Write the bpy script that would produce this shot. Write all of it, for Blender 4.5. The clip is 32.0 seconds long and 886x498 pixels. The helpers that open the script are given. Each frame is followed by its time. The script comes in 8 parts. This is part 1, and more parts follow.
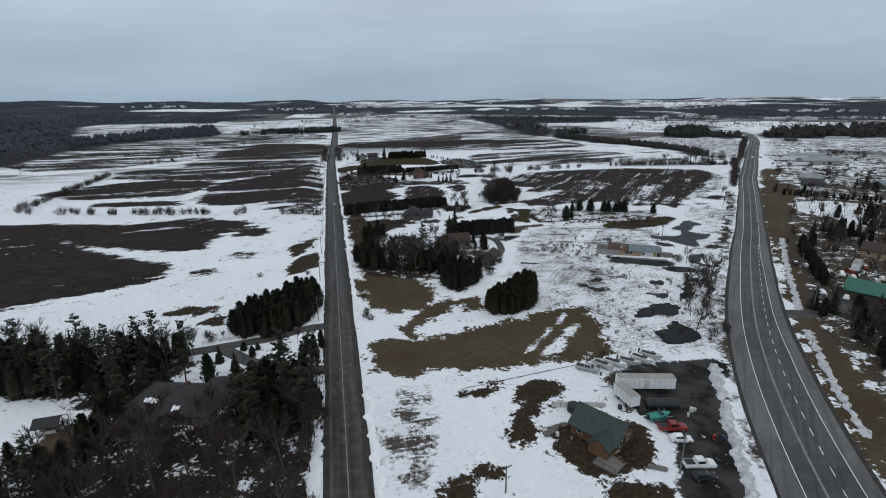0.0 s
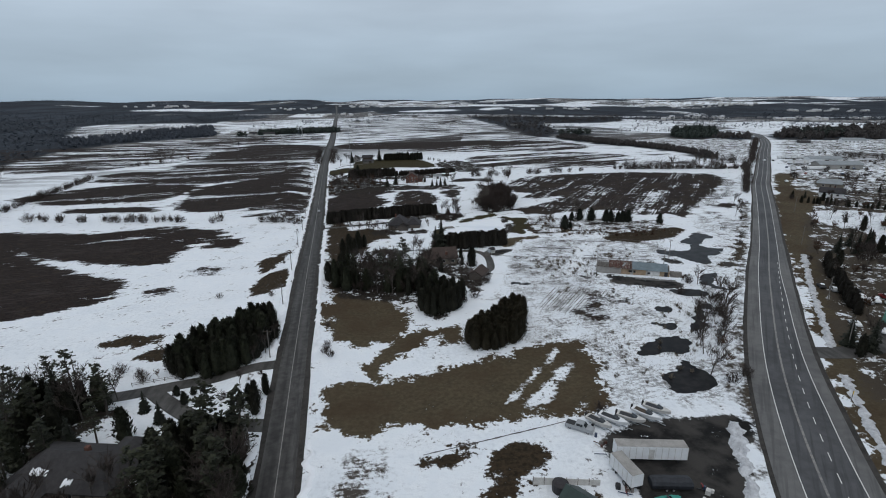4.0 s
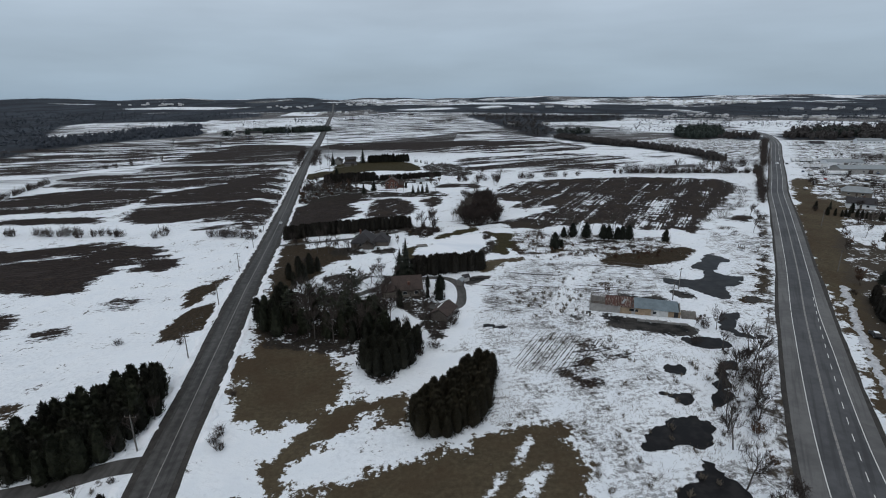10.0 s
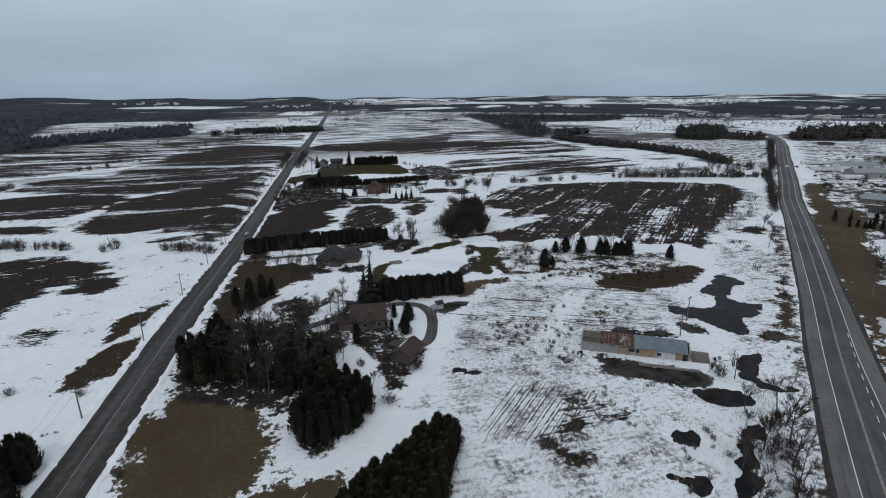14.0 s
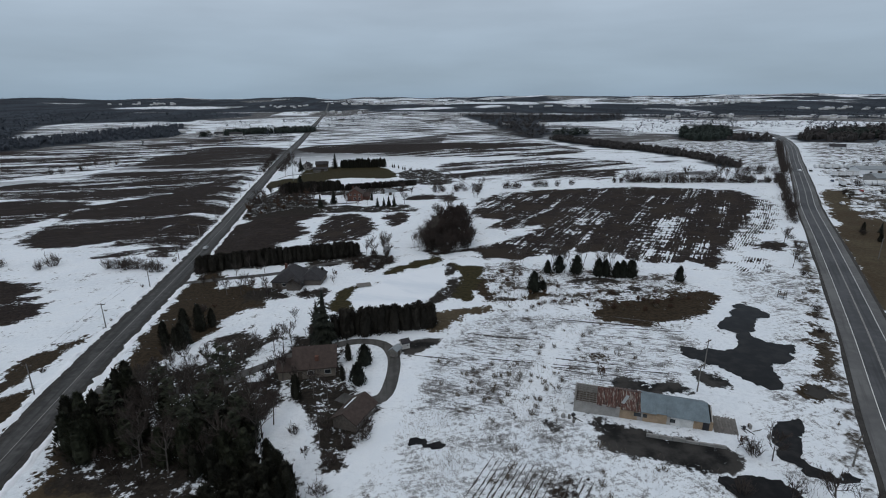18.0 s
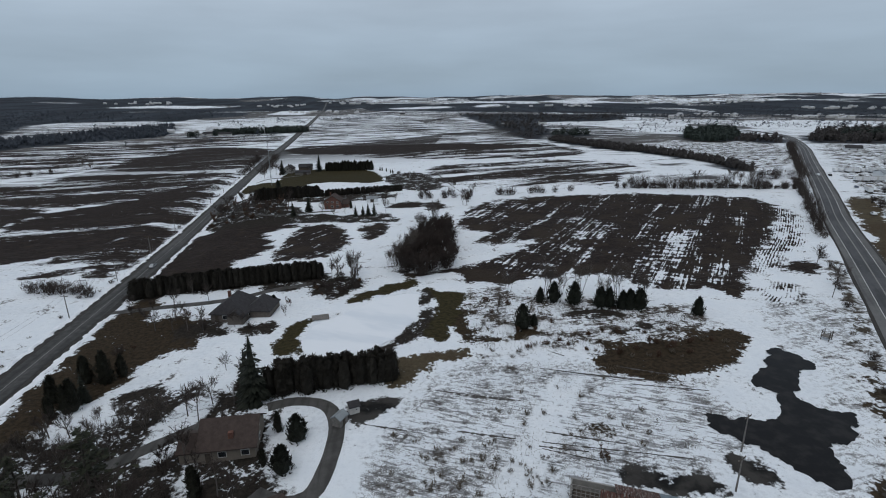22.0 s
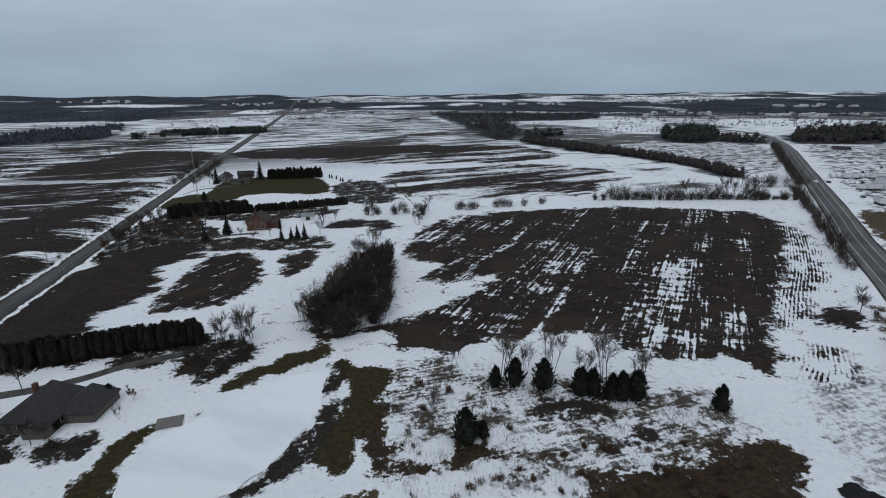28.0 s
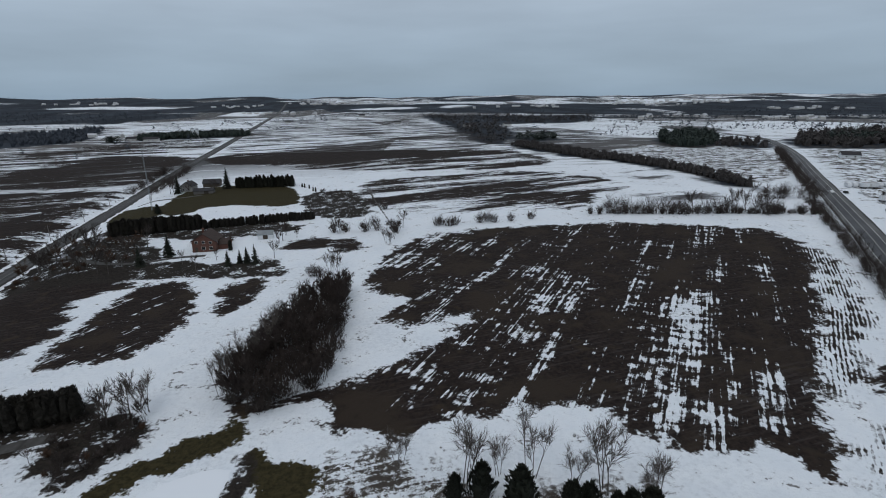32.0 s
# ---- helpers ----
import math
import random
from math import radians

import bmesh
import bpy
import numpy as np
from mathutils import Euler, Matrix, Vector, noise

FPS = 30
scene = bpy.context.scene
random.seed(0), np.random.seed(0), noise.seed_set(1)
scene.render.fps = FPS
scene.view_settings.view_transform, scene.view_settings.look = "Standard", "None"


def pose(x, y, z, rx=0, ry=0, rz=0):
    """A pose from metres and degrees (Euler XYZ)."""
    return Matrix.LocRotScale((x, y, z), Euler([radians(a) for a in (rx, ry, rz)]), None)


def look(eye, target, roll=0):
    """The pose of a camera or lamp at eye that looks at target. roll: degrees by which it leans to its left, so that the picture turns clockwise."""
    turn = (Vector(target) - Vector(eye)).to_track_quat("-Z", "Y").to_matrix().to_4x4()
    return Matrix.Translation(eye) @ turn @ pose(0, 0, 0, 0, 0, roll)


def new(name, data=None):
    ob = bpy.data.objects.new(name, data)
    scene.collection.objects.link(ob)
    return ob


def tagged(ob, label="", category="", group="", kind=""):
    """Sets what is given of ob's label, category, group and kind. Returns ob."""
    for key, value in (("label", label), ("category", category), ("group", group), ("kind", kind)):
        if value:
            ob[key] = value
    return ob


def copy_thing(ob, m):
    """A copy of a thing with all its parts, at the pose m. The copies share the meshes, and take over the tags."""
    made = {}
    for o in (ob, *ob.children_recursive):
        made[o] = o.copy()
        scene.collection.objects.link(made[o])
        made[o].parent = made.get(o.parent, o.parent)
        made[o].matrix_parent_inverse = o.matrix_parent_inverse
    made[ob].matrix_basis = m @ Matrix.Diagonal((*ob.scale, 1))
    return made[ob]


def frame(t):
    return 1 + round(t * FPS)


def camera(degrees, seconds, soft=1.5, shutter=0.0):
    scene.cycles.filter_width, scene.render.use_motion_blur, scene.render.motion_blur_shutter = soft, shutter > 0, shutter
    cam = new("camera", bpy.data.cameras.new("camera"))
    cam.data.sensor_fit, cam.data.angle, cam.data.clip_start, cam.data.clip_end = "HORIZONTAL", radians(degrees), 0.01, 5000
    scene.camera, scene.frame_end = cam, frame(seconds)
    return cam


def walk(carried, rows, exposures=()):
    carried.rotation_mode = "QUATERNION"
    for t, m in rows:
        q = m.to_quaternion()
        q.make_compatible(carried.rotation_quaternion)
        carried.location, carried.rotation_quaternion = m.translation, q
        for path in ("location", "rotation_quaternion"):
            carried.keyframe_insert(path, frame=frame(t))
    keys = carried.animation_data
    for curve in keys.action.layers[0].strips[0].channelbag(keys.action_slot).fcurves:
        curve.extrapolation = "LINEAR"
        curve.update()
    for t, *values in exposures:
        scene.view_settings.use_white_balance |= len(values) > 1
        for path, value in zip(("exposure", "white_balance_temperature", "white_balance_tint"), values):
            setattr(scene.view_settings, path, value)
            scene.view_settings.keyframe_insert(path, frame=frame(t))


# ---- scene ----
# Camera: a drone about 68 m up that flies north-east and looks down by 17 degrees.
cam = camera(83.03, 32.0, soft=1.0)
# seconds, x, y, z, heading to the right of north, pitch
FLIGHT = [
    (0, 1.16, 8.17, 68.31, 5.074, -16.544),
    (1, 4.22, 13.53, 68.52, 4.865, -16.555),
    (2, 7.07, 19.18, 68.62, 4.702, -16.561),
    (3, 9.81, 25.05, 68.66, 4.580, -16.570),
    (3.5, 11.17, 28.06, 68.67, 4.533, -16.577),
    (5.5, 16.64, 40.46, 68.63, 4.418, -16.625),
    (6, 18.04, 43.63, 68.62, 4.403, -16.642),
    (7, 20.89, 50.04, 68.59, 4.387, -16.679),
    (8, 23.80, 56.52, 68.55, 4.382, -16.719),
    (9, 26.78, 63.05, 68.50, 4.384, -16.758),
    (10, 29.81, 69.64, 68.45, 4.389, -16.793),
    (11, 32.86, 76.27, 68.37, 4.393, -16.821),
    (12, 35.93, 82.96, 68.28, 4.395, -16.843),
    (13, 38.99, 89.70, 68.16, 4.392, -16.856),
    (14, 42.03, 96.52, 68.01, 4.385, -16.861),
    (14.5, 43.53, 99.96, 67.93, 4.379, -16.861),
    (16.5, 49.46, 113.96, 67.53, 4.347, -16.852),
    (17, 50.91, 117.53, 67.41, 4.337, -16.850),
    (18, 53.79, 124.78, 67.17, 4.317, -16.846),
    (19, 56.65, 132.18, 66.92, 4.295, -16.848),
    (20, 59.48, 139.73, 66.67, 4.274, -16.858),
    (21, 62.32, 147.45, 66.43, 4.253, -16.879),
    (22, 65.18, 155.35, 66.21, 4.229, -16.909),
    (23, 68.08, 163.41, 66.03, 4.200, -16.947),
    (24, 71.04, 171.62, 65.88, 4.160, -16.987),
    (25, 74.09, 179.97, 65.79, 4.100, -17.017),
    (25.5, 75.65, 184.18, 65.75, 4.058, -17.024),
    (27.5, 82.12, 201.13, 65.75, 6.798, -17.063),
    (28, 83.79, 205.36, 65.77, 6.956, -17.091),
    (29, 87.18, 213.72, 65.82, 7.209, -17.209),
    (30, 90.58, 221.86, 65.85, 7.383, -17.300),
    (31, 93.92, 229.68, 65.83, 7.486, -17.233),
    (32, 97.11, 236.99, 65.69, 7.526, -16.880),
]
walk(cam, [(t, pose(x, y, z, 90 + pitch, 0, -head) @ pose(0, 0, 0, 0, 0, -0.3)) for t, x, y, z, head, pitch in FLIGHT], [
    (0, 0.13, 6450, 10),
    (7, 0.08, 6450, 10),
    (14, 0.0, 6400, 10),
    (19, -0.07, 6350, 10),
    (24, -0.05, 6350, 10),
    (32, -0.14, 6300, 10),
])

# ---- world, sun ----
world = bpy.data.worlds.new("overcast_sky")
scene.world = world
world.use_nodes = True
wt = world.node_tree
wt.nodes.clear()


def wn(kind, **values):
    n = wt.nodes.new(kind)
    for k, v in values.items():
        n.inputs[k].default_value = v
    return n


SUN_UP, SUN_ROUND = radians(48), radians(200)
sky = wt.nodes.new("ShaderNodeTexSky")
sky.sky_type, sky.sun_disc, sky.sun_elevation, sky.sun_rotation = "NISHITA", False, SUN_UP, SUN_ROUND
sky_dim = wn("ShaderNodeMix")
sky_dim.data_type = "RGBA"
coords = wt.nodes.new("ShaderNodeTexCoord")
split = wt.nodes.new("ShaderNodeSeparateXYZ")
wt.links.new(coords.outputs["Generated"], split.inputs[0])
rise = wt.nodes.new("ShaderNodeValToRGB")
# an overcast sky is about three times as bright overhead as at the horizon
for place, colour in ((0.0, (0.355, 0.472, 0.590)), (0.06, (0.412, 0.520, 0.632)), (0.16, (0.525, 0.625, 0.730)), (0.45, (0.548, 0.655, 0.775)), (1.0, (0.555, 0.668, 0.790))):
    e = rise.color_ramp.elements.new(place)
    e.color = (*colour, 1)
rise.color_ramp.elements.remove(rise.color_ramp.elements[0])
rise.color_ramp.elements.remove(rise.color_ramp.elements[-1])
wt.links.new(split.outputs["Z"], rise.inputs[0])
stretch = wt.nodes.new("ShaderNodeMapping")
stretch.inputs["Scale"].default_value = (1.6, 1.6, 9.0)
wt.links.new(coords.outputs["Generated"], stretch.inputs["Vector"])
cloud = wn("ShaderNodeTexNoise", Scale=1.7, Detail=5.0, Roughness=0.5)
wt.links.new(stretch.outputs[0], cloud.inputs["Vector"])
shade = wn("ShaderNodeMapRange")
for k, v in (("From Min", 0.3), ("From Max", 0.7), ("To Min", 0.90), ("To Max", 1.09)):
    shade.inputs[k].default_value = v
wt.links.new(cloud.outputs["Fac"], shade.inputs["Value"])
clouds = wt.nodes.new("ShaderNodeVectorMath")
clouds.operation = "MULTIPLY"
wt.links.new(rise.outputs[0], clouds.inputs[0])
wt.links.new(shade.outputs[0], clouds.inputs[1])
thin = wt.nodes.new("ShaderNodeVectorMath")
thin.operation = "SCALE"
thin.inputs["Scale"].default_value = 0.1
wt.links.new(sky.outputs[0], thin.inputs[0])
sky_dim.inputs["Factor"].default_value = 0.93
wt.links.new(thin.outputs[0], sky_dim.inputs["A"])
wt.links.new(clouds.outputs[0], sky_dim.inputs["B"])
glow = wn("ShaderNodeBackground", Strength=0.83)
wt.links.new(sky_dim.outputs["Result"], glow.inputs["Color"])
wo = wt.nodes.new("ShaderNodeOutputWorld")
wt.links.new(glow.outputs[0], wo.inputs[0])

lamp = bpy.data.lights.new("sun", "SUN")
lamp.energy, lamp.angle, lamp.color = 0.5, radians(24), (1.0, 0.99, 0.97)
sun = new("sun", lamp)
sun.matrix_world = look((0, 0, 500), (500 * math.cos(SUN_UP) * -math.sin(SUN_ROUND), 500 * math.cos(SUN_UP) * -math.cos(SUN_ROUND), 500 - 500 * math.sin(SUN_UP)))

# ---- materials ----
class Nodes:
    """A material's node tree with short calls."""

    def __init__(self, name):
        self.mat = bpy.data.materials.new(name)
        self.mat.use_nodes = True
        self.t = self.mat.node_tree
        self.t.nodes.clear()
        self.out = self.t.nodes.new("ShaderNodeOutputMaterial")
        self.bsdf = self.t.nodes.new("ShaderNodeBsdfPrincipled")
        self.t.links.new(self.bsdf.outputs[0], self.out.inputs[0])

    def set(self, socket, v):
        if isinstance(v, bpy.types.NodeSocket):
            self.t.links.new(v, socket)
        elif isinstance(v, tuple) and len(v) == 3 and socket.type == "RGBA":
            socket.default_value = (*v, 1)
        else:
            socket.default_value = v

    def place(self, scale=(1, 1, 1), turn=0.0):
        g = self.t.nodes.new("ShaderNodeNewGeometry")
        m = self.t.nodes.new("ShaderNodeMapping")
        m.inputs["Scale"].default_value = scale
        r = self.t.nodes.new("ShaderNodeMapping")
        r.inputs["Rotation"].default_value = (0, 0, radians(turn))
        self.t.links.new(g.outputs["Position"], r.inputs[0])
        self.t.links.new(r.outputs[0], m.inputs[0])
        return m.outputs[0]

    def local(self, scale=(1, 1, 1)):
        g = self.t.nodes.new("ShaderNodeTexCoord")
        m = self.t.nodes.new("ShaderNodeMapping")
        m.inputs["Scale"].default_value = scale
        self.t.links.new(g.outputs["Object"], m.inputs[0])
        return m.outputs[0]

    def noise(self, where, scale, detail=4.0, rough=0.55):
        n = self.t.nodes.new("ShaderNodeTexNoise")
        self.t.links.new(where, n.inputs["Vector"])
        n.inputs["Scale"].default_value, n.inputs["Detail"].default_value, n.inputs["Roughness"].default_value = scale, detail, rough
        return n.outputs["Fac"]

    def math(self, op, a, b=0.0):
        n = self.t.nodes.new("ShaderNodeMath")
        n.operation = op
        self.set(n.inputs[0], a)
        self.set(n.inputs[1], b)
        return n.outputs[0]

    def step(self, v, low, high):
        n = self.t.nodes.new("ShaderNodeMapRange")
        n.interpolation_type = "SMOOTHSTEP"
        self.set(n.inputs["Value"], v)
        self.set(n.inputs["From Min"], low)
        self.set(n.inputs["From Max"], high)
        return n.outputs[0]

    def mix(self, f, a, b):
        n = self.t.nodes.new("ShaderNodeMix")
        n.data_type = "RGBA"
        self.set(n.inputs["Factor"], f)
        self.set(n.inputs["A"], a)
        self.set(n.inputs["B"], b)
        return n.outputs["Result"]

    def attr(self, name):
        n = self.t.nodes.new("ShaderNodeAttribute")
        n.attribute_name = name
        return n.outputs["Fac"]

    def random(self):
        return self.t.nodes.new("ShaderNodeObjectInfo").outputs["Random"]

    def island(self):
        return self.t.nodes.new("ShaderNodeNewGeometry").outputs["Random Per Island"]

    def bump(self, height, strength, distance):
        n = self.t.nodes.new("ShaderNodeBump")
        n.inputs["Strength"].default_value, n.inputs["Distance"].default_value = strength, distance
        self.t.links.new(height, n.inputs["Height"])
        self.t.links.new(n.outputs[0], self.bsdf.inputs["Normal"])

    def done(self, colour, rough=0.8, metal=0.0, spec=0.3):
        self.set(self.bsdf.inputs["Base Color"], colour)
        self.set(self.bsdf.inputs["Roughness"], rough)
        self.set(self.bsdf.inputs["Metallic"], metal)
        self.set(self.bsdf.inputs["Specular IOR Level"], spec)
        return self.mat


def plain(name, colour, rough=0.7, metal=0.0, spec=0.3, vary=0.25, size=1.5, rand=0.0, isle=0.0):
    """A surface with stains at two scales, and a tone of its own for each object or piece."""
    n = Nodes(name)
    dark, light = tuple(c * (1 - vary) for c in colour), tuple(min(1, c * (1 + vary)) for c in colour)
    p = n.local()
    f = n.math("ADD", n.math("MULTIPLY", n.noise(p, size), 0.6), n.math("MULTIPLY", n.noise(p, size * 9), 0.4))
    c = n.mix(n.step(f, 0.3, 0.7), dark, light)
    if rand:
        c = n.mix(n.math("MULTIPLY", n.random(), rand), c, tuple(x * 0.45 for x in colour))
    if isle:
        c = n.mix(n.math("MULTIPLY", n.island(), isle), c, tuple(x * 0.4 for x in colour))
    return n.done(c, rough, metal, spec)


def ground_material():
    n = Nodes("snow_soil_and_grass")
    flat = n.place((1, 1, 0.05))
    big, mid, fine = n.noise(flat, 0.035), n.noise(flat, 0.16, 5), n.noise(flat, 0.9, 6, 0.65)
    tiny = n.noise(flat, 4.6, 4, 0.72)
    add = lambda a, ka, b, kb: n.math("ADD", n.math("MULTIPLY", a, ka), n.math("MULTIPLY", b, kb))  # noqa: E731
    centred = lambda v, k: n.math("MULTIPLY", n.math("SUBTRACT", v, 0.5), k)  # noqa: E731
    ragged = n.math("ADD", n.math("ADD", centred(mid, 20.0), centred(fine, 13.0)), centred(big, 9.0))
    rows_y = n.noise(n.place((0.8, 0.30, 0.05), 35), 1.0, 6, 0.65)  # furrows along the highway
    rows_x = n.noise(n.place((0.011, 0.052, 0.05), -12), 1.0, 7, 0.66)  # furrows that run east
    fine_x = n.noise(n.place((0.12, 1.1, 0.05), -9), 1.0, 4, 0.6)
    lines_y = n.noise(n.place((1.5, 0.17, 0.05), 35), 1.0, 3, 0.6)
    clump = n.noise(n.place((0.085, 0.020, 0.05), 35), 1.0, 6, 0.68)
    columns = n.noise(n.place((0.20, 0.013, 0.05), 35), 1.0, 3, 0.6)
    drill = n.noise(n.place((1.25, 0.045, 0.05), 35), 1.0, 2, 0.5)
    swept = n.noise(n.place((0.10, 0.34, 0.05), 28), 1.0, 4, 0.6)  # snow blown across the rows
    drifts = n.noise(n.place((0.060, 0.045, 0.05), 35), 1.0, 5, 0.62)
    snow = n.mix(n.step(mid, 0.3, 0.75), (0.70, 0.735, 0.775), (0.80, 0.825, 0.85))
    snow = n.mix(n.math("MULTIPLY", n.step(add(fine, 0.6, big, 0.4), 0.48, 0.64), 0.38), snow, (0.48, 0.51, 0.55))
    snow = n.mix(n.math("MULTIPLY", n.step(add(tiny, 0.65, mid, 0.35), 0.50, 0.62), 0.30), snow, (0.44, 0.465, 0.50))
    ripple = n.noise(n.place((0.45, 1.3, 0.05), 20), 1.0, 4, 0.6)
    snow = n.mix(n.math("MULTIPLY", n.step(n.math("ADD", ripple, centred(mid, 0.8)), 0.54, 0.70), 0.24), snow, (0.50, 0.53, 0.575))
    soil = n.mix(n.step(fine, 0.3, 0.7), (0.012, 0.0095, 0.0088), (0.031, 0.0225, 0.019))
    soil = n.mix(n.step(mid, 0.55, 0.72), soil, (0.036, 0.027, 0.019))
    soil = n.mix(n.math("MULTIPLY", n.step(n.math("ADD", fine_x, centred(rows_x, 0.5)), 0.52, 0.68), 0.55), soil, (0.050, 0.042, 0.039))
    straw = n.mix(n.step(add(mid, 0.4, fine, 0.6), 0.3, 0.7), (0.046, 0.037, 0.024), (0.098, 0.079, 0.051))
    straw = n.mix(n.math("MULTIPLY", n.step(add(mid, 0.4, big, 0.6), 0.44, 0.62), 0.7), straw, (0.050, 0.034, 0.021))
    straw = n.mix(n.math("MULTIPLY", n.step(add(tiny, 0.6, mid, 0.4), 0.54, 0.66), 0.5), straw, (0.034, 0.029, 0.020))
    litter = n.mix(n.step(fine, 0.3, 0.7), (0.014, 0.012, 0.0105), (0.036, 0.030, 0.025))
    moss = n.mix(n.step(fine, 0.3, 0.7), (0.021, 0.018, 0.009), (0.048, 0.040, 0.019))
    sedge = n.mix(n.step(fine, 0.3, 0.7), (0.019, 0.015, 0.010), (0.050, 0.036, 0.023))
    weed = n.mix(tiny, (0.026, 0.022, 0.020), (0.105, 0.090, 0.075))
    c = snow

    def lay(c, name, colour, ragged_by=1.0, hole=None, soft=0.7, along=0.0):
        d = n.math("ADD", n.attr(name), n.math("MULTIPLY", ragged, ragged_by))
        if along:
            d = n.math("ADD", d, centred(n.math("ADD", rows_x, centred(fine_x, 0.2)), along))
        m = n.step(d, -soft, soft)
        if hole is not None:
            m = n.math("MULTIPLY", m, hole)
        return n.mix(m, c, colour)

    # far mosaic of fields, streaked with snow
    cell = n.t.nodes.new("ShaderNodeTexVoronoi")
    cell.inputs["Scale"].default_value = 1.0
    n.t.links.new(n.place((0.0042, 0.0030, 0.0), 8), cell.inputs["Vector"])
    tone = n.t.nodes.new("ShaderNodeSeparateColor")
    n.t.links.new(cell.outputs["Color"], tone.inputs[0])
    far_rows = n.noise(n.place((0.0075, 0.065, 0.0), 6), 1.0, 8, 0.72)
    bare = n.math("ADD", far_rows, centred(tone.outputs[0], 0.22))
    far_mask = n.math("MULTIPLY", n.step(bare, 0.48, 0.53), n.step(n.attr("far"), 0.0, 1.0))
    far_soil = n.mix(tone.outputs[1], (0.022, 0.019, 0.017), (0.060, 0.050, 0.043))
    c = n.mix(n.math("MULTIPLY", far_mask, 0.92), c, far_soil)
    # floor of far woods: colour holds blue distance haze and the trees' shade
    hazy_shaded_floor = n.mix(n.step(n.noise(n.place((0.010, 0.003, 0.0)), 1.0, 4, 0.6), 0.4, 0.62), (0.019, 0.023, 0.029), (0.038, 0.045, 0.056))
    c = n.mix(n.step(n.math("ADD", n.attr("woods"), centred(big, 60.0)), -8, 8), c, hazy_shaded_floor)
    brush = n.mix(tiny, (0.026, 0.022, 0.019), (0.085, 0.070, 0.052))
    c = n.mix(n.math("MULTIPLY", n.step(n.attr("brush"), -20, 0), n.step(n.math("ADD", n.math("ADD", add(mid, 0.45, fine, 0.35), n.math("MULTIPLY", big, 0.20)), n.math("MULTIPLY", n.math("SUBTRACT", n.attr("brush"), 30.0), 0.0022)), 0.425, 0.475)), c, brush)
    # bare flecks everywhere
    c = n.mix(n.math("MULTIPLY", n.step(n.math("ADD", add(mid, 0.45, fine, 0.4), n.math("MULTIPLY", big, 0.15)), 0.575, 0.61), 0.85), c, weed)
    # weeds that stand through the snow
    c = lay(c, "weeds", weed, 0.8, n.math("MULTIPLY", n.step(n.math("ADD", add(tiny, 0.5, fine, 0.5), centred(add(add(mid, 0.6, big, 0.4), 0.7, fine_x, 0.3), 1.0)), 0.495, 0.57), 0.66), 3.0)
    c = lay(c, "beds", soil, 0.6, n.math("MULTIPLY", n.step(n.math("ADD", n.noise(n.place((0.22, 1.5, 0.05), 24), 1.0, 4, 0.6), centred(add(tiny, 0.5, mid, 0.5), 0.7)), 0.50, 0.57), 0.6), 2.0)
    c = lay(c, "scrub", weed, 0.8, n.step(n.math("ADD", add(add(fine, 0.5, tiny, 0.5), 0.7, fine_x, 0.3), centred(mid, 0.55)), 0.48, 0.53), 2.5)
    c = lay(c, "streak", soil, 1.0, n.math("MULTIPLY", n.step(n.math("ADD", rows_x, centred(fine_x, 0.30)), 0.48, 0.54), 0.9), 6.0)
    c = lay(c, "mixed", soil, 1.0, n.step(n.math("ADD", rows_x, centred(add(fine_x, 0.7, fine, 0.3), 0.6)), 0.45, 0.49), 2.0, 26)
    c = lay(c, "tilth", soil, 1.0, n.step(n.math("ADD", rows_x, centred(add(fine_x, 0.7, fine, 0.3), 0.8)), 0.39, 0.42), 2.0, 56)
    c = lay(c, "tilled", soil, 0.7, n.step(n.math("ADD", rows_x, centred(add(fine_x, 0.7, fine, 0.3), 0.75)), 0.325, 0.355), 1.3, 40)
    gaps = n.math("ADD", n.math("ADD", add(columns, 0.22, drifts, 0.24), n.math("MULTIPLY", drill, 0.17)), add(rows_y, 0.19, swept, 0.18))
    gaps = n.math("ADD", gaps, n.math("MULTIPLY", n.step(n.attr("thin"), -11, 5), -0.030))
    c = lay(c, "rows", n.mix(n.step(drifts, 0.5, 0.66), soil, (0.034, 0.026, 0.020)), 0.8, n.step(gaps, 0.436, 0.462), 1.0)
    # headland furrows follow the field's outline
    furrow = n.math("SINE", n.math("ADD", n.math("MULTIPLY", n.attr("rows"), 6.2), centred(mid, 2.0)))
    c = lay(c, "edge", soil, 1.0, n.step(n.math("ADD", n.math("ADD", n.math("MULTIPLY", furrow, 0.045), centred(lines_y, 0.42)), add(clump, 0.5, add(fine, 0.35, mid, 0.65), 0.5)), 0.50, 0.54), 3.0)
    c = lay(c, "grass", straw, 0.8, n.step(n.math("ADD", add(fine, 0.55, mid, 0.35), n.math("MULTIPLY", tiny, 0.10)), 0.315, 0.36), 0.6)
    c = lay(c, "sedge", sedge, 0.75, n.step(add(fine, 0.6, mid, 0.4), 0.33, 0.38), 0.6)
    c = lay(c, "lawn", moss, 0.45, None, 0.5)
    c = lay(c, "duff", litter, 0.7, n.step(add(fine, 0.5, mid, 0.5), 0.40, 0.46), 1.0)
    c = lay(c, "brushy", brush, 0.8, n.step(add(fine, 0.5, mid, 0.5), 0.41, 0.47), 2.0)
    mud = n.mix(n.step(mid, 0.38, 0.62), (0.014, 0.014, 0.014), (0.050, 0.047, 0.044))
    c = lay(c, "yard", mud, 0.35, n.step(add(fine, 0.5, mid, 0.5), 0.34, 0.39), 0.5)
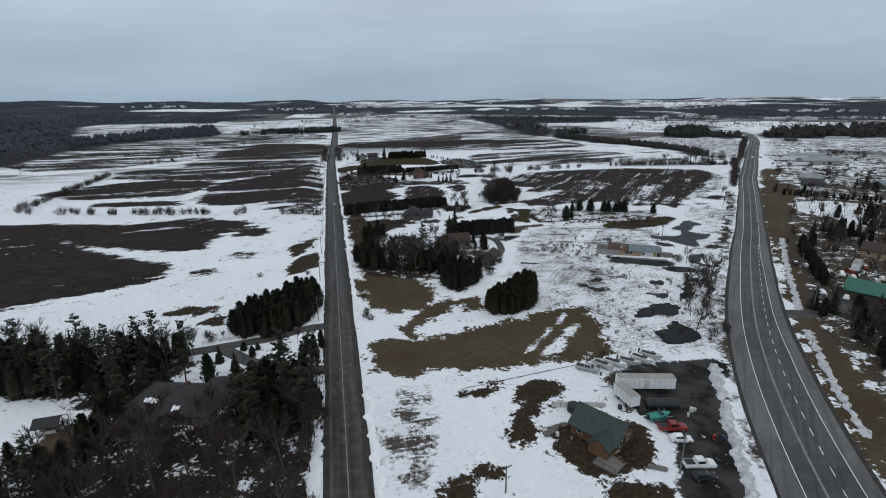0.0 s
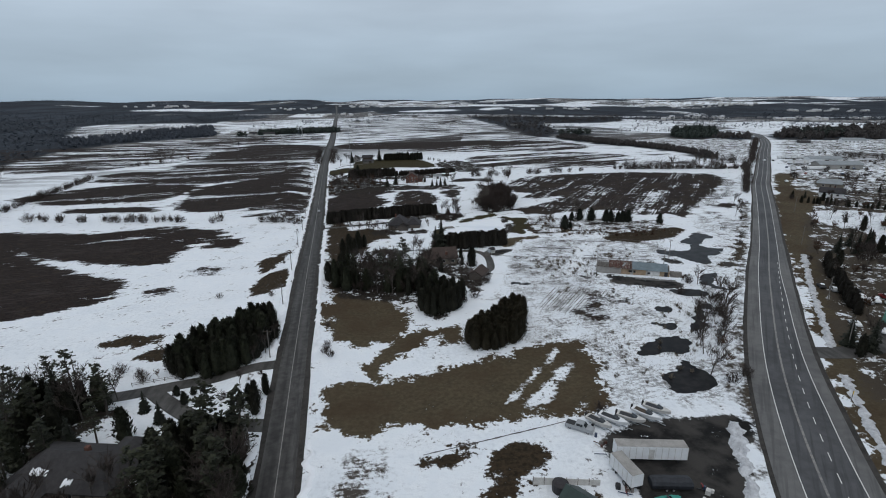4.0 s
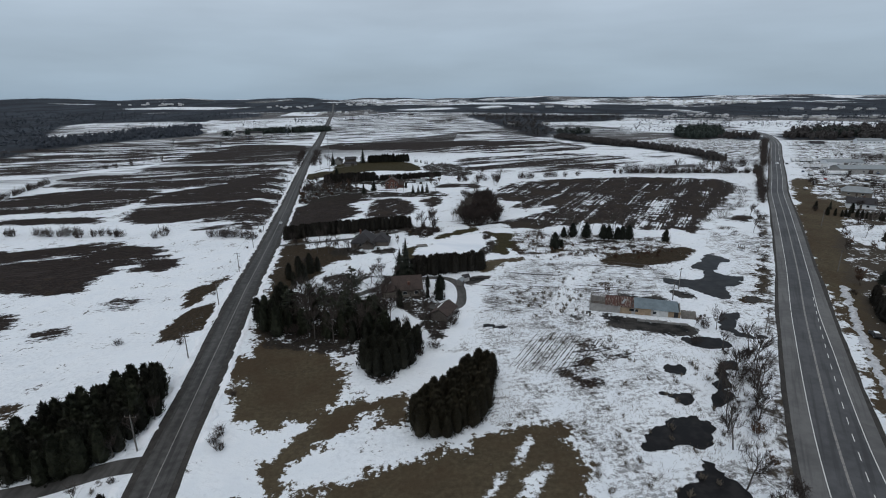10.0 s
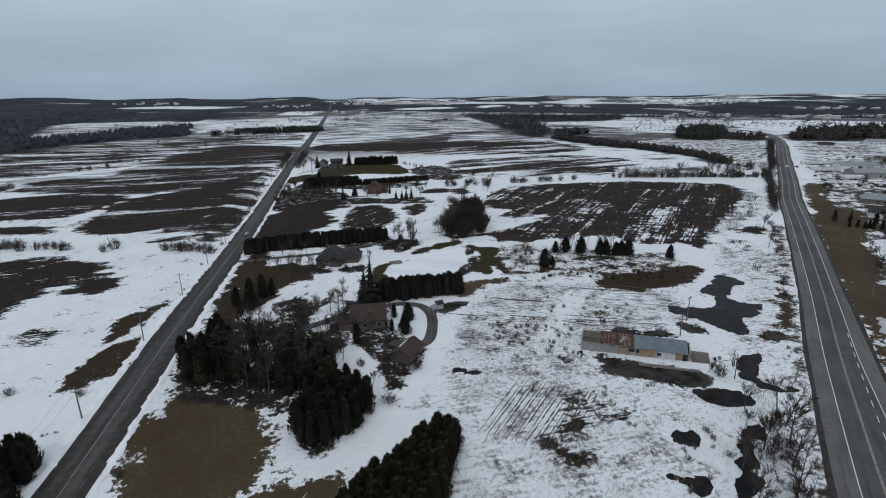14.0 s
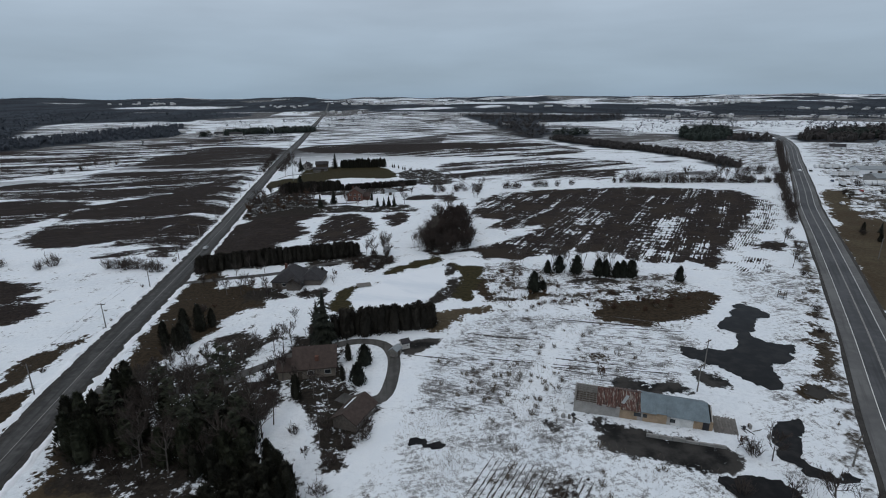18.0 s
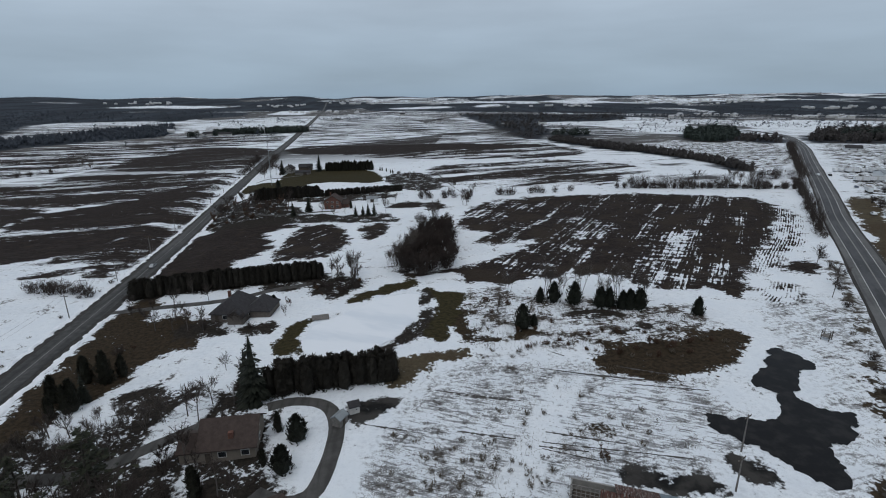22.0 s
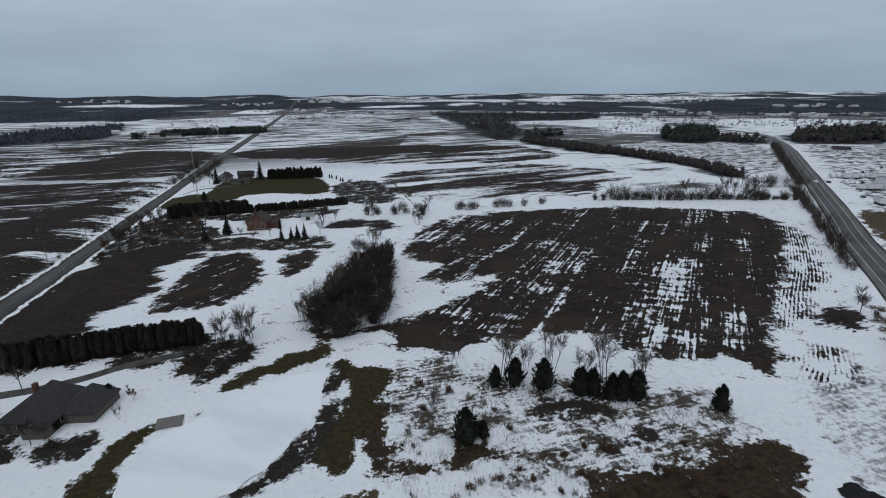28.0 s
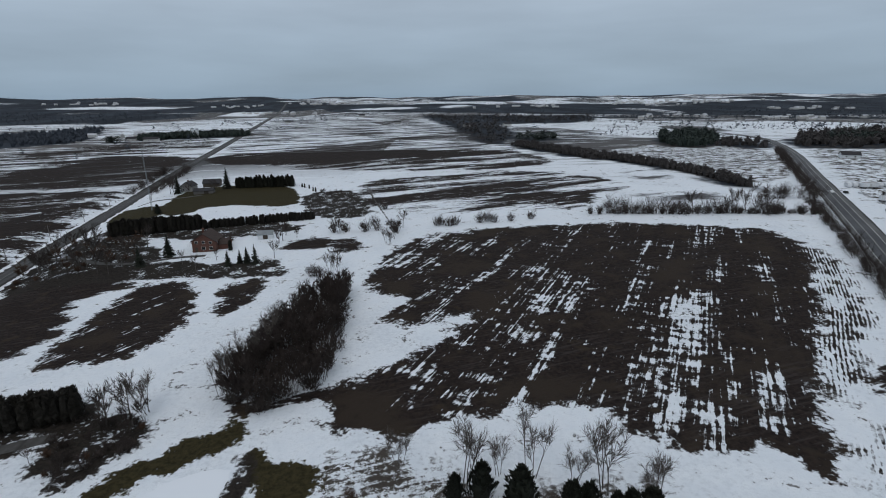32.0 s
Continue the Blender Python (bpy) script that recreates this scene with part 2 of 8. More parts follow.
    c = lay(c, "cover", snow, 0.34, n.step(add(fine, 0.6, mid, 0.4), 0.42, 0.48), 0.5)
    relief = n.math("ADD", n.math("MULTIPLY", mid, 0.5), n.math("MULTIPLY", fine, 0.5))
    n.bump(n.math("ADD", relief, n.math("MULTIPLY", tiny, 0.12)), 0.75, 0.8)
    return n.done(c, 0.9, 0.0, 0.06)

# ---- the lie of the land ----
def west_line(y):
    """The country road's centre line: nearly straight, with a slight bow."""
    return -7.5 - 0.1225 * (np.asarray(y, float) - 80) + np.interp(y, [0, 125, 175, 250, 335, 425, 640, 720, 800, 950, 1550, 2500], [-1.4, -1.7, -2.2, -2.4, -3.0, -4.0, -4.3, -3.0, -0.8, 2.5, 7.0, 13.0])


def west_x(y):
    return float(west_line(y))


def land(x, y):
    """Height of the ground: it falls gently to the west and rises to low hills at the horizon."""
    x, y = np.asarray(x, float), np.asarray(y, float)
    r = np.hypot(x - 40, y - 150)
    tilt = 0.033 * 400 * np.tanh((x - 38) / 400) / (1 + (r / 1300) ** 2)
    k = np.clip((r - 1800) / 2500, 0, 1)
    far = k * k * (3 - 2 * k)
    hills = far * (40 + 11 * np.sin(x / 310 + 1.3) * np.cos(y / 430) + 7 * np.sin(x / 147 + y / 320) + 3 * np.sin(x / 61 + 0.7))
    # the road runs on a low bank and then through a shallow dip
    k = np.clip((24 - np.abs(x - west_line(y))) / 16, 0, 1)
    bank = k * k * (3 - 2 * k) * np.interp(y, [60, 110, 150, 250, 300, 345, 425, 640, 760, 860], [0.0, 0.8, 2.0, 2.0, 0.3, -1.2, -2.8, -2.8, -1.0, 0.0])
    return tilt + 0.005 * (r - 100) * np.clip(r / 400, 0, 1) + hills + bank


def height(x, y):
    return float(land(x, y))


def rounded(points, times=2):
    """Cuts the corners of an outline."""
    p = np.array(points, float)
    for _ in range(times):
        q = np.roll(p, -1, 0)
        p = np.stack([0.75 * p + 0.25 * q, 0.25 * p + 0.75 * q], 1).reshape(-1, 2)
    return p


def depth_inside(px, py, outline):
    """Distance to an outline, positive inside it."""
    a, b = outline, np.roll(outline, -1, 0)
    best, inside = np.full(px.shape, 1e9), np.zeros(px.shape, bool)
    for (ax, ay), (bx, by) in zip(a, b):
        ex, ey = bx - ax, by - ay
        k = np.clip(((px - ax) * ex + (py - ay) * ey) / (ex * ex + ey * ey + 1e-9), 0, 1)
        best = np.minimum(best, (px - ax - k * ex) ** 2 + (py - ay - k * ey) ** 2)
        if ey:
            inside ^= ((ay > py) != (by > py)) & (px < ex * (py - ay) / ey + ax)
    return np.where(inside, 1, -1) * np.sqrt(best)


AREAS = []


def area(kind, outline):
    AREAS.append((kind, outline))


area("soil", [(-329, 354), (-214, 335), (-173, 328), (-115, 339), (-86, 310), (-72, 296), (-80, 286), (-99, 300), (-103, 274), (-93, 259), (-109, 260), (-158, 276), (-191, 298), (-154, 268), (-122, 248), (-99, 231), (-102, 215), (-113, 208), (-128, 201), (-146, 192), (-174, 180)])  # west_field
area("mix", [(-84, 249), (-78, 256), (-70, 251), (-69, 240), (-79, 243)])  # patch
area("mix", [(-90, 223), (-88, 231), (-72, 221), (-74, 216), (-86, 218)])  # patch
area("mix", [(-67, 214), (-67, 221), (-63, 222), (-63, 214), (-64, 211)])  # patch
area("ice", [(34, 285), (36, 298), (42, 301), (54, 314), (68, 319), (69, 312), (68, 300), (64, 289), (57, 279), (49, 277), (41, 277), (36, 281)])  # pond
area("grass", [(60, 268), (64, 272), (78, 274), (80, 274), (70, 270), (64, 260), (61, 260)])  # hedge_foot
area("row", [(90, 402), (104, 446), (132, 467), (187, 463), (227, 456), (279, 430), (231, 366), (198, 330), (169, 295), (169, 305), (158, 306), (145, 313), (141, 323), (130, 326), (112, 323), (92, 322), (85, 328), (85, 342), (100, 346), (123, 366), (128, 379), (107, 369), (99, 377), (111, 388)])  # big_field
area("water", [(52, 211), (54, 213), (56, 211), (61, 210), (60, 208), (55, 209)])  # puddle
area("yard", [(90, 213), (94, 213), (100, 208), (111, 202), (115, 200), (112, 195), (105, 195), (99, 201), (90, 205), (94, 208)])  # barn_yard
area("yard", [(102, 227), (119, 223), (117, 219), (108, 221), (101, 224)])  # barn_yard
area("weeds", [(79, 270), (113, 264), (138, 251), (125, 223), (93, 230), (81, 216), (111, 195), (122, 181), (42, 189), (53, 223), (64, 251)])  # nursery
area("weeds", [(51, 192), (86, 187), (100, 162), (90, 129), (73, 127), (58, 131), (62, 155), (41, 161)])  # nursery
area("yard", [(55, 121), (70, 122), (88, 121), (85, 114), (78, 110), (71, 97), (66, 82), (60, 68), (47, 70), (53, 84), (57, 93), (53, 101), (51, 111)])  # shop_yard
area("drive", [(37, 258), (45, 257), (50, 250), (49, 243), (49, 232), (47, 226), (42, 225), (37, 230), (44, 231), (47, 238), (44, 251), (40, 254)])  # drive
area("scrub", [(328, 752), (452, 826), (504, 712), (400, 568), (338, 540), (334, 623)])  # marsh
area("streak", [(-110, 930), (0, 890), (280, 830), (250, 1200), (150, 1700), (-200, 1750)])  # northern rise
area("duff", [(21, 254), (34, 243), (44, 227), (38, 220), (28, 221), (24, 237)])  # house foot
area("soil", [(58, 343), (63, 344), (68, 336), (82, 338), (86, 339), (82, 332), (72, 332), (65, 333)])  # copse foot
area("brushy", [(112, 118), (135, 150), (170, 200), (205, 250), (250, 300), (290, 290), (300, 210), (220, 150), (160, 110)])  # yards by the highway
area("beds", [(78, 262), (118, 262), (134, 244), (124, 226), (96, 224), (70, 214), (52, 222), (64, 250)])  # nursery beds
area("cover", [(74.5, 217), (80.5, 214.5), (94, 237), (107, 257), (102, 260), (87.5, 240.5)])  # snowy path through the nursery
area("duff", [(-140, 156), (-91, 149), (-58, 143), (-60, 134), (-68, 122), (-76, 122), (-100, 131), (-140, 134)])  # wood floor
area("duff", [(-70, 112), (-42, 112), (-24, 128), (-18, 118), (-14, 55), (-80, 55), (-72, 92)])  # wood floor
area("grass", [(-77, 100), (-81, 113), (-74, 114), (-65, 107), (-73, 100)])  # bungalow lawn
area("cover", [(-92, 116), (-89, 129), (-81, 119), (-80, 108), (-84, 105), (-92, 103), (-98, 111)])  # snowy lawn
area("cover", [(34.6, 132.3), (35.4, 131.7), (55.4, 155.7), (54.6, 156.3)])  # snow in a wheel track
area("cover", [(38.5, 130), (41.5, 128.5), (57, 147), (55, 149.5)])  # snow in a wheel track
area("cover", [(77.3, 217.4), (78.7, 216.6), (103.7, 256.6), (102.3, 257.4)])  # snowy path
area("soil", [(-147, 391), (-163, 444), (-164, 490), (-129, 514), (-118, 556), (-98, 622), (-92, 566), (-85, 468), (-77, 432), (-83, 420), (-89, 397), (-107, 387), (-118, 382)])  # dark block
area("mix", [(-91, 359), (-94, 388), (-81, 415), (-74, 440), (-72, 426), (-71, 387), (-74, 365), (-84, 358)])  # ragged block
area("soil", [(-303, 466), (-265, 497), (-249, 512), (-222, 513), (-170, 497), (-165, 474), (-173, 450), (-171, 428), (-193, 428), (-269, 427)])  # dark block
area("tilth", [(-285, 537), (-293, 600), (-240, 609), (-253, 658), (-140, 642), (-99, 638), (-118, 556), (-131, 521), (-168, 503), (-227, 520), (-259, 520)])  # long block
area("soil", [(-238, 412), (-200, 406), (-168, 398), (-161, 386), (-221, 391)])  # short block
area("tilth", [(-239, 696), (-258, 772), (-251, 904), (-127, 879), (-104, 717), (-108, 664), (-189, 673)])  # brown block
area("mix", [(-660, 876), (-536, 873), (-436, 915), (-251, 904), (-245, 711), (-295, 666), (-353, 618), (-428, 610)])  # streaked fields
area("mix", [(-447, 665), (-393, 674), (-353, 680), (-324, 653), (-322, 623), (-411, 622)])  # green strip
area("mix", [(-460, 918), (-324, 1024), (-218, 1148), (-155, 1128), (-134, 935), (-287, 927), (-433, 873)])  # far band
area("lawn", [(-71, 581), (-36, 565), (-33, 544), (-56, 542)])  # farm_lawn
area("lawn", [(-30, 549), (-41, 622), (-24, 639), (27, 626), (42, 577), (42, 553), (13, 570), (-17, 566), (-17, 548)])  # farm_lawn
area("soil", [(-92, 853), (-56, 892), (153, 832), (243, 796), (233, 758), (82, 778), (1, 762), (-70, 795)])  # northern strip
area("mix", [(-10, 814), (148, 792), (229, 743), (181, 670), (110, 685), (2, 737)])  # northern strip
area("duff", [(50, 587), (79, 591), (89, 529), (87, 511), (68, 516), (55, 549)])  # farm yard
area("duff", [(-46, 446), (-61, 496), (-43, 517), (-19, 486), (0, 462), (3, 446), (-18, 461), (-14, 439)])  # orchard
area("soil", [(59, 469), (75, 468), (71, 456), (60, 458)])  # wet spot
area("soil", [(75, 468), (89, 464), (88, 452), (78, 451)])  # wet spot
area("duff", [(7, 450), (32, 438), (54, 443), (53, 433), (33, 431), (10, 439)])  # brick house foot
area("mix", [(136, 632), (218, 636), (250, 606), (266, 553), (248, 544), (229, 543), (214, 502), (177, 503), (121, 510), (88, 550), (90, 626)])  # fields behind
area("mix", [(162, 840), (244, 826), (244, 770), (262, 689), (218, 668), (168, 664), (154, 773)])  # fields behind
area("streak", [(288, 603), (313, 615), (309, 579), (290, 568)])  # fields behind
area("streak", [(255, 523), (301, 516), (291, 501), (261, 510)])  # fields behind
area("soil", [(-35, 362), (-40, 376), (-38, 439), (-11, 447), (-1, 436), (-4, 423), (-9, 407), (-1, 385), (-2, 370), (-13, 362), (-24, 361)])  # slope field
area("row", [(6, 370), (8, 393), (10, 422), (23, 422), (35, 401), (36, 381), (30, 368), (22, 366), (13, 365)])  # slope field
area("row", [(44, 395), (43, 417), (52, 420), (53, 402), (49, 390)])  # slope field
area("duff", [(37, 319), (30, 336), (30, 346), (36, 337), (49, 333), (47, 327), (41, 319)])  # thicket floor
area("duff", [(9, 332), (18, 335), (22, 334), (23, 328), (12, 329)])  # house foot
area("duff", [(29, 324), (33, 326), (34, 322)])  # house foot
area("duff", [(14, 297), (22, 302), (24, 298), (23, 293), (20, 292), (16, 294)])  # house foot
area("lawn", [(27, 284), (29, 293), (32, 301), (35, 301), (33, 295), (32, 289), (36, 281), (31, 279)])  # bank
area("lawn", [(45, 313), (48, 319), (58, 325), (67, 330), (68, 326), (61, 322), (52, 317), (47, 312)])  # bank
area("duff", [(54, 278), (60, 280), (65, 290), (70, 301), (70, 319), (72, 315), (72, 299), (68, 287), (64, 282), (60, 277)])  # pond rim
area("lawn", [(71, 321), (76, 316), (84, 315), (83, 308), (78, 294), (76, 291), (76, 284), (74, 279), (70, 285), (69, 289), (74, 298), (76, 306)])  # bank
area("sedge", [(78, 298), (83, 307), (83, 303), (82, 296), (82, 284), (89, 280), (90, 278), (86, 278), (80, 280), (79, 288), (76, 291)])  # bank
area("thin", [(112, 341), (138, 339), (140, 328), (124, 323), (110, 325)])  # sparse
area("thin", [(157, 330), (170, 337), (167, 326), (158, 314), (151, 311), (152, 321)])  # sparse
area("thin", [(186, 370), (199, 369), (186, 352), (172, 346)])  # sparse
area("thin", [(181, 336), (193, 337), (173, 309), (168, 316)])  # sparse
area("thin", [(118, 349), (134, 371), (153, 379), (149, 367), (133, 356), (122, 346)])  # sparse
area("scrub", [(112, 299), (129, 295), (143, 288), (139, 279), (129, 273), (112, 274), (100, 274), (105, 283), (112, 287)])  # marsh
area("scrub", [(83, 318), (103, 314), (112, 299), (106, 290), (94, 287), (83, 292)])  # marsh
area("duff", [(114, 292), (119, 297), (128, 293), (128, 289), (119, 288)])  # marsh patch
area("duff", [(124, 282), (132, 283), (136, 280), (129, 277), (124, 279)])  # marsh patch
area("sedge", [(137, 270), (149, 274), (152, 274), (151, 269), (146, 262), (136, 262), (127, 264), (119, 269), (118, 273), (125, 271)])  # reeds
area("sedge", [(93, 283), (98, 286), (102, 282), (102, 279), (95, 279)])  # spruce foot
area("grass", [(-10, 171), (-15, 206), (-5, 206), (8, 199), (11, 189), (13, 184), (10, 178), (8, 173), (7, 167)])  # meadow
area("duff", [(-13, 206), (-19, 227), (-17, 252), (-3, 247), (6, 261), (21, 249), (23, 219), (16, 209), (15, 199), (9, 199), (-5, 203)])  # grove floor
area("sedge", [(-21, 262), (-27, 302), (-16, 310), (4, 304), (5, 292), (-6, 279), (-8, 266), (-14, 259)])  # garden
area("duff", [(34, 206), (35, 219), (45, 229), (47, 224), (44, 214), (39, 202)])  # garden bed
area("duff", [(18, 186), (24, 187), (26, 184), (23, 181), (19, 183)])  # garden bed
area("sedge", [(-47, 214), (-48, 231), (-42, 238), (-38, 238), (-35, 230), (-35, 218), (-41, 212)])  # verge
area("sedge", [(-51, 241), (-55, 253), (-48, 268), (-43, 269), (-42, 254), (-46, 243)])  # verge
area("soil", [(84, 195), (84, 193), (76, 181), (72, 179), (75, 184), (81, 193)])  # bed foot
area("soil", [(68, 181), (72, 178), (78, 175), (76, 174), (71, 177)])  # bed foot
area("soil", [(89, 189), (90, 188), (84, 180), (82, 178)])  # bed foot
area("soil", [(102, 178), (106, 182), (102, 173), (100, 168), (98, 169)])  # bed foot
area("sedge", [(110, 263), (115, 268), (138, 272), (150, 272), (150, 266), (136, 256), (121, 253), (114, 260)])  # reeds
area("sedge", [(173, 253), (179, 256), (158, 227), (149, 218), (158, 232)])  # verge
area("sedge", [(144, 220), (149, 217), (147, 214), (141, 213)])  # verge
area("yard", [(91, 208), (95, 211), (104, 207), (116, 200), (112, 194), (108, 198), (96, 200), (92, 204)])  # barn_yard
area("yard", [(122, 230), (125, 228), (130, 222), (127, 220), (121, 223)])  # barn_yard
area("cover", [(242, 294), (266, 295), (284, 272), (244, 233), (218, 222), (238, 253), (230, 262), (231, 276)])  # snowy lawn
area("grass", [(250, 326), (262, 313), (215, 258), (183, 210), (167, 214)])  # road_lot
area("grass", [(6, 129), (11, 145), (24, 149), (41, 156), (54, 161), (62, 158), (61, 144), (58, 132), (53, 128), (35, 128), (21, 127)])  # meadow
area("sedge", [(26, 105), (30, 116), (37, 118), (41, 112), (32, 106), (28, 96), (21, 93), (22, 99)])  # cabin_ground
area("sedge", [(15, 116), (27, 119), (28, 117), (22, 113), (15, 113)])  # cabin_ground
area("grass", [(-16, 201), (10, 198), (12, 180), (0, 164), (-11, 171)])  # meadow
area("grass", [(1, 157), (18, 180), (17, 167), (6, 155), (4, 144)])  # meadow
area("grass", [(-8, 146), (17, 145), (26, 143), (24, 129), (6, 127), (-1, 122), (-6, 130)])  # meadow
area("grass", [(22, 172), (25, 176), (28, 173), (27, 167), (23, 167)])  # meadow
area("sedge", [(32, 99), (39, 101), (52, 99), (52, 89), (45, 85), (37, 84), (34, 89)])  # cabin_ground
area("sedge", [(15, 88), (20, 91), (22, 86), (17, 85)])  # cabin_ground
area("sedge", [(7, 87), (13, 88), (13, 81), (9, 81)])  # cabin_ground
area("sedge", [(36, 81), (46, 81), (48, 76), (38, 77)])  # cabin_ground
area("sedge", [(-83, 183), (-67, 185), (-67, 177), (-78, 177)])  # verge
area("sedge", [(-67, 172), (-61, 175), (-57, 168), (-64, 166)])  # verge
area("grass", [(123, 143), (129, 141), (108, 96), (96, 84), (102, 101)])  # road_lot
area("scrub", [(-1, 119), (7, 118), (9, 102), (3, 86), (-3, 87)])  # cabin meadow
area("duff", [(12, 344), (18, 352), (28, 346), (34, 341), (30, 336), (18, 338)])  # hedge foot
area("duff", [(-34, 327), (-9, 332), (31, 336), (31, 346), (-9, 343), (-34, 334)])  # hedge foot
area("soil", [(-37, 338), (-41, 385), (-10, 372), (-8, 352), (-20, 342)])  # slope field
area("duff", [(-62, 500), (-46, 437), (-30, 440), (-12, 448), (-22, 486), (-44, 515)])  # orchard
area("duff", [(-6, 296), (6, 292), (12, 298), (4, 304), (-4, 303)])  # house foot
area("water", [(75.8, 152.2), (78.8, 154.9), (86.9, 160.0), (90.6, 160.0), (94.6, 157.1), (91.8, 151.0), (87.2, 148.6), (84.0, 150.0), (79.2, 149.7), (75.9, 148.7)])  # puddle
area("water", [(97.8, 162.6), (104.8, 173.7), (111.3, 180.4), (115.1, 180.6), (112.5, 175.5), (105.8, 169.3), (105.6, 164.6), (100.9, 163.4), (95.8, 158.1)])  # puddle
area("water", [(95.1, 181.3), (101.1, 180.3), (98.7, 175.3), (94.1, 173.9)])  # puddle
area("water", [(87.4, 170.0), (92.0, 168.6), (96.0, 167.4), (94.3, 164.4), (91.3, 162.3), (90.7, 166.2)])  # puddle
area("water", [(106.7, 195.1), (113.3, 194.0), (118.5, 192.2), (119.5, 187.5), (116.4, 186.3), (108.9, 187.8)])  # puddle
area("water", [(126.3, 206.3), (133.5, 209.6), (133.9, 206.1), (127.8, 200.6), (125.8, 194.9), (133.2, 191.7), (132.8, 189.9), (124.6, 191.8), (121.2, 196.6)])  # puddle
area("yard", [(144.0, 218.8), (149.7, 217.8), (146.6, 213.3), (142.6, 214.0)])  # dark strip
area("soil", [(211.4, 323.3), (216.0, 325.1), (213.3, 317.9), (208.1, 312.9), (204.9, 314.6)])  # dark heap
area("water", [(124.5, 239.9), (128.7, 241.6), (132.3, 238.8), (138.7, 236.9), (142.7, 239.7), (144.3, 246.7), (142.2, 250.9), (149.1, 255.6), (154.3, 264.3), (160.5, 265.1), (161.9, 261.5), (163.3, 253.6), (158.0, 253.5), (152.7, 249.4), (148.5, 241.2), (151.3, 238.1), (156.4, 237.9), (154.8, 233.7), (146.8, 228.8), (143.2, 227.4), (140.4, 221.0), (137.5, 217.9), (134.4, 220.1), (130.7, 229.0), (124.6, 234.6)])  # puddle
area("water", [(77.1, 139.5), (81.2, 142.6), (85.9, 147.0), (87.4, 146.8), (87.1, 144.2), (88.1, 141.7), (89.3, 136.2), (86.8, 132.4), (80.2, 130.9), (75.5, 132.3), (75.4, 136.3)])  # puddle
area("yard", [(49.9, 254.6), (57.2, 254.6), (62.2, 255.0), (61.6, 250.6), (57.4, 248.8), (52.3, 246.8)])  # parking place
area("yard", [(101.7, 227.4), (104.2, 227.4), (117.6, 223.0), (117.2, 221.5), (111.1, 221.1), (101.7, 224.1)])  # foundation
area("duff", [(122.2, 228.6), (128.4, 225.8), (129.4, 221.5), (126.8, 220.3), (122.2, 223.2)])  # debris
area("sedge", [(101.0, 241.2), (106.4, 239.7), (105.2, 237.7), (100.8, 238.3)])  # debris
area("sedge", [(-17, 206), (-9, 206), (-14, 260), (-18, 300), (-24, 330), (-31.5, 330), (-24.5, 262)])  # verge
area("edge", [(238.2, 386.4), (267.1, 412.2), (263.8, 392.8), (237.2, 353.9), (212.7, 332.4), (188.6, 312.8), (200.4, 334.9)])  # headland
area("edge", [(183.3, 303.4), (196.4, 306.0), (187.5, 291.8), (176.2, 290.0)])  # headland
area("yard", [(89.5, 217), (97, 214), (99.5, 220), (92, 223.5)])  # barn floor
area("duff", [(-0.8, 253.3), (21.5, 250.1), (24.6, 235.3), (28.8, 231.6), (40.1, 230.0), (34.9, 237.2), (33.7, 254.5), (18.7, 263.6), (-3.5, 266.9)])  # house foot
area("duff", [(30.2, 228.4), (37.5, 230.4), (45.6, 222.1), (42.9, 216.1), (39.0, 210.8), (35.0, 209.2), (32.3, 216.2)])  # garage foot
area("duff", [(3.8, 227.6), (18.1, 227.1), (22.3, 217.5), (23.0, 209.6), (31.2, 203.7), (32.7, 196.6), (15.1, 198.7)])  # grove floor
area("grass", [(270.9, 353.1), (295.6, 348.2), (228.9, 277.0), (217.3, 285.5)])  # roadside lawn
area("grass", [(85, 69), (113, 125), (154, 186), (160, 182), (119, 121), (91, 66)])  # highway verge
area("grass", [(154, 186), (192, 238), (243, 311), (248, 307), (197, 234), (160, 182)])  # highway verge
area("grass", [(243, 311), (287, 375), (322, 423), (328, 418), (292, 371), (248, 307)])  # highway verge
area("thin", [(-4, 372), (2, 366), (10, 400), (6, 424), (-4, 424), (-2, 396)])  # sparse

area("soil", [(-44.2, 398.2), (-44.0, 416.3), (-29.7, 423.9), (-16.9, 433.7), (6.2, 432.9), (-6.7, 420.1), (-12.1, 404.7), (-9.8, 388.6), (-9.1, 365.4), (-12.7, 349.7)])  # slope field
area("duff", [(-51.8, 444.6), (-55.3, 474.1), (-56.7, 498.9), (-32.9, 493.1), (-12.1, 463.7), (1.4, 446.9), (55.9, 430.4), (58.8, 422.6), (-1.4, 434.6), (-35.3, 426.5)])  # orchard floor
area("duff", [(-37.3, 506.2), (13.8, 485.8), (54.0, 492.3), (53.1, 500.6), (6.2, 516.2), (-44.3, 523.9)])  # hedge foot
area("duff", [(36.7, 321.7), (35.7, 327.4), (28.9, 336.2), (33.2, 340.9), (48.5, 333.8), (48.4, 329.4), (43.2, 323.7), (40.6, 320.9)])  # thicket floor
area("cover", [(98.8, 258.5), (102.0, 259.0), (88.8, 239.4), (81.1, 219.1), (78.1, 219.4), (86.1, 237.5)])  # snowy path
area("yard", [(78.3, 218.6), (81.6, 218.7), (81.9, 215.8), (83.8, 213.0), (83.9, 211.0), (82.2, 211.5), (80.7, 215.2)])  # wet ground
area("cover", [(21.5, 215.9), (22.5, 226.3), (27.2, 229.1), (31.7, 220.4), (33.6, 212.9), (22.6, 214.2)])  # snow under the garden trees
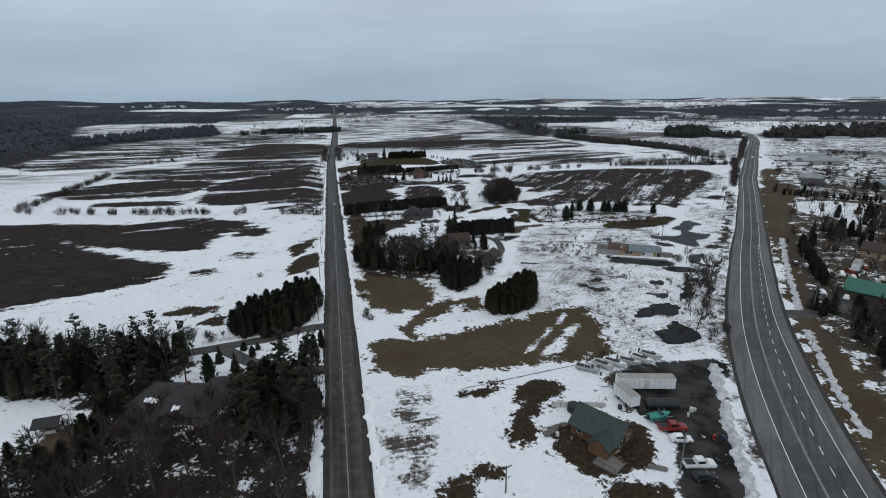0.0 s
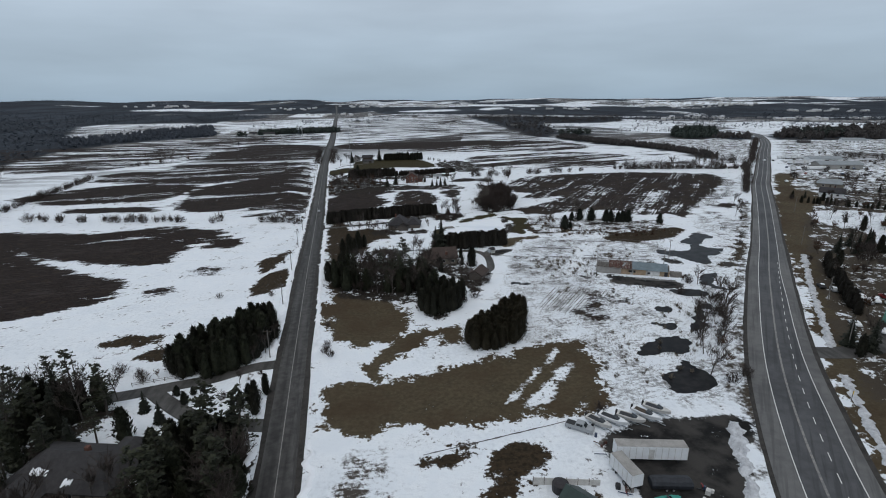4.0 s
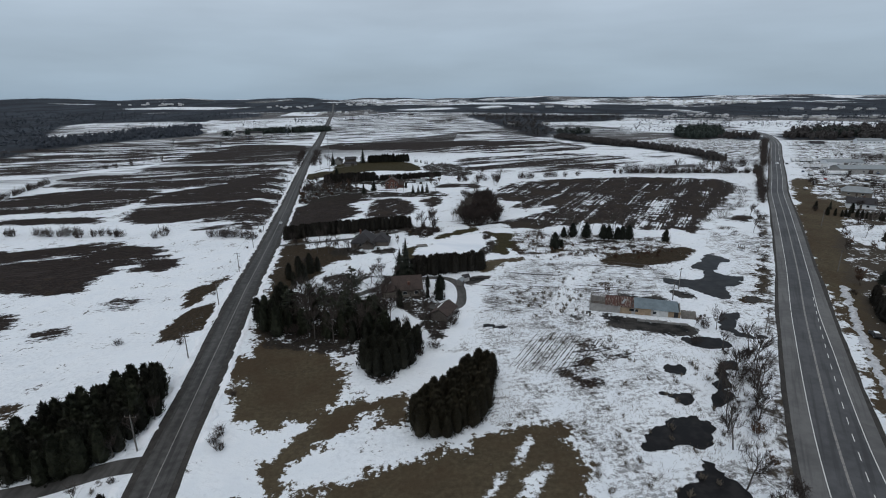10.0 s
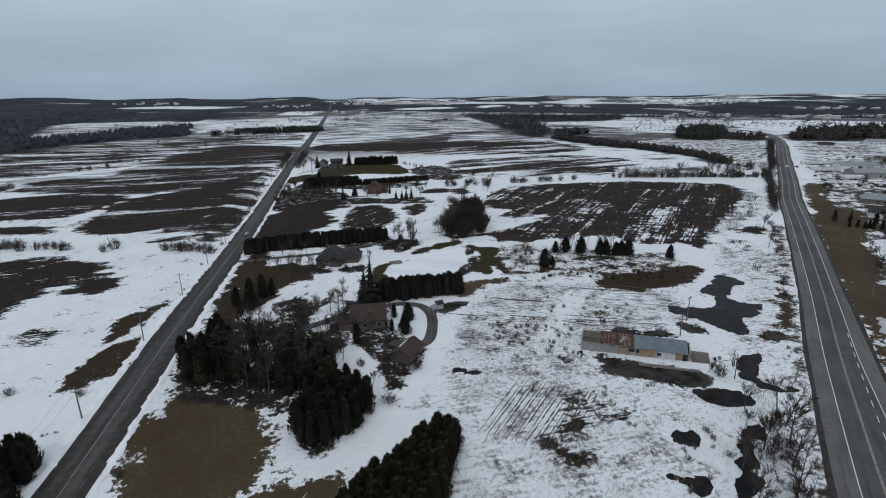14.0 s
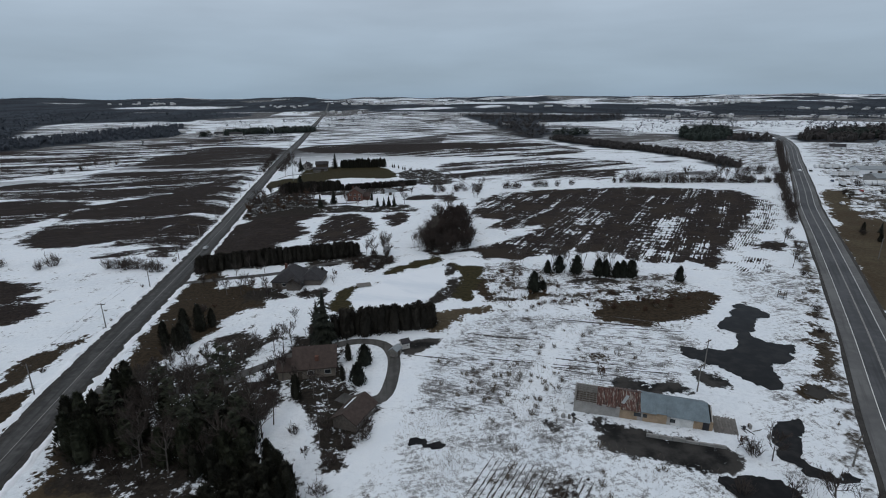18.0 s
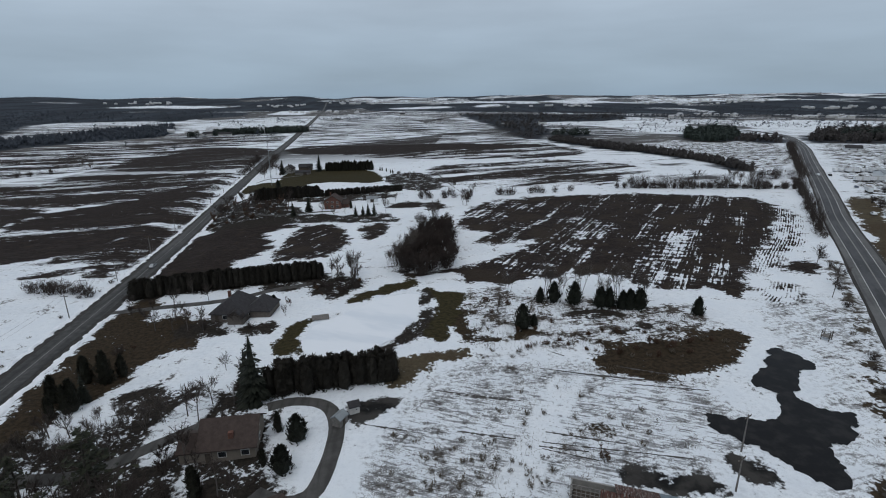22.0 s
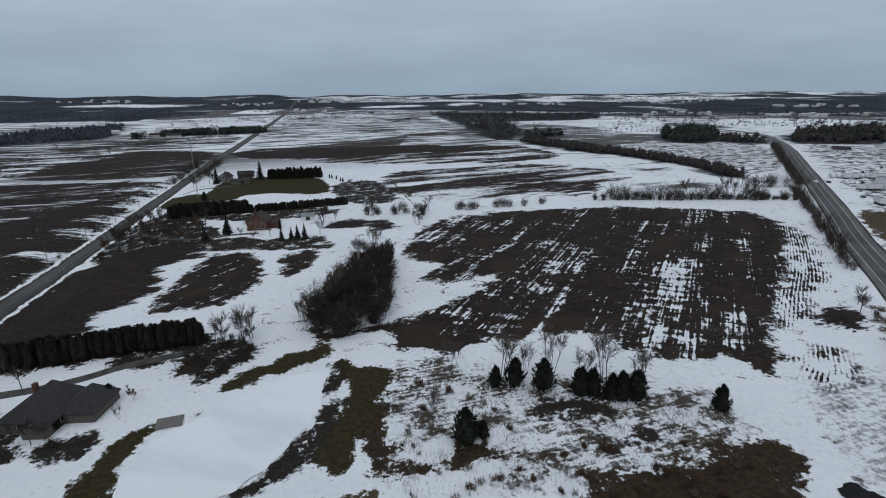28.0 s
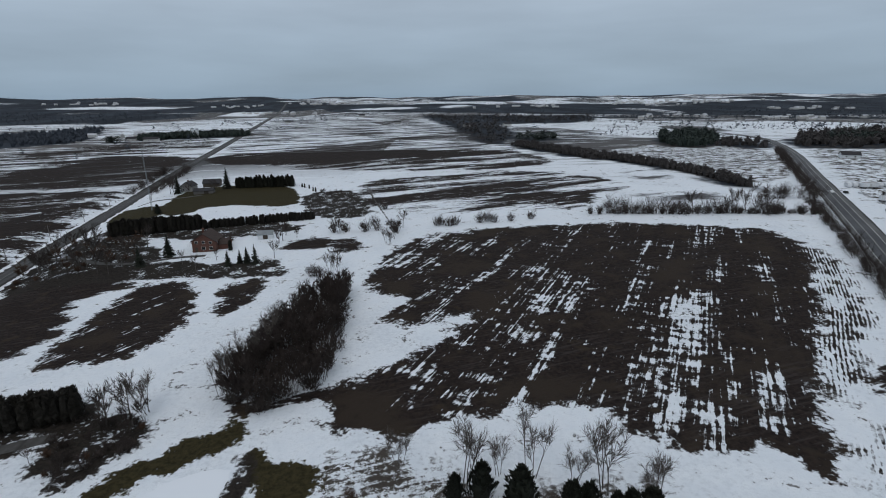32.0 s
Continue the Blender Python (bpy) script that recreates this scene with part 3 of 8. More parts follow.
area("cover", [(-8.7, 233.6), (-0.2, 237.2), (4.3, 230.2), (-3.7, 228.6)])  # snow under the garden trees
area("cover", [(8.9, 244.4), (12.7, 260.4), (21.0, 262.1), (19.0, 248.9), (16.5, 237.0)])  # snow under the garden trees
area("brushy", [(67.1, 78.3), (95.9, 134.8), (137.8, 197.4), (175.3, 249.4), (226.3, 322.4), (224.8, 323.4), (173.9, 250.5), (136.3, 198.4), (94.4, 135.7), (65.5, 79.1)])  # highway ditch
area("weeds", [(118.0, 185.0), (150.0, 213.0), (178.0, 255.0), (204.0, 296.0), (166.0, 288.0), (168.0, 264.0), (142.0, 224.0), (120.0, 200.0)])  # wet meadow
area("scrub", [(115.0, 302.4), (148.7, 299.3), (151.6, 276.5), (116.6, 269.8), (110.8, 283.1)])  # marsh
area("sedge", [(115.0, 270.1), (132.0, 273.3), (154.9, 276.0), (153.4, 268.0), (143.0, 256.9), (127.5, 257.5), (114.8, 261.1)])  # reeds
area("tilth", [(-76, 362), (-63, 372), (-69, 440), (-80, 520), (-95, 630), (-106, 640), (-95, 520), (-82, 430)])  # field edge
area("mix", [(-62, 352), (-58, 380), (-66, 440), (-76, 510), (-84, 520), (-72, 430), (-68, 370)])  # field edge


# distant woods: outline, number of trees, heights, conifers or bare, blades a tree, words
WOODS = []


# snowy clearings between the woods
CLEARINGS = [[(-1058, 2702), (-915, 2601), (-751, 2842), (-837, 3039), (-1023, 2890)], [(-1393, 2055), (-1379, 2134), (-1441, 2207), (-1469, 2162)], [(-1731, 2909), (-1660, 3001), (-1745, 3150), (-1837, 3129)], [(-239, 2404), (-90, 2001), (-54, 2036), (-139, 2379)], [(-10, 2121), (100, 2127), (189, 1863), (180, 2148)], [(323, 1968), (352, 1786), (388, 1824), (391, 1999)], [(1044, 2262), (1062, 1948), (1031, 1731), (1112, 1815), (1170, 2146)], [(1963, 2391), (2066, 2229), (2200, 2373), (2051, 2498)], [(1395, 2671), (1475, 2548), (1622, 2803), (1566, 2935)], [(-668, 1107), (-690, 1174), (-805, 1385), (-868, 1540), (-846, 1640), (-650, 1690), (-560, 1390), (-600, 1276), (-619, 1227), (-612, 1128)]]
glade_rng = random.Random(31)
for _ in range(84):
    gx, gy = glade_rng.uniform(-300, 3600) if glade_rng.random() < 0.86 else glade_rng.uniform(-3600, -300), glade_rng.uniform(2250, 4300)
    gw, gd = glade_rng.uniform(50, 330) * (0.5 + gy / 5000), glade_rng.uniform(120, 330) * (gy / 3000) ** 2
    CLEARINGS.append([(gx - gw, gy), (gx - 0.3 * gw, gy - gd * 0.6), (gx + gw, gy - 0.2 * gd), (gx + 0.5 * gw, gy + gd * 0.5)])


def forest(outline, count, low, high, kind, blades, words=""):
    WOODS.append((outline, count, low, high, kind, blades, words))
    AREAS.append(("woods", outline))


forest([(-285, 1122), (-257, 1150), (-200, 1160), (-128, 1168), (-126, 1220), (-200, 1230), (-290, 1180)], 260, 8, 13, "fir", 56)
forest([(-322, 1100), (-306, 1098), (-306, 1120), (-322, 1122)], 20, 9, 12, "fir", 20)
forest([(-4600, 2300), (-2047, 2156), (-588, 2347), (-265, 2410), (239, 2181), (761, 1752), (1200, 1500), (1700, 1500), (2600, 1300), (4800, 1700), (4800, 4900), (-4600, 4900)], 6500, 9, 16, "bare", 7)
forest([(-458, 610), (-504, 817), (-516, 888), (-650, 1081), (-700, 1204), (-888, 1526), (-692, 1737), (-532, 1600), (-614, 1796), (-486, 1974), (-575, 2347), (-1638, 2397), (-2400, 2124), (-2600, 900), (-900, 560)], 5200, 7, 12, "bare", 11)
forest([(-640, 1045), (-611, 1066), (-584, 1165), (-580, 1239), (-562, 1323), (-531, 1398), (-504, 1485), (-368, 1121), (-469, 1029), (-506, 936), (-520, 880)], 520, 7, 11, "bare", 42)
forest([(241, 1891), (397, 1820), (556, 1707), (740, 1703), (569, 1305), (375, 1311), (343, 1269), (338, 1174), (294, 958), (268, 902), (242, 854), (247, 1091), (251, 1395)], 700, 7, 11, "bare", 24)
forest([(300, 690), (313, 684), (324, 641), (333, 590), (330, 540), (338, 512), (344, 560), (344, 620), (332, 680), (315, 740), (285, 860), (262, 850)], 520, 4, 7, "bare", 60, "long leafless hedgerow between fields")
forest([(432, 800), (425, 781), (443, 756), (478, 767), (540, 850), (560, 930), (500, 920)], 130, 8, 13, "fir", 60)
forest([(478, 767), (507, 722), (560, 790), (540, 830)], 40, 5, 9, "bare", 60)
forest([(601, 803), (552, 740), (580, 707), (665, 707), (772, 700), (1135, 900), (1000, 960), (679, 860)], 520, 8, 13, "bare", 56)
forest([(620, 790), (640, 740), (700, 760), (690, 800)], 46, 8, 13, "fir", 60)
forest([(950, 1480), (1180, 1330), (1420, 1150), (1500, 1230), (1200, 1450)], 260, 7, 11, "bare", 12)
forest([(600, 1560), (900, 1380), (980, 1420), (700, 1600)], 120, 6, 10, "bare", 14)
forest([(290, 905), (330, 890), (350, 930), (300, 960)], 40, 7, 11, "fir", 18)


def axis(low, high, near_low, near_high, near):
    """Steps that are fine in the near part and grow outside it."""
    mid = list(np.arange(near_low, near_high, near))
    up, down, s = [near_high], [near_low - near], near
    while up[-1] < high:
        s *= 1.07
        up.append(up[-1] + s)
    s = near
    while down[-1] > low:
        s *= 1.07
        down.append(down[-1] - s)
    return np.array(down[::-1] + mid + up)


def mesh_from(name, verts, faces):
    me = bpy.data.meshes.new(name)
    me.from_pydata(verts, [], faces)
    me.update()
    return me


def build_ground():
    xs, ys = axis(-4700, 4900, -140, 290, 1.75), axis(-1500, 4950, 55, 450, 1.75)
    gx, gy = np.meshgrid(xs, ys)
    gz = land(gx, gy)
    # ponds and puddles lie in shallow hollows
    fields = {k: np.full(gx.shape, -30.0) for k in ("tilled", "rows", "mixed", "edge", "grass", "lawn", "yard", "scrub", "weeds", "thin", "brush", "beds", "streak", "duff", "woods", "brushy", "cover", "sedge", "tilth")}
    names = {"soil": "tilled", "row": "rows", "mix": "mixed", "edge": "edge", "grass": "grass", "lawn": "lawn", "yard": "yard", "scrub": "scrub", "weeds": "weeds", "thin": "thin", "brush": "brush", "beds": "beds", "streak": "streak", "duff": "duff", "woods": "woods", "brushy": "brushy", "cover": "cover", "sedge": "sedge", "tilth": "tilth"}
    for kind, outline in AREAS:
        o = rounded(outline, 1)
        lo, hi = o.min(0) - 30, o.max(0) + 30
        i0, i1 = np.searchsorted(xs, (lo[0], hi[0]))
        j0, j1 = np.searchsorted(ys, (lo[1], hi[1]))
        part_x, part_y = gx[j0:j1, i0:i1], gy[j0:j1, i0:i1]
        if part_x.size == 0:
            continue
        d = depth_inside(part_x, part_y, o)
        if kind not in ("water", "ice", "cover", "thin"):
            d = d + (1.3 if kind == "grass" else 0.4 if kind in ("lawn", "sedge") else 0.0) + np.interp(part_y, [250, 340, 500, 900], [0.0, 1.3, 4.0, 8.0])  # ragged margins spread outwards
        if kind in ("water", "ice"):
            gz[j0:j1, i0:i1] -= 0.35 * np.clip(d / 1.5 + 0.5, 0, 1)
            continue
        if kind not in names:
            continue
        f = fields[names[kind]]
        f[j0:j1, i0:i1] = np.maximum(f[j0:j1, i0:i1], np.clip(d, -30, 30))
    for outline in CLEARINGS:
        fields["woods"] = np.minimum(fields["woods"], -depth_inside(gx, gy, np.array(outline, float)))
    r = np.hypot(gx - 40, gy - 200)
    near_right = np.interp(gy, [-100, 10, 74, 130, 192, 244, 317, 429, 561, 793, 1000, 3000], [36, 52, 75.5, 104, 145.5, 183, 234, 314, 411, 572, 700, 2300])
    fields["far"] = np.clip((r - 430) / 200, 0, 1) * np.where((gx > near_right) | (gx < -60) | (gy > 560), 1, np.clip((r - 700) / 200, 0, 1))
    fields["brush"] = np.maximum(fields["brush"], np.where(gx > 0, np.clip((gx - near_right - 12) * 2, -30, 30) - np.clip((gy - 290) / 6, 0, 26) - np.clip((gy - 650) / 8, 0, 60), -30.0))
    nx, ny = len(xs), len(ys)
    verts = np.stack([gx, gy, gz], -1).reshape(-1, 3)
    a = (np.arange(ny - 1)[:, None] * nx + np.arange(nx - 1)).reshape(-1)
    quads = np.stack([a, a + 1, a + nx + 1, a + nx], 1)
    me = bpy.data.meshes.new("ground")
    me.vertices.add(len(verts))
    me.vertices.foreach_set("co", verts.ravel())
    me.loops.add(quads.size)
    me.loops.foreach_set("vertex_index", quads.ravel())
    me.polygons.add(len(quads))
    me.polygons.foreach_set("loop_start", np.arange(0, quads.size, 4))
    me.update(calc_edges=True)
    me.polygons.foreach_set("use_smooth", np.ones(len(quads), bool))
    for k, f in fields.items():
        me.attributes.new(k, "FLOAT", "POINT").data.foreach_set("value", f.ravel().astype(np.float32))
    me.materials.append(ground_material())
    return tagged(new("ground", me), "snow-covered farmland with bare soil and dead grass", "ground", kind="structure")


build_ground()

# ---- roads ----
def curve_through(points, step=3.0):
    """Points at even steps on a smooth line through the given ones."""
    p = np.array(points, float)
    p = np.vstack([2 * p[0] - p[1], p, 2 * p[-1] - p[-2]])
    out = []
    for i in range(1, len(p) - 2):
        n = max(2, int(np.hypot(*(p[i + 1] - p[i])) / step))
        for k in range(n):
            t = k / n
            out.append(0.5 * ((2 * p[i]) + (p[i + 1] - p[i - 1]) * t + (2 * p[i - 1] - 5 * p[i] + 4 * p[i + 1] - p[i + 2]) * t * t + (3 * p[i] - p[i - 1] - 3 * p[i + 1] + p[i + 2]) * t**3))
    out.append(p[-2])
    return np.array(out)


def sides(line):
    d = np.gradient(line, axis=0)
    d /= np.linalg.norm(d, axis=1)[:, None]
    return np.stack([d[:, 1], -d[:, 0]], 1)


def strip(name, line, left, right, lift, material, thick=0.0, wobble=0.0, seed=1):
    """A band along a line between two offsets to its right, lying on the land."""
    s, n = sides(line), len(line)
    rng = np.random.default_rng(seed)
    jit = lambda: np.convolve(rng.normal(0, 1, n + 8), np.ones(5) / 5, "same")[4 : n + 4] * wobble  # noqa: E731
    cross = [left, left * 0.66 + right * 0.34, left * 0.34 + right * 0.66, right]
    rows = []
    for k, off in enumerate(cross):
        o = off + (jit() if k in (0, 3) else 0)
        q = line + s * np.reshape(o, (-1, 1))
        rows.append(np.column_stack([q, land(q[:, 0], q[:, 1]) + lift]))
    if thick:
        rows = [rows[0] - (0, 0, thick), *rows, rows[-1] - (0, 0, thick)]
    verts = np.stack(rows, 1).reshape(-1, 3)
    m = len(rows)
    faces = [(i * m + j, i * m + j + 1, (i + 1) * m + j + 1, (i + 1) * m + j) for i in range(n - 1) for j in range(m - 1)]
    me = mesh_from(name, verts.tolist(), faces)
    me.materials.append(material)
    return new(name, me)


def asphalt(name, dark, light, turn):
    n = Nodes(name)
    p = n.place()
    tracks = n.noise(n.place((0.30, 0.006, 0.0), turn), 1.0, 2) if turn > -20 else n.noise(p, 0.06, 4)
    f = n.math("ADD", n.math("MULTIPLY", tracks, 0.6), n.math("MULTIPLY", n.noise(p, 0.5, 6), 0.4))
    c = n.mix(n.step(f, 0.36, 0.64), dark, light)
    c = n.mix(n.math("MULTIPLY", n.step(n.noise(n.place((0.9, 0.035, 0.0), turn if turn > -20 else 35), 1.0, 3), 0.5, 0.66), 0.55), c, tuple(x * 0.62 for x in dark))
    c = n.mix(n.math("MULTIPLY", n.step(n.noise(p, 4.0, 4), 0.55, 0.7), 0.35), c, tuple(x * 0.6 for x in dark))
    n.bump(n.noise(p, 9.0), 0.3, 0.02)
    return n.done(c, 0.75, 0.0, 0.25)


def worn_paint(name, colour, hide=0.45):
    n = Nodes(name)
    f = n.noise(n.place(), 1.4, 5)
    return n.done(n.mix(n.step(f, hide, hide + 0.15), (0.13, 0.13, 0.13), colour), 0.6)


WEST_ROAD = curve_through([(west_x(y), y) for y in (-300, -100, 0, 100, 200, 300, 400, 500, 640, 760, 880, 1000, 1300, 1700, 2500, 3300)], 4)
EAST_ROAD = curve_through([(30, -140), (41, -60), (52, 10), (75.5, 74), (104, 130), (145.5, 192), (183, 244), (234, 317), (278, 381), (314, 429), (411, 561), (501, 682), (572, 793), (604, 860), (616, 940), (610, 1040)], 4)
west_asphalt = asphalt("old_grey_asphalt", (0.026, 0.025, 0.024), (0.080, 0.077, 0.074), -7)
east_asphalt = asphalt("highway_asphalt", (0.048, 0.049, 0.052), (0.080, 0.081, 0.085), -36)
shoulder_asphalt = asphalt("pale_shoulder_asphalt", (0.082, 0.081, 0.081), (0.130, 0.128, 0.126), -36)
gravel = plain("wet_roadside_gravel", (0.034, 0.031, 0.028), 0.9, vary=0.5, size=0.6)
white_paint, faded_yellow = worn_paint("worn_white_road_paint", (0.60, 0.60, 0.58), 0.26), worn_paint("faded_yellow_road_paint", (0.21, 0.20, 0.185), 0.40)

west_half = np.interp(WEST_ROAD[:, 1], [90, 180, 250, 400], [4.7, 4.95, 5.3, 5.9])
tagged(strip("road_shoulder_west", WEST_ROAD, -west_half, west_half, 0.07, gravel, 0.3, 0.35, 3), "dark wet gravel shoulders of the country road", "road shoulder", kind="structure")
tagged(strip("road_west", WEST_ROAD, -3.45, 3.45, 0.12, west_asphalt, 0.25, 0.12, 4), "straight narrow country road of old grey asphalt", "road", kind="structure")
tagged(strip("road_line_west", WEST_ROAD, -0.10, 0.10, 0.135, faded_yellow, 0, 0.0), "faded centre line on the country road", "road marking", kind="structure")
east_y = EAST_ROAD[:, 1]
edge_l, edge_r = np.interp(east_y, [100, 200, 250, 400], [-8.4, -7.5, -7.1, -6.0]), np.interp(east_y, [100, 125, 147, 205, 245, 400], [8.4, 8.2, 7.2, 6.2, 4.9, 4.7])
line_r = np.interp(east_y, [100, 122, 147, 181, 206, 245], [5.7, 5.6, 4.6, 3.9, 3.0, 2.5])
tagged(strip("road_shoulder_east", EAST_ROAD, edge_l - 0.9, edge_r + 1.0, 0.07, gravel, 0.3, 0.35, 5), "wet gravel edges of the highway", "road shoulder", kind="structure")
tagged(strip("road_apron_east", EAST_ROAD, edge_l, np.full(len(EAST_ROAD), -4.3), 0.12, shoulder_asphalt, 0.25, 0.06, 6), "pale wide asphalt shoulder of the highway", "road shoulder", kind="structure")
tagged(strip("road_apron_outer", EAST_ROAD, line_r, edge_r, 0.12, shoulder_asphalt, 0.25, 0.06, 8), "pale asphalt shoulder of the highway", "road shoulder", kind="structure")
tagged(strip("road_east", EAST_ROAD, np.full(len(EAST_ROAD), -4.3), line_r, 0.125, east_asphalt, 0.25, 0.0, 7), "three-lane grey asphalt highway with painted lines", "road", kind="structure")
tagged(strip("road_line_median", EAST_ROAD, -0.95, -0.5, 0.14, faded_yellow), "worn double centre line on the highway", "road marking", kind="structure")
tagged(strip("road_line_left", EAST_ROAD, -4.37, -4.2, 0.14, white_paint), "white edge line on the highway", "road marking", kind="structure")
tagged(strip("road_line_right", EAST_ROAD, line_r - 0.17, line_r, 0.14, white_paint), "white edge line on the highway", "road marking", kind="structure")

# ---- trees and shrubs ----
def needle_material(name, a, b, rand=0.5):
    n = Nodes(name)
    c = n.mix(n.island(), a, b)
    c = n.mix(n.math("MULTIPLY", n.random(), rand), c, tuple(x * 0.55 for x in a))
    return n.done(c, 0.75, 0.0, 0.2)


spruce_green = needle_material("spruce_needles", (0.012, 0.014, 0.010), (0.026, 0.029, 0.020))
cedar_green = needle_material("cedar_foliage", (0.014, 0.0145, 0.010), (0.031, 0.030, 0.020))
hedge_green = needle_material("dark_winter_hedge_foliage", (0.016, 0.014, 0.011), (0.031, 0.027, 0.0205))
copse_twigs = needle_material("reddish_brown_twigs", (0.031, 0.023, 0.0195), (0.056, 0.042, 0.036), 0.4)
pine_green = needle_material("pine_needles", (0.017, 0.020, 0.012), (0.039, 0.041, 0.024))
rust_green = needle_material("winter_brown_cedar_foliage", (0.021, 0.019, 0.011), (0.042, 0.034, 0.020))
bark = plain("dark_bark", (0.050, 0.042, 0.036), 0.9, vary=0.4, size=6.0)
pale_bark = plain("grey_bark", (0.095, 0.083, 0.075), 0.9, vary=0.35, size=6.0, rand=0.5)
twig_brown = needle_material("bare_brown_twigs", (0.036, 0.028, 0.024), (0.068, 0.053, 0.046), 0.4)
twig_tan = needle_material("pale_dry_stems", (0.10, 0.083, 0.062), (0.17, 0.14, 0.11), 0.4)
twig_grey = needle_material("grey_brown_twigs", (0.070, 0.060, 0.052), (0.12, 0.10, 0.088), 0.4)
twig_red = needle_material("rusty_twigs", (0.060, 0.036, 0.024), (0.105, 0.064, 0.042), 0.3)


def part(name, verts, faces, material, parent, label="", smooth=False):
    """Links verts and faces as one mesh object under a thing or a part."""
    me = mesh_from(name, [tuple(v) for v in verts], faces)
    me.materials.append(material)
    if smooth:
        me.polygons.foreach_set("use_smooth", np.ones(len(me.polygons), bool))
    ob = new(name, me)
    ob.parent = parent
    return tagged(ob, label) if label else ob


def thing(name, m, label, category, group=""):
    ob = new(name)
    ob.empty_display_size = 0.3
    ob.matrix_basis = m
    return tagged(ob, label, category, group)


class Sticks:
    """Tapered three-sided rods."""

    def __init__(self):
        self.v, self.f = [], []

    def add(self, a, b, ra, rb, sides=3):
        a, b = np.asarray(a, float), np.asarray(b, float)
        d = b - a
        d /= np.linalg.norm(d) + 1e-9
        u = np.cross(d, (0.3, 0.5, 0.8) if abs(d[2]) > 0.9 else (0, 0, 1))
        u /= np.linalg.norm(u) + 1e-9
        w = np.cross(d, u)
        k = len(self.v)
        for c, r in ((a, ra), (b, rb)):
            for i in range(sides):
                t = 2 * math.pi * i / sides
                self.v.append(c + r * (math.cos(t) * u + math.sin(t) * w))
        for i in range(sides):
            j = (i + 1) % sides
            self.f.append((k + i, k + j, k + sides + j, k + sides + i))

    def spike(self, a, b, r):
        """A thin pointed twig."""
        a, b = np.asarray(a, float), np.asarray(b, float)
        d = b - a
        u = np.cross(d, (0.3, 0.5, 0.8))
        u *= r / (np.linalg.norm(u) + 1e-9)
        w = np.cross(d, u) / (np.linalg.norm(d) + 1e-9)
        k = len(self.v)
        self.v += [a + u, a - 0.5 * u + 0.87 * w, a - 0.5 * u - 0.87 * w, b]
        self.f += [(k, k + 1, k + 3), (k + 1, k + 2, k + 3), (k + 2, k, k + 3)]


def kites(rows):
    """Folded four-cornered sprays: base, left, tip, right."""
    v, f = [], []
    for base, left, tip, right in rows:
        k = len(v)
        v += [base, left, tip, right]
        f += [(k, k + 1, k + 2), (k, k + 2, k + 3)]
    return v, f


def trunk_of(root, h, r, material):
    s = Sticks()
    s.add((0, 0, -0.3), (0.02 * h, 0, h * 0.5), r, r * 0.6, 6)
    s.add((0.02 * h, 0, h * 0.5), (0, 0, h * 0.97), r * 0.6, 0.02, 6)
    part("trunk", s.v, s.f, material, root)


def crown_core(h, r, rng, low=0.03, blunt=0.5, power=2.2, around=9, rings=8):
    """The dark closed inside of an evergreen crown: a lumpy tapered body."""
    v, f = [], []
    lumps = rng.uniform(0, 6.28, 4)
    for i in range(rings + 1):
        k = i / rings
        z = h * (low + (0.97 - low) * k)
        for j in range(around):
            a = 2 * math.pi * j / around
            rad = r * 0.64 * max(0.0, 1 - k**power) ** blunt * (0.90 + 0.10 * math.sin(2 * a + lumps[0] + 4 * k) + 0.08 * math.sin(5 * a + lumps[1] - 9 * k)) * rng.uniform(0.88, 1.08) + 0.02
            if i == 0:
                rad *= 0.7
            v.append(np.array([rad * math.cos(a), rad * math.sin(a), z]))
    for i in range(rings):
        for j in range(around):
            q = (j + 1) % around
            f.append((i * around + j, i * around + q, (i + 1) * around + q, (i + 1) * around + j))
    f.append(tuple(rings * around + j for j in range(around)))
    return v, f


def with_core(core, rows):
    """One crown out of its closed inside and the sprays on it."""
    v, f = core
    v2, f2 = kites(rows)
    return v + v2, f + [tuple(i + len(v) for i in q) for q in f2]


def spruce(m, h, r, rng, green, label, levels=17, name="spruce_tree"):
    root = thing(name, m, label, "tree")
    trunk_of(root, h, 0.018 * h + 0.05, bark)
    rows = []
    up = np.array([0, 0, 1])
    for i in range(levels):
        k = i / levels
        z, rad = h * (0.05 + 0.94 * k), r * (1 - k) ** 0.85 + 0.10
        for b in range(int(13 * (1 - k)) + 5):
            a = rng.uniform(0, 2 * math.pi)
            d, n = np.array([math.cos(a), math.sin(a), 0]), np.array([-math.sin(a), math.cos(a), 0])
            ln, zz = rad * rng.uniform(0.55, 1.28), z + rng.uniform(-0.03, 0.03) * h
            for s, far in ((0.0, 1.0), (-1.0, 0.86), (1.0, 0.86)):
                base = d * 0.40 * ln * far + n * s * 0.10 * ln + up * (zz - 0.12 * ln)
                tip = d * ln * far + n * s * 0.26 * ln + up * (zz - 0.34 * ln)
                mid = (base + tip) / 2
                w = 0.13 * ln + 0.06
                rows.append((base, mid + n * w - up * 0.08 * ln, tip, mid - n * w - up * 0.05 * ln))
    part("crown", *with_core(crown_core(h, r * 0.72, rng, 0.05, 0.9, 1.0), rows), green, root)
    return root


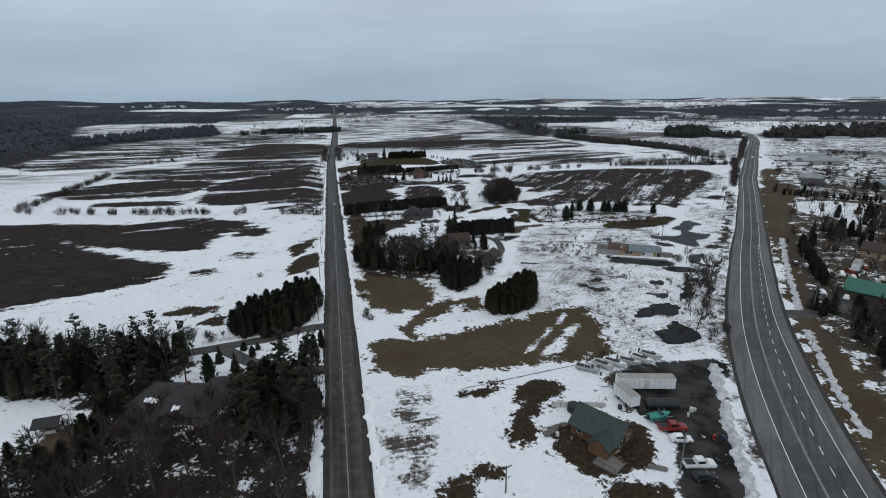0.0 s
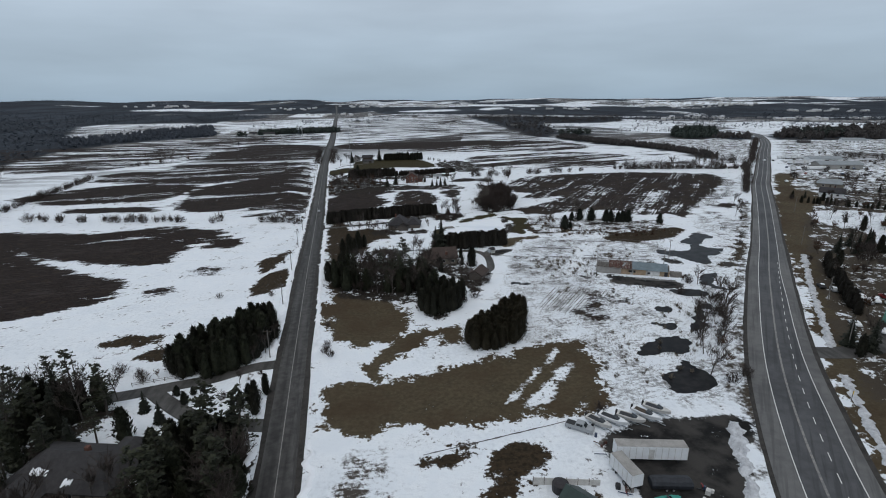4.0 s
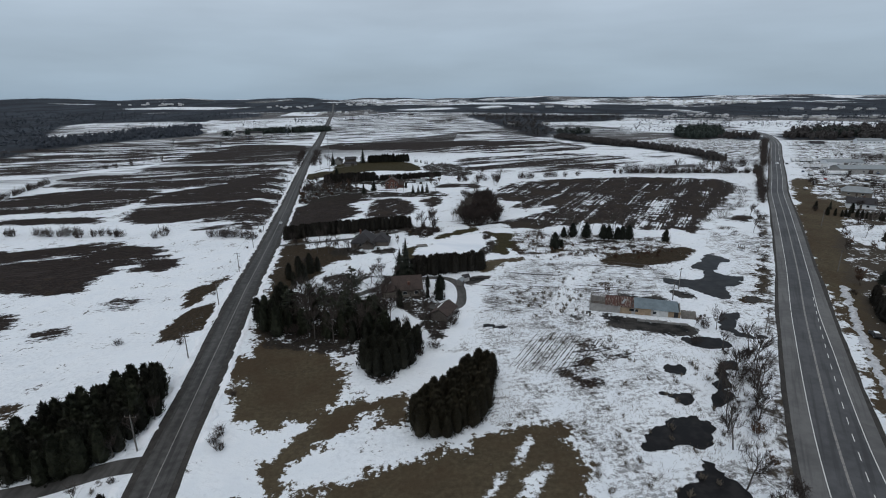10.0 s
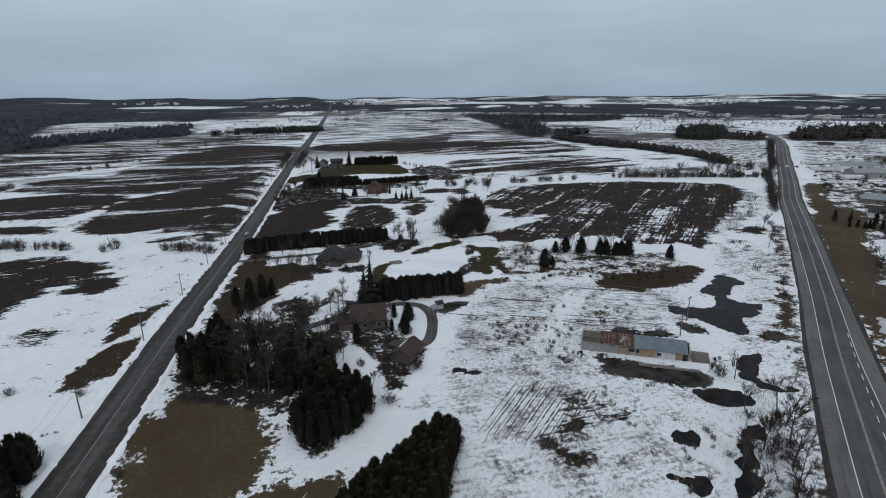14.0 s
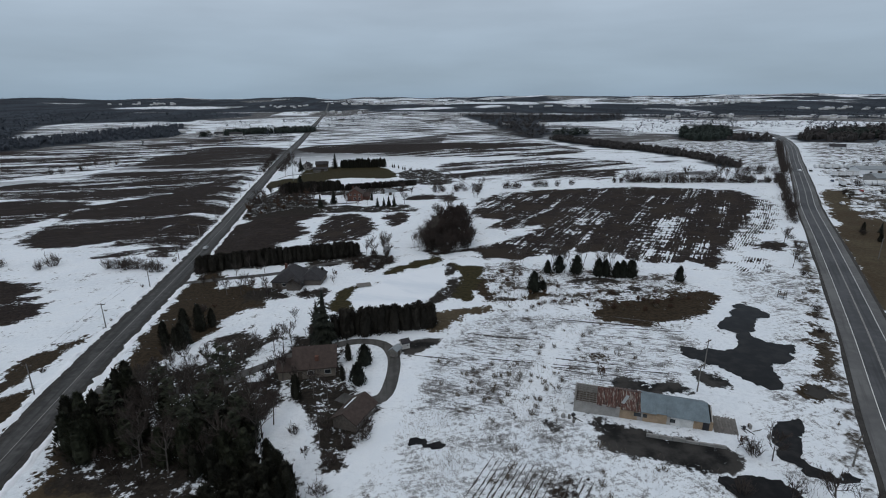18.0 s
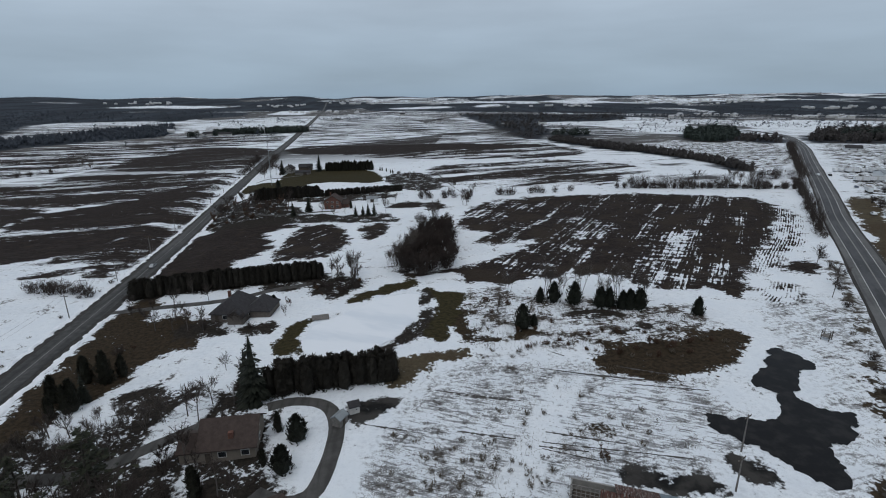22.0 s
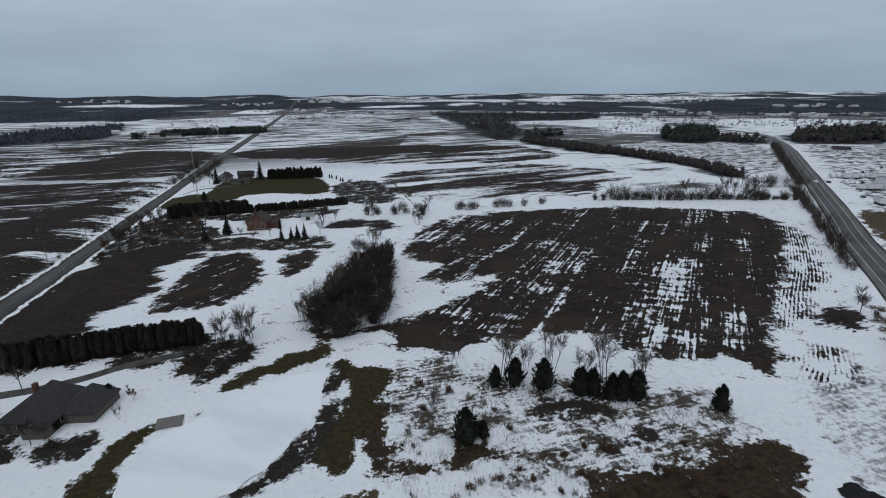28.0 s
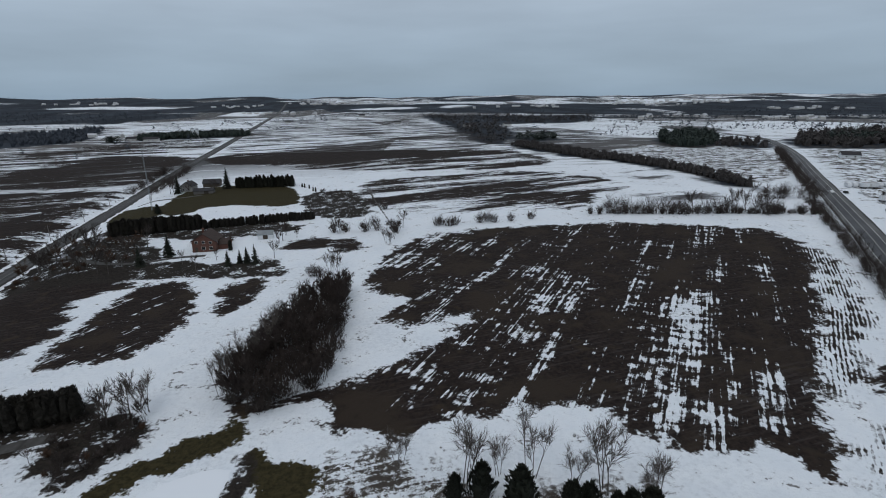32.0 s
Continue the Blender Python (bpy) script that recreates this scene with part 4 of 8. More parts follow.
def cedar(m, h, r, rng, green, label, clumps=470, blunt=0.55, name="cedar_tree", fine=0.68):
    """A dense evergreen, leafy to the ground: a closed crown feathered with upright sprays."""
    root = thing(name, m, label, "tree")
    trunk_of(root, h * 0.95, 0.02 * h + 0.04, bark)
    rows = []
    lean = rng.uniform(0, 6.28)
    up = np.array([0, 0, 1])
    for i in range(clumps):
        k = rng.uniform(0.0, 1.0) ** 0.9
        z = h * (0.02 + 0.96 * k)
        a = rng.uniform(0, 2 * math.pi)
        rad = r * (1 - k**2.2) ** blunt * (0.84 + 0.10 * math.sin(2 * a + lean + 5 * k) + 0.10 * math.sin(5 * a + 11 * k + lean)) * rng.uniform(0.70, 1.10)
        d, n = np.array([math.cos(a), math.sin(a), 0]), np.array([-math.sin(a), math.cos(a), 0])
        s = rng.uniform(0.45, 1.05) * (0.5 + 0.07 * h) * fine
        c = d * rad * 0.86 + up * z
        tip = c + d * s * rng.uniform(0.2, 0.9) + n * s * rng.normal(0, 0.3) + up * s * rng.uniform(0.3, 1.2)
        tw = (n + up * rng.normal(0, 0.35)) * s * rng.uniform(0.25, 0.48)
        rows.append((c - up * s * 0.6 - d * s * 0.2, c + tw + d * s * 0.12, tip, c - tw + d * s * rng.uniform(-0.1, 0.2)))
    part("crown", *with_core(crown_core(h, r, rng, 0.02, blunt), rows), green, root)
    return root


def pine(m, h, r, rng, label):
    """A tall pine with bare lower trunk and tiers of open boughs."""
    root = thing("pine_tree", m, label, "tree")
    trunk_of(root, h, 0.02 * h + 0.06, bark)
    limbs, rows = Sticks(), []
    up = np.array([0, 0, 1])
    for i in range(30):
        k = i / 30
        z, a = h * (0.28 + 0.70 * k), rng.uniform(0, 6.28)
        ln = r * (1.05 - 0.8 * k) * rng.uniform(0.55, 1.15)
        d = np.array([math.cos(a), math.sin(a), 0.18])
        p0, p1 = up * z, up * z + d * ln
        limbs.add(p0, p1, 0.07, 0.02)
        for j in range(13):
            c = p0 + (p1 - p0) * rng.uniform(0.3, 1.05) + rng.normal(0, 0.13 * ln + 0.1, 3) * (1, 1, 0.45)
            s = rng.uniform(0.35, 0.75)
            b = rng.uniform(0, 6.28)
            e, n = np.array([math.cos(b), math.sin(b), 0.35]), np.array([-math.sin(b), math.cos(b), 0.0])
            rows.append((c - e * s * 0.3, c + n * s * 0.45, c + e * s, c - n * s * 0.45 + up * 0.2 * s))
    part("bough_frame", limbs.v, limbs.f, bark, root)
    part("crown", *kites(rows), pine_green, root)
    return root


def bare_tree(m, h, spread, rng, label, twigs, wood, fine=5, name="bare_tree", stems=1, thick=0.040, reach=1.0):
    """A leafless tree: leaders and limbs, and a crown of thin rising branches."""
    root = thing(name, m, label, "tree")
    limbs, thin_ones = Sticks(), Sticks()
    for _ in range(stems):
        foot = rng.normal(0, 0.35 if stems > 1 else 0.0, 3) * (1, 1, 0)
        lean = rng.normal(0, 0.06 if stems == 1 else 0.20, 3) * (1, 1, 0)
        tall = h * (1.0 if stems == 1 else rng.uniform(0.75, 1.0))
        fork = foot + np.array([0, 0, tall * 0.38]) + lean * tall * 0.4
        top = fork + np.array([0, 0, tall * 0.42]) + lean * tall * 0.5 + rng.normal(0, 0.03 * tall, 3)
        r0 = (0.016 * h + 0.03) / stems**0.8
        limbs.add(foot - (0, 0, 0.25), fork, r0, r0 * 0.7, 5)
        limbs.add(fork, top, r0 * 0.7, r0 * 0.22, 4)
        for i in range(9 if stems == 1 else 5):
            k = rng.uniform(0.0, 1.0)
            a = rng.uniform(0, 6.28)
            p = fork + (top - fork) * (k - 0.25 if k > 0.25 else 0) if k > 0.2 else foot + (fork - foot) * rng.uniform(0.6, 1.0)
            d = np.array([math.cos(a) * spread, math.sin(a) * spread, rng.uniform(0.7, 1.3)])
            d /= np.linalg.norm(d)
            bend = p + d * tall * (0.24 - 0.10 * k) * rng.uniform(0.7, 1.15)
            q = bend + (d * (0.8, 0.8, 1.0) + (0, 0, 0.30) + rng.normal(0, 0.12, 3)) * tall * (0.21 - 0.07 * k)
            limbs.add(p, bend, r0 * 0.42, r0 * 0.28, 3)
            limbs.add(bend, q, r0 * 0.28, r0 * 0.12, 3)
            for j in range(fine):
                s = bend + (q - bend) * rng.uniform(0.0, 1.0) if rng.random() < 0.65 else p + (bend - p) * rng.uniform(0.4, 1.0)
                e = d * 0.7 + rng.normal(0, 0.40, 3) + (0, 0, 0.45)
                e /= np.linalg.norm(e)
                u = s + e * tall * rng.uniform(0.10, 0.20)
                thin_ones.spike(s, u, r0 * 0.14 + thick * 0.55)
                for _k in range(6):
                    g = e + rng.normal(0, 0.45, 3) + (0, 0, 0.15)
                    o = s + (u - s) * rng.uniform(0.2, 0.95)
                    thin_ones.spike(o, o + g / np.linalg.norm(g) * tall * rng.uniform(0.06, 0.14) * reach, thick)
    part("trunk", limbs.v, limbs.f, wood, root)
    part("twig_crown", thin_ones.v, thin_ones.f, twigs, root)
    return root


def shrub(m, h, w, rng, label, twigs, stems=60, name="shrub"):
    """A leafless bush whose twig ends fill a ragged low dome."""
    root = thing(name, m, label, "shrub")
    s = Sticks()
    lobes = rng.normal(0, 0.45 * w, (4, 3)) * (1, 1, 0)
    for _ in range(stems):
        lobe = lobes[int(rng.integers(0, 4))]
        a, q = rng.uniform(0, 6.28), math.sqrt(rng.uniform(0, 1))
        foot = lobe * 0.5 + np.array([math.cos(a), math.sin(a), 0]) * 0.25 * w * q
        tip = lobe + np.array([math.cos(a) * q * w * 0.75, math.sin(a) * q * w * 0.75, h * math.sqrt(1.02 - q * q * 0.8) * rng.uniform(0.45, 1.08)])
        mid = foot * 0.6 + tip * 0.4 + (0, 0, 0.10 * h) + rng.normal(0, 0.05 * h, 3)
        s.spike(foot - (0, 0, 0.1), tip, 0.045)
        for _k in range(5):
            o = mid + (tip - mid) * rng.uniform(-0.3, 0.85)
            s.spike(o, o + rng.normal(0, 0.15 * h, 3) + (0, 0, 0.16 * h), 0.046)
    part("stem_tuft", s.v, s.f, twigs, root)
    return root


POOL = {}
TREE_RNG = np.random.default_rng(11)


def make_tree(kind, m, rng):
    if kind == "spruce":
        return spruce(m, 10.0, 2.5, rng, spruce_green, "tall dark green spruce with drooping boughs")
    if kind == "young_spruce":
        return cedar(m, 3.9, 1.75, rng, spruce_green, "small bushy young spruce standing in snow", 460, 0.85, "young_spruce", 0.62)
    if kind == "cedar":
        return cedar(m, 8.0, 2.1, rng, cedar_green, "dense dark cedar, leafy down to the ground")
    if kind == "rusty_cedar":
        return cedar(m, 8.0, 2.7, rng, rust_green, "dense cedar with brownish winter foliage", 760, 0.5, fine=0.60)
    if kind == "hedge":
        return cedar(m, 6.0, 2.1, rng, hedge_green, "clipped-looking dark cedar in a tall hedge", 520, 0.35, "hedge_cedar", 0.50)
    if kind == "pine":
        return pine(m, 13.0, 3.6, rng, "tall pine with open layered boughs")
    if kind == "young_pine":
        return cedar(m, 9.0, 2.7, rng, pine_green, "dark plantation pine in a close stand", 520, 0.6, "plantation_pine")
    if kind == "bare":
        return bare_tree(m, 10.0, 0.9, rng, "leafless deciduous tree with spreading grey branches", twig_brown, pale_bark, 6, thick=0.05)
    if kind == "bare_big":
        return bare_tree(m, 13.0, 1.0, rng, "large leafless tree with a wide crown", twig_brown, pale_bark, 10, thick=0.040)
    if kind == "slim":
        return bare_tree(m, 8.0, 0.36, rng, "slender leafless tree with upright grey-brown branches", twig_grey, pale_bark, 7, "slender_tree", 3, 0.022, 1.5)
    if kind == "thicket":
        return bare_tree(m, 7.0, 0.8, rng, "leafless many-stemmed tree in a dark reddish thicket", copse_twigs, bark, 4, "thicket_tree", 4, 0.055, 1.15)
    if kind == "far_thicket":
        return shrub(m, 6.0, 3.0, rng, "tall tangle of leafless brown brush", twig_brown, 48, "brush_clump")
    if kind == "willow":
        return bare_tree(m, 7.0, 1.1, rng, "leafless shrubby tree with rusty brown twigs", twig_red, bark, 5, "rusty_tree", 3, 0.075, 1.2)
    if kind == "bush":
        return shrub(m, 3.0, 1.8, rng, "leafless brown bush in the snow", twig_brown, 36)
    if kind == "weed_bush":
        return shrub(m, 1.7, 1.2, rng, "dry pale weeds standing through the snow", twig_tan, 20, "weed_clump")
    return shrub(m, 2.2, 1.6, rng, "rusty brown leafless shrub", twig_red, 60)


def plant(kind, x, y, size=1.0, variants=3, group="", label=""):
    """Sets a tree of a kind on the ground; size scales it."""
    pool = POOL.setdefault(kind, [])
    gap = np.hypot(*(EAST_ROAD - (x, y)).T)
    if gap.min() < 9.5:
        away = np.array((x, y)) - EAST_ROAD[int(gap.argmin())]
        x, y = EAST_ROAD[int(gap.argmin())] + away / (np.hypot(*away) + 1e-6) * 10.5
    turn = TREE_RNG.uniform(0, 360)
    m = pose(x, y, height(x, y) - 0.06, 0, 0, turn) @ Matrix.Diagonal((size * TREE_RNG.uniform(0.92, 1.08), size * TREE_RNG.uniform(0.92, 1.08), size, 1))
    if len(pool) < variants:
        ob = make_tree(kind, m, np.random.default_rng(100 * len(POOL) + len(pool)))
        pool.append(ob)
    else:
        src = pool[int(TREE_RNG.integers(0, len(pool)))]
        ob = copy_thing(src, Matrix())
        ob.matrix_basis = m
    if group:
        tagged(ob, group=group)
    if label:
        tagged(ob, label)
    return ob


# clear ground: buildings, yards and lawns where no tree grows
CLEAR = [(26, 220, 4.5), (-3, 233, 3.5), (15, 249, 4.5), (-88, 109, 11), (-87, 117, 7), (-87, 110, 6), (-73, 107, 6), (-80, 114, 5), (-53, 119, 9), (-56, 110, 5), (28.5, 243, 9), (20, 246, 6), (41.5, 220, 6), (9.5, 309, 10), (158, 150, 11), (313, 360, 10), (288, 330, 9), (334, 322, 9), (200, 190, 9), (388, 440, 20), (408, 478, 17), (40, 95, 9)]


def is_clear(p):
    """Whether a tree may grow at p: away from buildings and roads."""
    if any(math.hypot(p[0] - x, p[1] - y) < r for x, y, r in CLEAR):
        return False
    return np.hypot(*(EAST_ROAD - p).T).min() > 13 and abs(p[0] - west_x(p[1])) > 6.5


def scatter(kinds, outline, count, low, high, group, gap=2.0):
    """Trees at random places inside an outline, at least gap metres apart."""
    o = rounded(outline, 1)
    lo, hi = o.min(0), o.max(0)
    placed, tries = [], 0
    while len(placed) < count and tries < count * 40:
        tries += 1
        p = TREE_RNG.uniform(lo, hi)
        if depth_inside(p[:1], p[1:], o)[0] < 0 or not is_clear(p) or any(np.hypot(*(p - q)) < gap for q in placed):
            continue
        placed.append(p)
        plant(kinds[int(TREE_RNG.integers(0, len(kinds)))], p[0], p[1], TREE_RNG.uniform(low, high), group=group)


def hedge_row(kind, a, b, step, low, high, group, jitter=0.5):
    n = max(1, int(math.hypot(b[0] - a[0], b[1] - a[1]) / step))
    for i in range(n + 1):
        x, y = a[0] + (b[0] - a[0]) * i / n, a[1] + (b[1] - a[1]) * i / n
        plant(kind, x + TREE_RNG.normal(0, jitter), y + TREE_RNG.normal(0, jitter), TREE_RNG.uniform(low, high), group=group)


def on_west_road(y, off):
    return (west_x(y) + off, y)


# cedar groves in the meadow
OVAL = [(29, 162), (35, 158.5), (42, 160), (48, 169), (52, 180), (49, 184), (42, 180), (34, 171)]
scatter(["rusty_cedar"], OVAL, 62, 0.72, 0.95, "cedar grove in the meadow", 1.5)
scatter(["cedar"], [(16, 186), (25, 184), (32, 192), (33, 200), (26, 202), (18, 197)], 30, 0.8, 1.1, "cedar clump beside the garden", 1.7)
# pine stand west of the road
scatter(["young_pine", "cedar"], [(-54, 157), (-40, 154), (-31, 157), (-28, 166), (-27, 180), (-32, 186), (-42, 183), (-52, 170)], 80, 0.8, 1.1, "pine stand by the country road", 1.9)
for x, y in ((-30, 159), (-28, 163), (-31, 165), (-27, 170), (-34, 158)):
    plant("bare", x, y, 0.6)
# hedges
hedge_row("hedge", (33, 260), (61, 263), 1.35, 1.15, 1.4, "tall cedar hedge by the drive")
hedge_row("hedge", (34, 262.5), (60, 265), 1.5, 1.1, 1.35, "tall cedar hedge by the drive")
plant("spruce", 29.5, 258, 1.75)
plant("spruce", 27, 261, 1.25)
hedge_row("hedge", (-33, 328.6), (-9, 334), 1.4, 1.05, 1.2, "long cedar hedge behind the grey house")
hedge_row("hedge", (-9, 334), (31, 339), 1.4, 1.05, 1.2, "long cedar hedge behind the grey house")
hedge_row("hedge", (-33, 331.6), (29, 342), 1.7, 1.0, 1.2, "long cedar hedge behind the grey house")
hedge_row("hedge", (-37, 502), (4, 506), 1.6, 1.15, 1.4, "farm hedge")
hedge_row("hedge", (4, 506), (62, 512), 1.5, 0.65, 0.8, "farm hedge")
hedge_row("hedge", (-36, 505), (4, 509), 1.6, 1.15, 1.4, "farm hedge")
hedge_row("hedge", (4, 508), (61, 514), 1.7, 0.65, 0.8, "farm hedge")
# row of young spruces above the marsh
for x, y, s in ((107.5, 303, 1.3), (112, 303, 1.75), (118, 300.5, 1.85), (125, 296.5, 1.7), (127.5, 296, 1.65), (133, 293.5, 1.65), (136, 293, 1.75), (131, 294, 1.5), (97.8, 285.5, 1.9), (101.2, 286, 1.0), (151, 286.5, 1.45)):
    plant("young_spruce", x, y, s, group="young spruces above the marsh")
for x, y, s in ((110, 306, 0.9), (121, 305, 0.85), (128, 303, 0.6), (132, 300, 0.95), (138, 296, 0.7), (99, 312, 0.6), (92, 294, 0.5), (116, 307, 0.55)):
    plant("slim", x, y, s * 1.75, group="slim trees behind the spruces")
scatter(["weed_bush"], [(62, 222), (80, 214), (92, 222), (88, 236), (70, 240)], 34, 0.6, 1.0, "tall weeds in the nursery", 1.4)
scatter(["weed_bush"], [(54, 196), (90, 178), (104, 200), (78, 212), (52, 222), (60, 250), (110, 262), (130, 246)], 48, 0.5, 0.9, "tall weeds in the nursery", 2.4)
scatter(["weed_bush", "weed_bush", "rust"], [(80, 268), (104, 270), (112, 282), (108, 300), (86, 310), (78, 290)], 40, 0.5, 0.95, "marsh weeds", 1.8)
scatter(["weed_bush", "rust"], [(100, 284), (140, 278), (152, 268), (150, 262), (118, 264), (104, 274)], 46, 0.5, 0.9, "marsh weeds", 1.8)
scatter(["weed_bush"], [(76, 132), (100, 130), (112, 176), (96, 182), (70, 168), (60, 140)], 50, 0.5, 0.9, "weeds on wet ground", 2.2)
# copse between the fields
COPSE = [(60, 340), (66, 333), (74, 332), (82, 338), (84, 352), (87, 380), (87, 400), (79, 406), (72, 392), (67, 372), (61, 352)]
scatter(["thicket"], COPSE, 125, 0.95, 1.4, "copse between the fields", 1.5)
scatter(["bush"], COPSE, 52, 1.3, 1.9, "undergrowth of the copse", 1.8)
for x, y, s in ((59, 346, 0.9), (57, 350, 0.7), (62, 358, 0.85), (79, 418, 1.15), (81, 421, 0.9)):
    plant("slim", x, y, s)
for x, y, s in ((44.5, 334, 1.1), (38.5, 336, 0.9), (40, 333, 0.7), (36, 338, 0.6)):
    plant("bare", x, y, s)
for x, y, k, s in ((30, 325, "bare", 0.4), (36, 324, "thicket", 0.45), (26, 312, "willow", 0.5), (20.5, 313, "young_spruce", 1.1), (18, 313, "young_spruce", 0.8), (39, 319, "bush", 0.8), (37, 321, "bush", 0.9), (41, 322, "bush", 0.8), (46, 327, "bush", 0.9), (43, 325, "bush", 0.8), (26, 305, "slim", 0.45), (12, 299, "bare", 0.55), (-5, 306, "willow", 0.6), (0, 305, "bare", 0.5), (-9, 307, "bare", 0.45), (-12, 329, "bare", 0.6), (-16, 286, "bush", 1.0), (-12, 287, "willow", 0.4), (2, 300, "bush", 0.9), (17, 298, "bush", 0.8)):
    plant(k, x, y, s)
# garden of the brown house
for x, y, k, s in ((42, 243, "young_spruce", 1.5), (41, 234, "young_spruce", 1.5), (37, 236, "cedar", 0.5), (37.5, 246, "cedar", 0.6), (27, 229.5, "cedar", 0.8), (11.6, 228, "pine", 1.25), (-3, 231, "pine", 0.8), (18, 273, "bare", 0.55), (16, 254, "bare", 0.85), (20, 258, "bare", 0.8), (26, 262, "bare", 0.85), (12, 252, "slim", 0.9), (9, 250, "slim", 0.8), (18, 238, "thicket", 0.8), (20, 234, "thicket", 0.75), (17, 229, "thicket", 0.8), (22, 229, "bush", 1.2), (20, 241, "bare", 0.7), (3, 243, "slim", 0.9), (-2, 241, "bare", 0.6), (-7, 243, "slim", 0.9), (-12, 240, "slim", 0.8), (-16, 238, "bush", 1.2), (7, 234, "cedar", 0.7), (4, 229, "bare", 0.75), (-1, 226, "young_pine", 0.9), (25, 257, "bare", 0.6), (24, 220, "bare", 0.75), (35, 213, "bare_big", 0.55), (33, 208, "thicket", 0.5), (37, 199, "bush", 1.1), (33, 195, "bush", 0.8), (38, 206, "bush", 1.0), (40, 210, "bush", 1.2), (43, 213, "bush", 1.2), (29, 216, "bush", 0.9), (-11, 263, "spruce", 0.75), (-15, 271, "cedar", 0.95), (-17, 262, "cedar", 0.9), (-14, 256, "cedar", 0.7)):
    plant(k, x, y, s)
scatter(["cedar", "young_pine"], [(-18, 212), (-9, 210), (-6, 218), (-9, 232), (-14, 240), (-19, 226)], 17, 0.9, 1.15, "evergreens by the road", 1.9)
scatter(["bare", "bare_big", "young_pine", "pine"], [(-8, 210), (4, 207), (20, 206), (25, 214), (20, 221), (8, 224), (-8, 230)], 42, 0.7, 1.0, "grove in front of the brown house", 2.2)
scatter(["thicket", "bush"], [(-10, 208), (6, 204), (22, 204), (26, 210), (8, 212), (-8, 214)], 16, 0.5, 0.8, "undergrowth of the grove", 1.6)
scatter(["bare", "slim"], [(-14, 236), (0, 234), (12, 240), (8, 256), (-12, 252)], 16, 0.55, 0.75, "trees by the garden drive", 3)
for x, y, k, s in ((-11.0, 259.1, "cedar", 1.05), (-12.0, 258.1, "cedar", 0.90), (-10.5, 271.0, "cedar", 1.10), (-7.8, 273.6, "cedar", 0.80), (-12, 300, "bare", 0.7), (-16, 304, "bare", 0.65), (-8, 309, "bare", 0.6), (-24, 311, "thicket", 0.7), (-27, 316, "bare", 0.7)):
    plant(k, x, y, s, group="trees on the dark lawn")
# wood round the western house
scatter(["pine", "young_pine", "spruce", "cedar"], [(-130, 150), (-105, 152), (-66, 148), (-57, 141), (-66, 128), (-80, 128), (-88, 124), (-130, 128)], 80, 0.85, 1.2, "wood round the bungalow", 2.1)
scatter(["bare", "bare_big", "slim"], [(-130, 158), (-70, 152), (-55, 146), (-60, 136), (-90, 140)], 18, 0.7, 1.0, "wood round the bungalow", 2.2)
scatter(["bare_big", "bare", "thicket", "bare"], [(-64, 112), (-40, 112), (-22, 122), (-17, 104), (-15, 62), (-70, 62)], 95, 0.75, 1.05, "wood south of the bungalow", 2.0)
scatter(["cedar", "pine", "young_pine"], [(-38, 126), (-24, 128), (-18, 112), (-22, 100), (-38, 104)], 34, 0.85, 1.2, "wood south of the bungalow", 1.9)
scatter(["pine", "cedar", "bare", "young_pine"], [(-78, 112), (-64, 112), (-62, 80), (-84, 76)], 34, 0.7, 1.05, "wood south of the bungalow", 2.1)
for x, y, k, s in ((-46, 147, "young_spruce", 0.75), (-42, 147, "young_spruce", 0.6), (-42.5, 143, "young_spruce", 0.85), (-51, 141, "spruce", 0.6), (-45, 135.5, "spruce", 0.62), (-23, 134, "cedar", 0.75), (-24, 138, "cedar", 0.8), (-22.5, 142, "cedar", 0.7), (-26, 140, "young_spruce", 1.1), (-27, 137, "cedar", 0.6), (-30, 146, "bare", 0.5), (-33, 142, "bush", 0.9), (-58, 155, "bush", 1.1), (-61, 158, "bush", 0.9), (-66, 160, "bush", 1.2), (-55, 157, "willow", 0.4)):
    plant(k, x, y, s)
for x, y, k, s in ((-66, 118, "pine", 0.85), (-68, 123, "young_pine", 1.1), (-64, 113, "young_pine", 1.0), (-63, 125, "pine", 0.8), (-71, 119, "young_pine", 1.15), (-67, 112, "cedar", 1.0), (-60, 128, "spruce", 0.9), (-56, 130, "pine", 0.8), (-50, 130, "young_pine", 0.95), (-72, 126, "pine", 0.9), (-40, 122, "young_pine", 0.9), (-37, 118, "pine", 0.8), (-34, 124, "young_pine", 1.0), (-32, 118, "cedar", 1.05), (-29, 123, "young_pine", 0.95), (-33, 112, "willow", 0.8), (-38, 108, "thicket", 0.9), (-44, 104, "willow", 0.85), (-60, 106, "willow", 0.8)):
    plant(k, x, y, s, group="trees close to the bungalow")
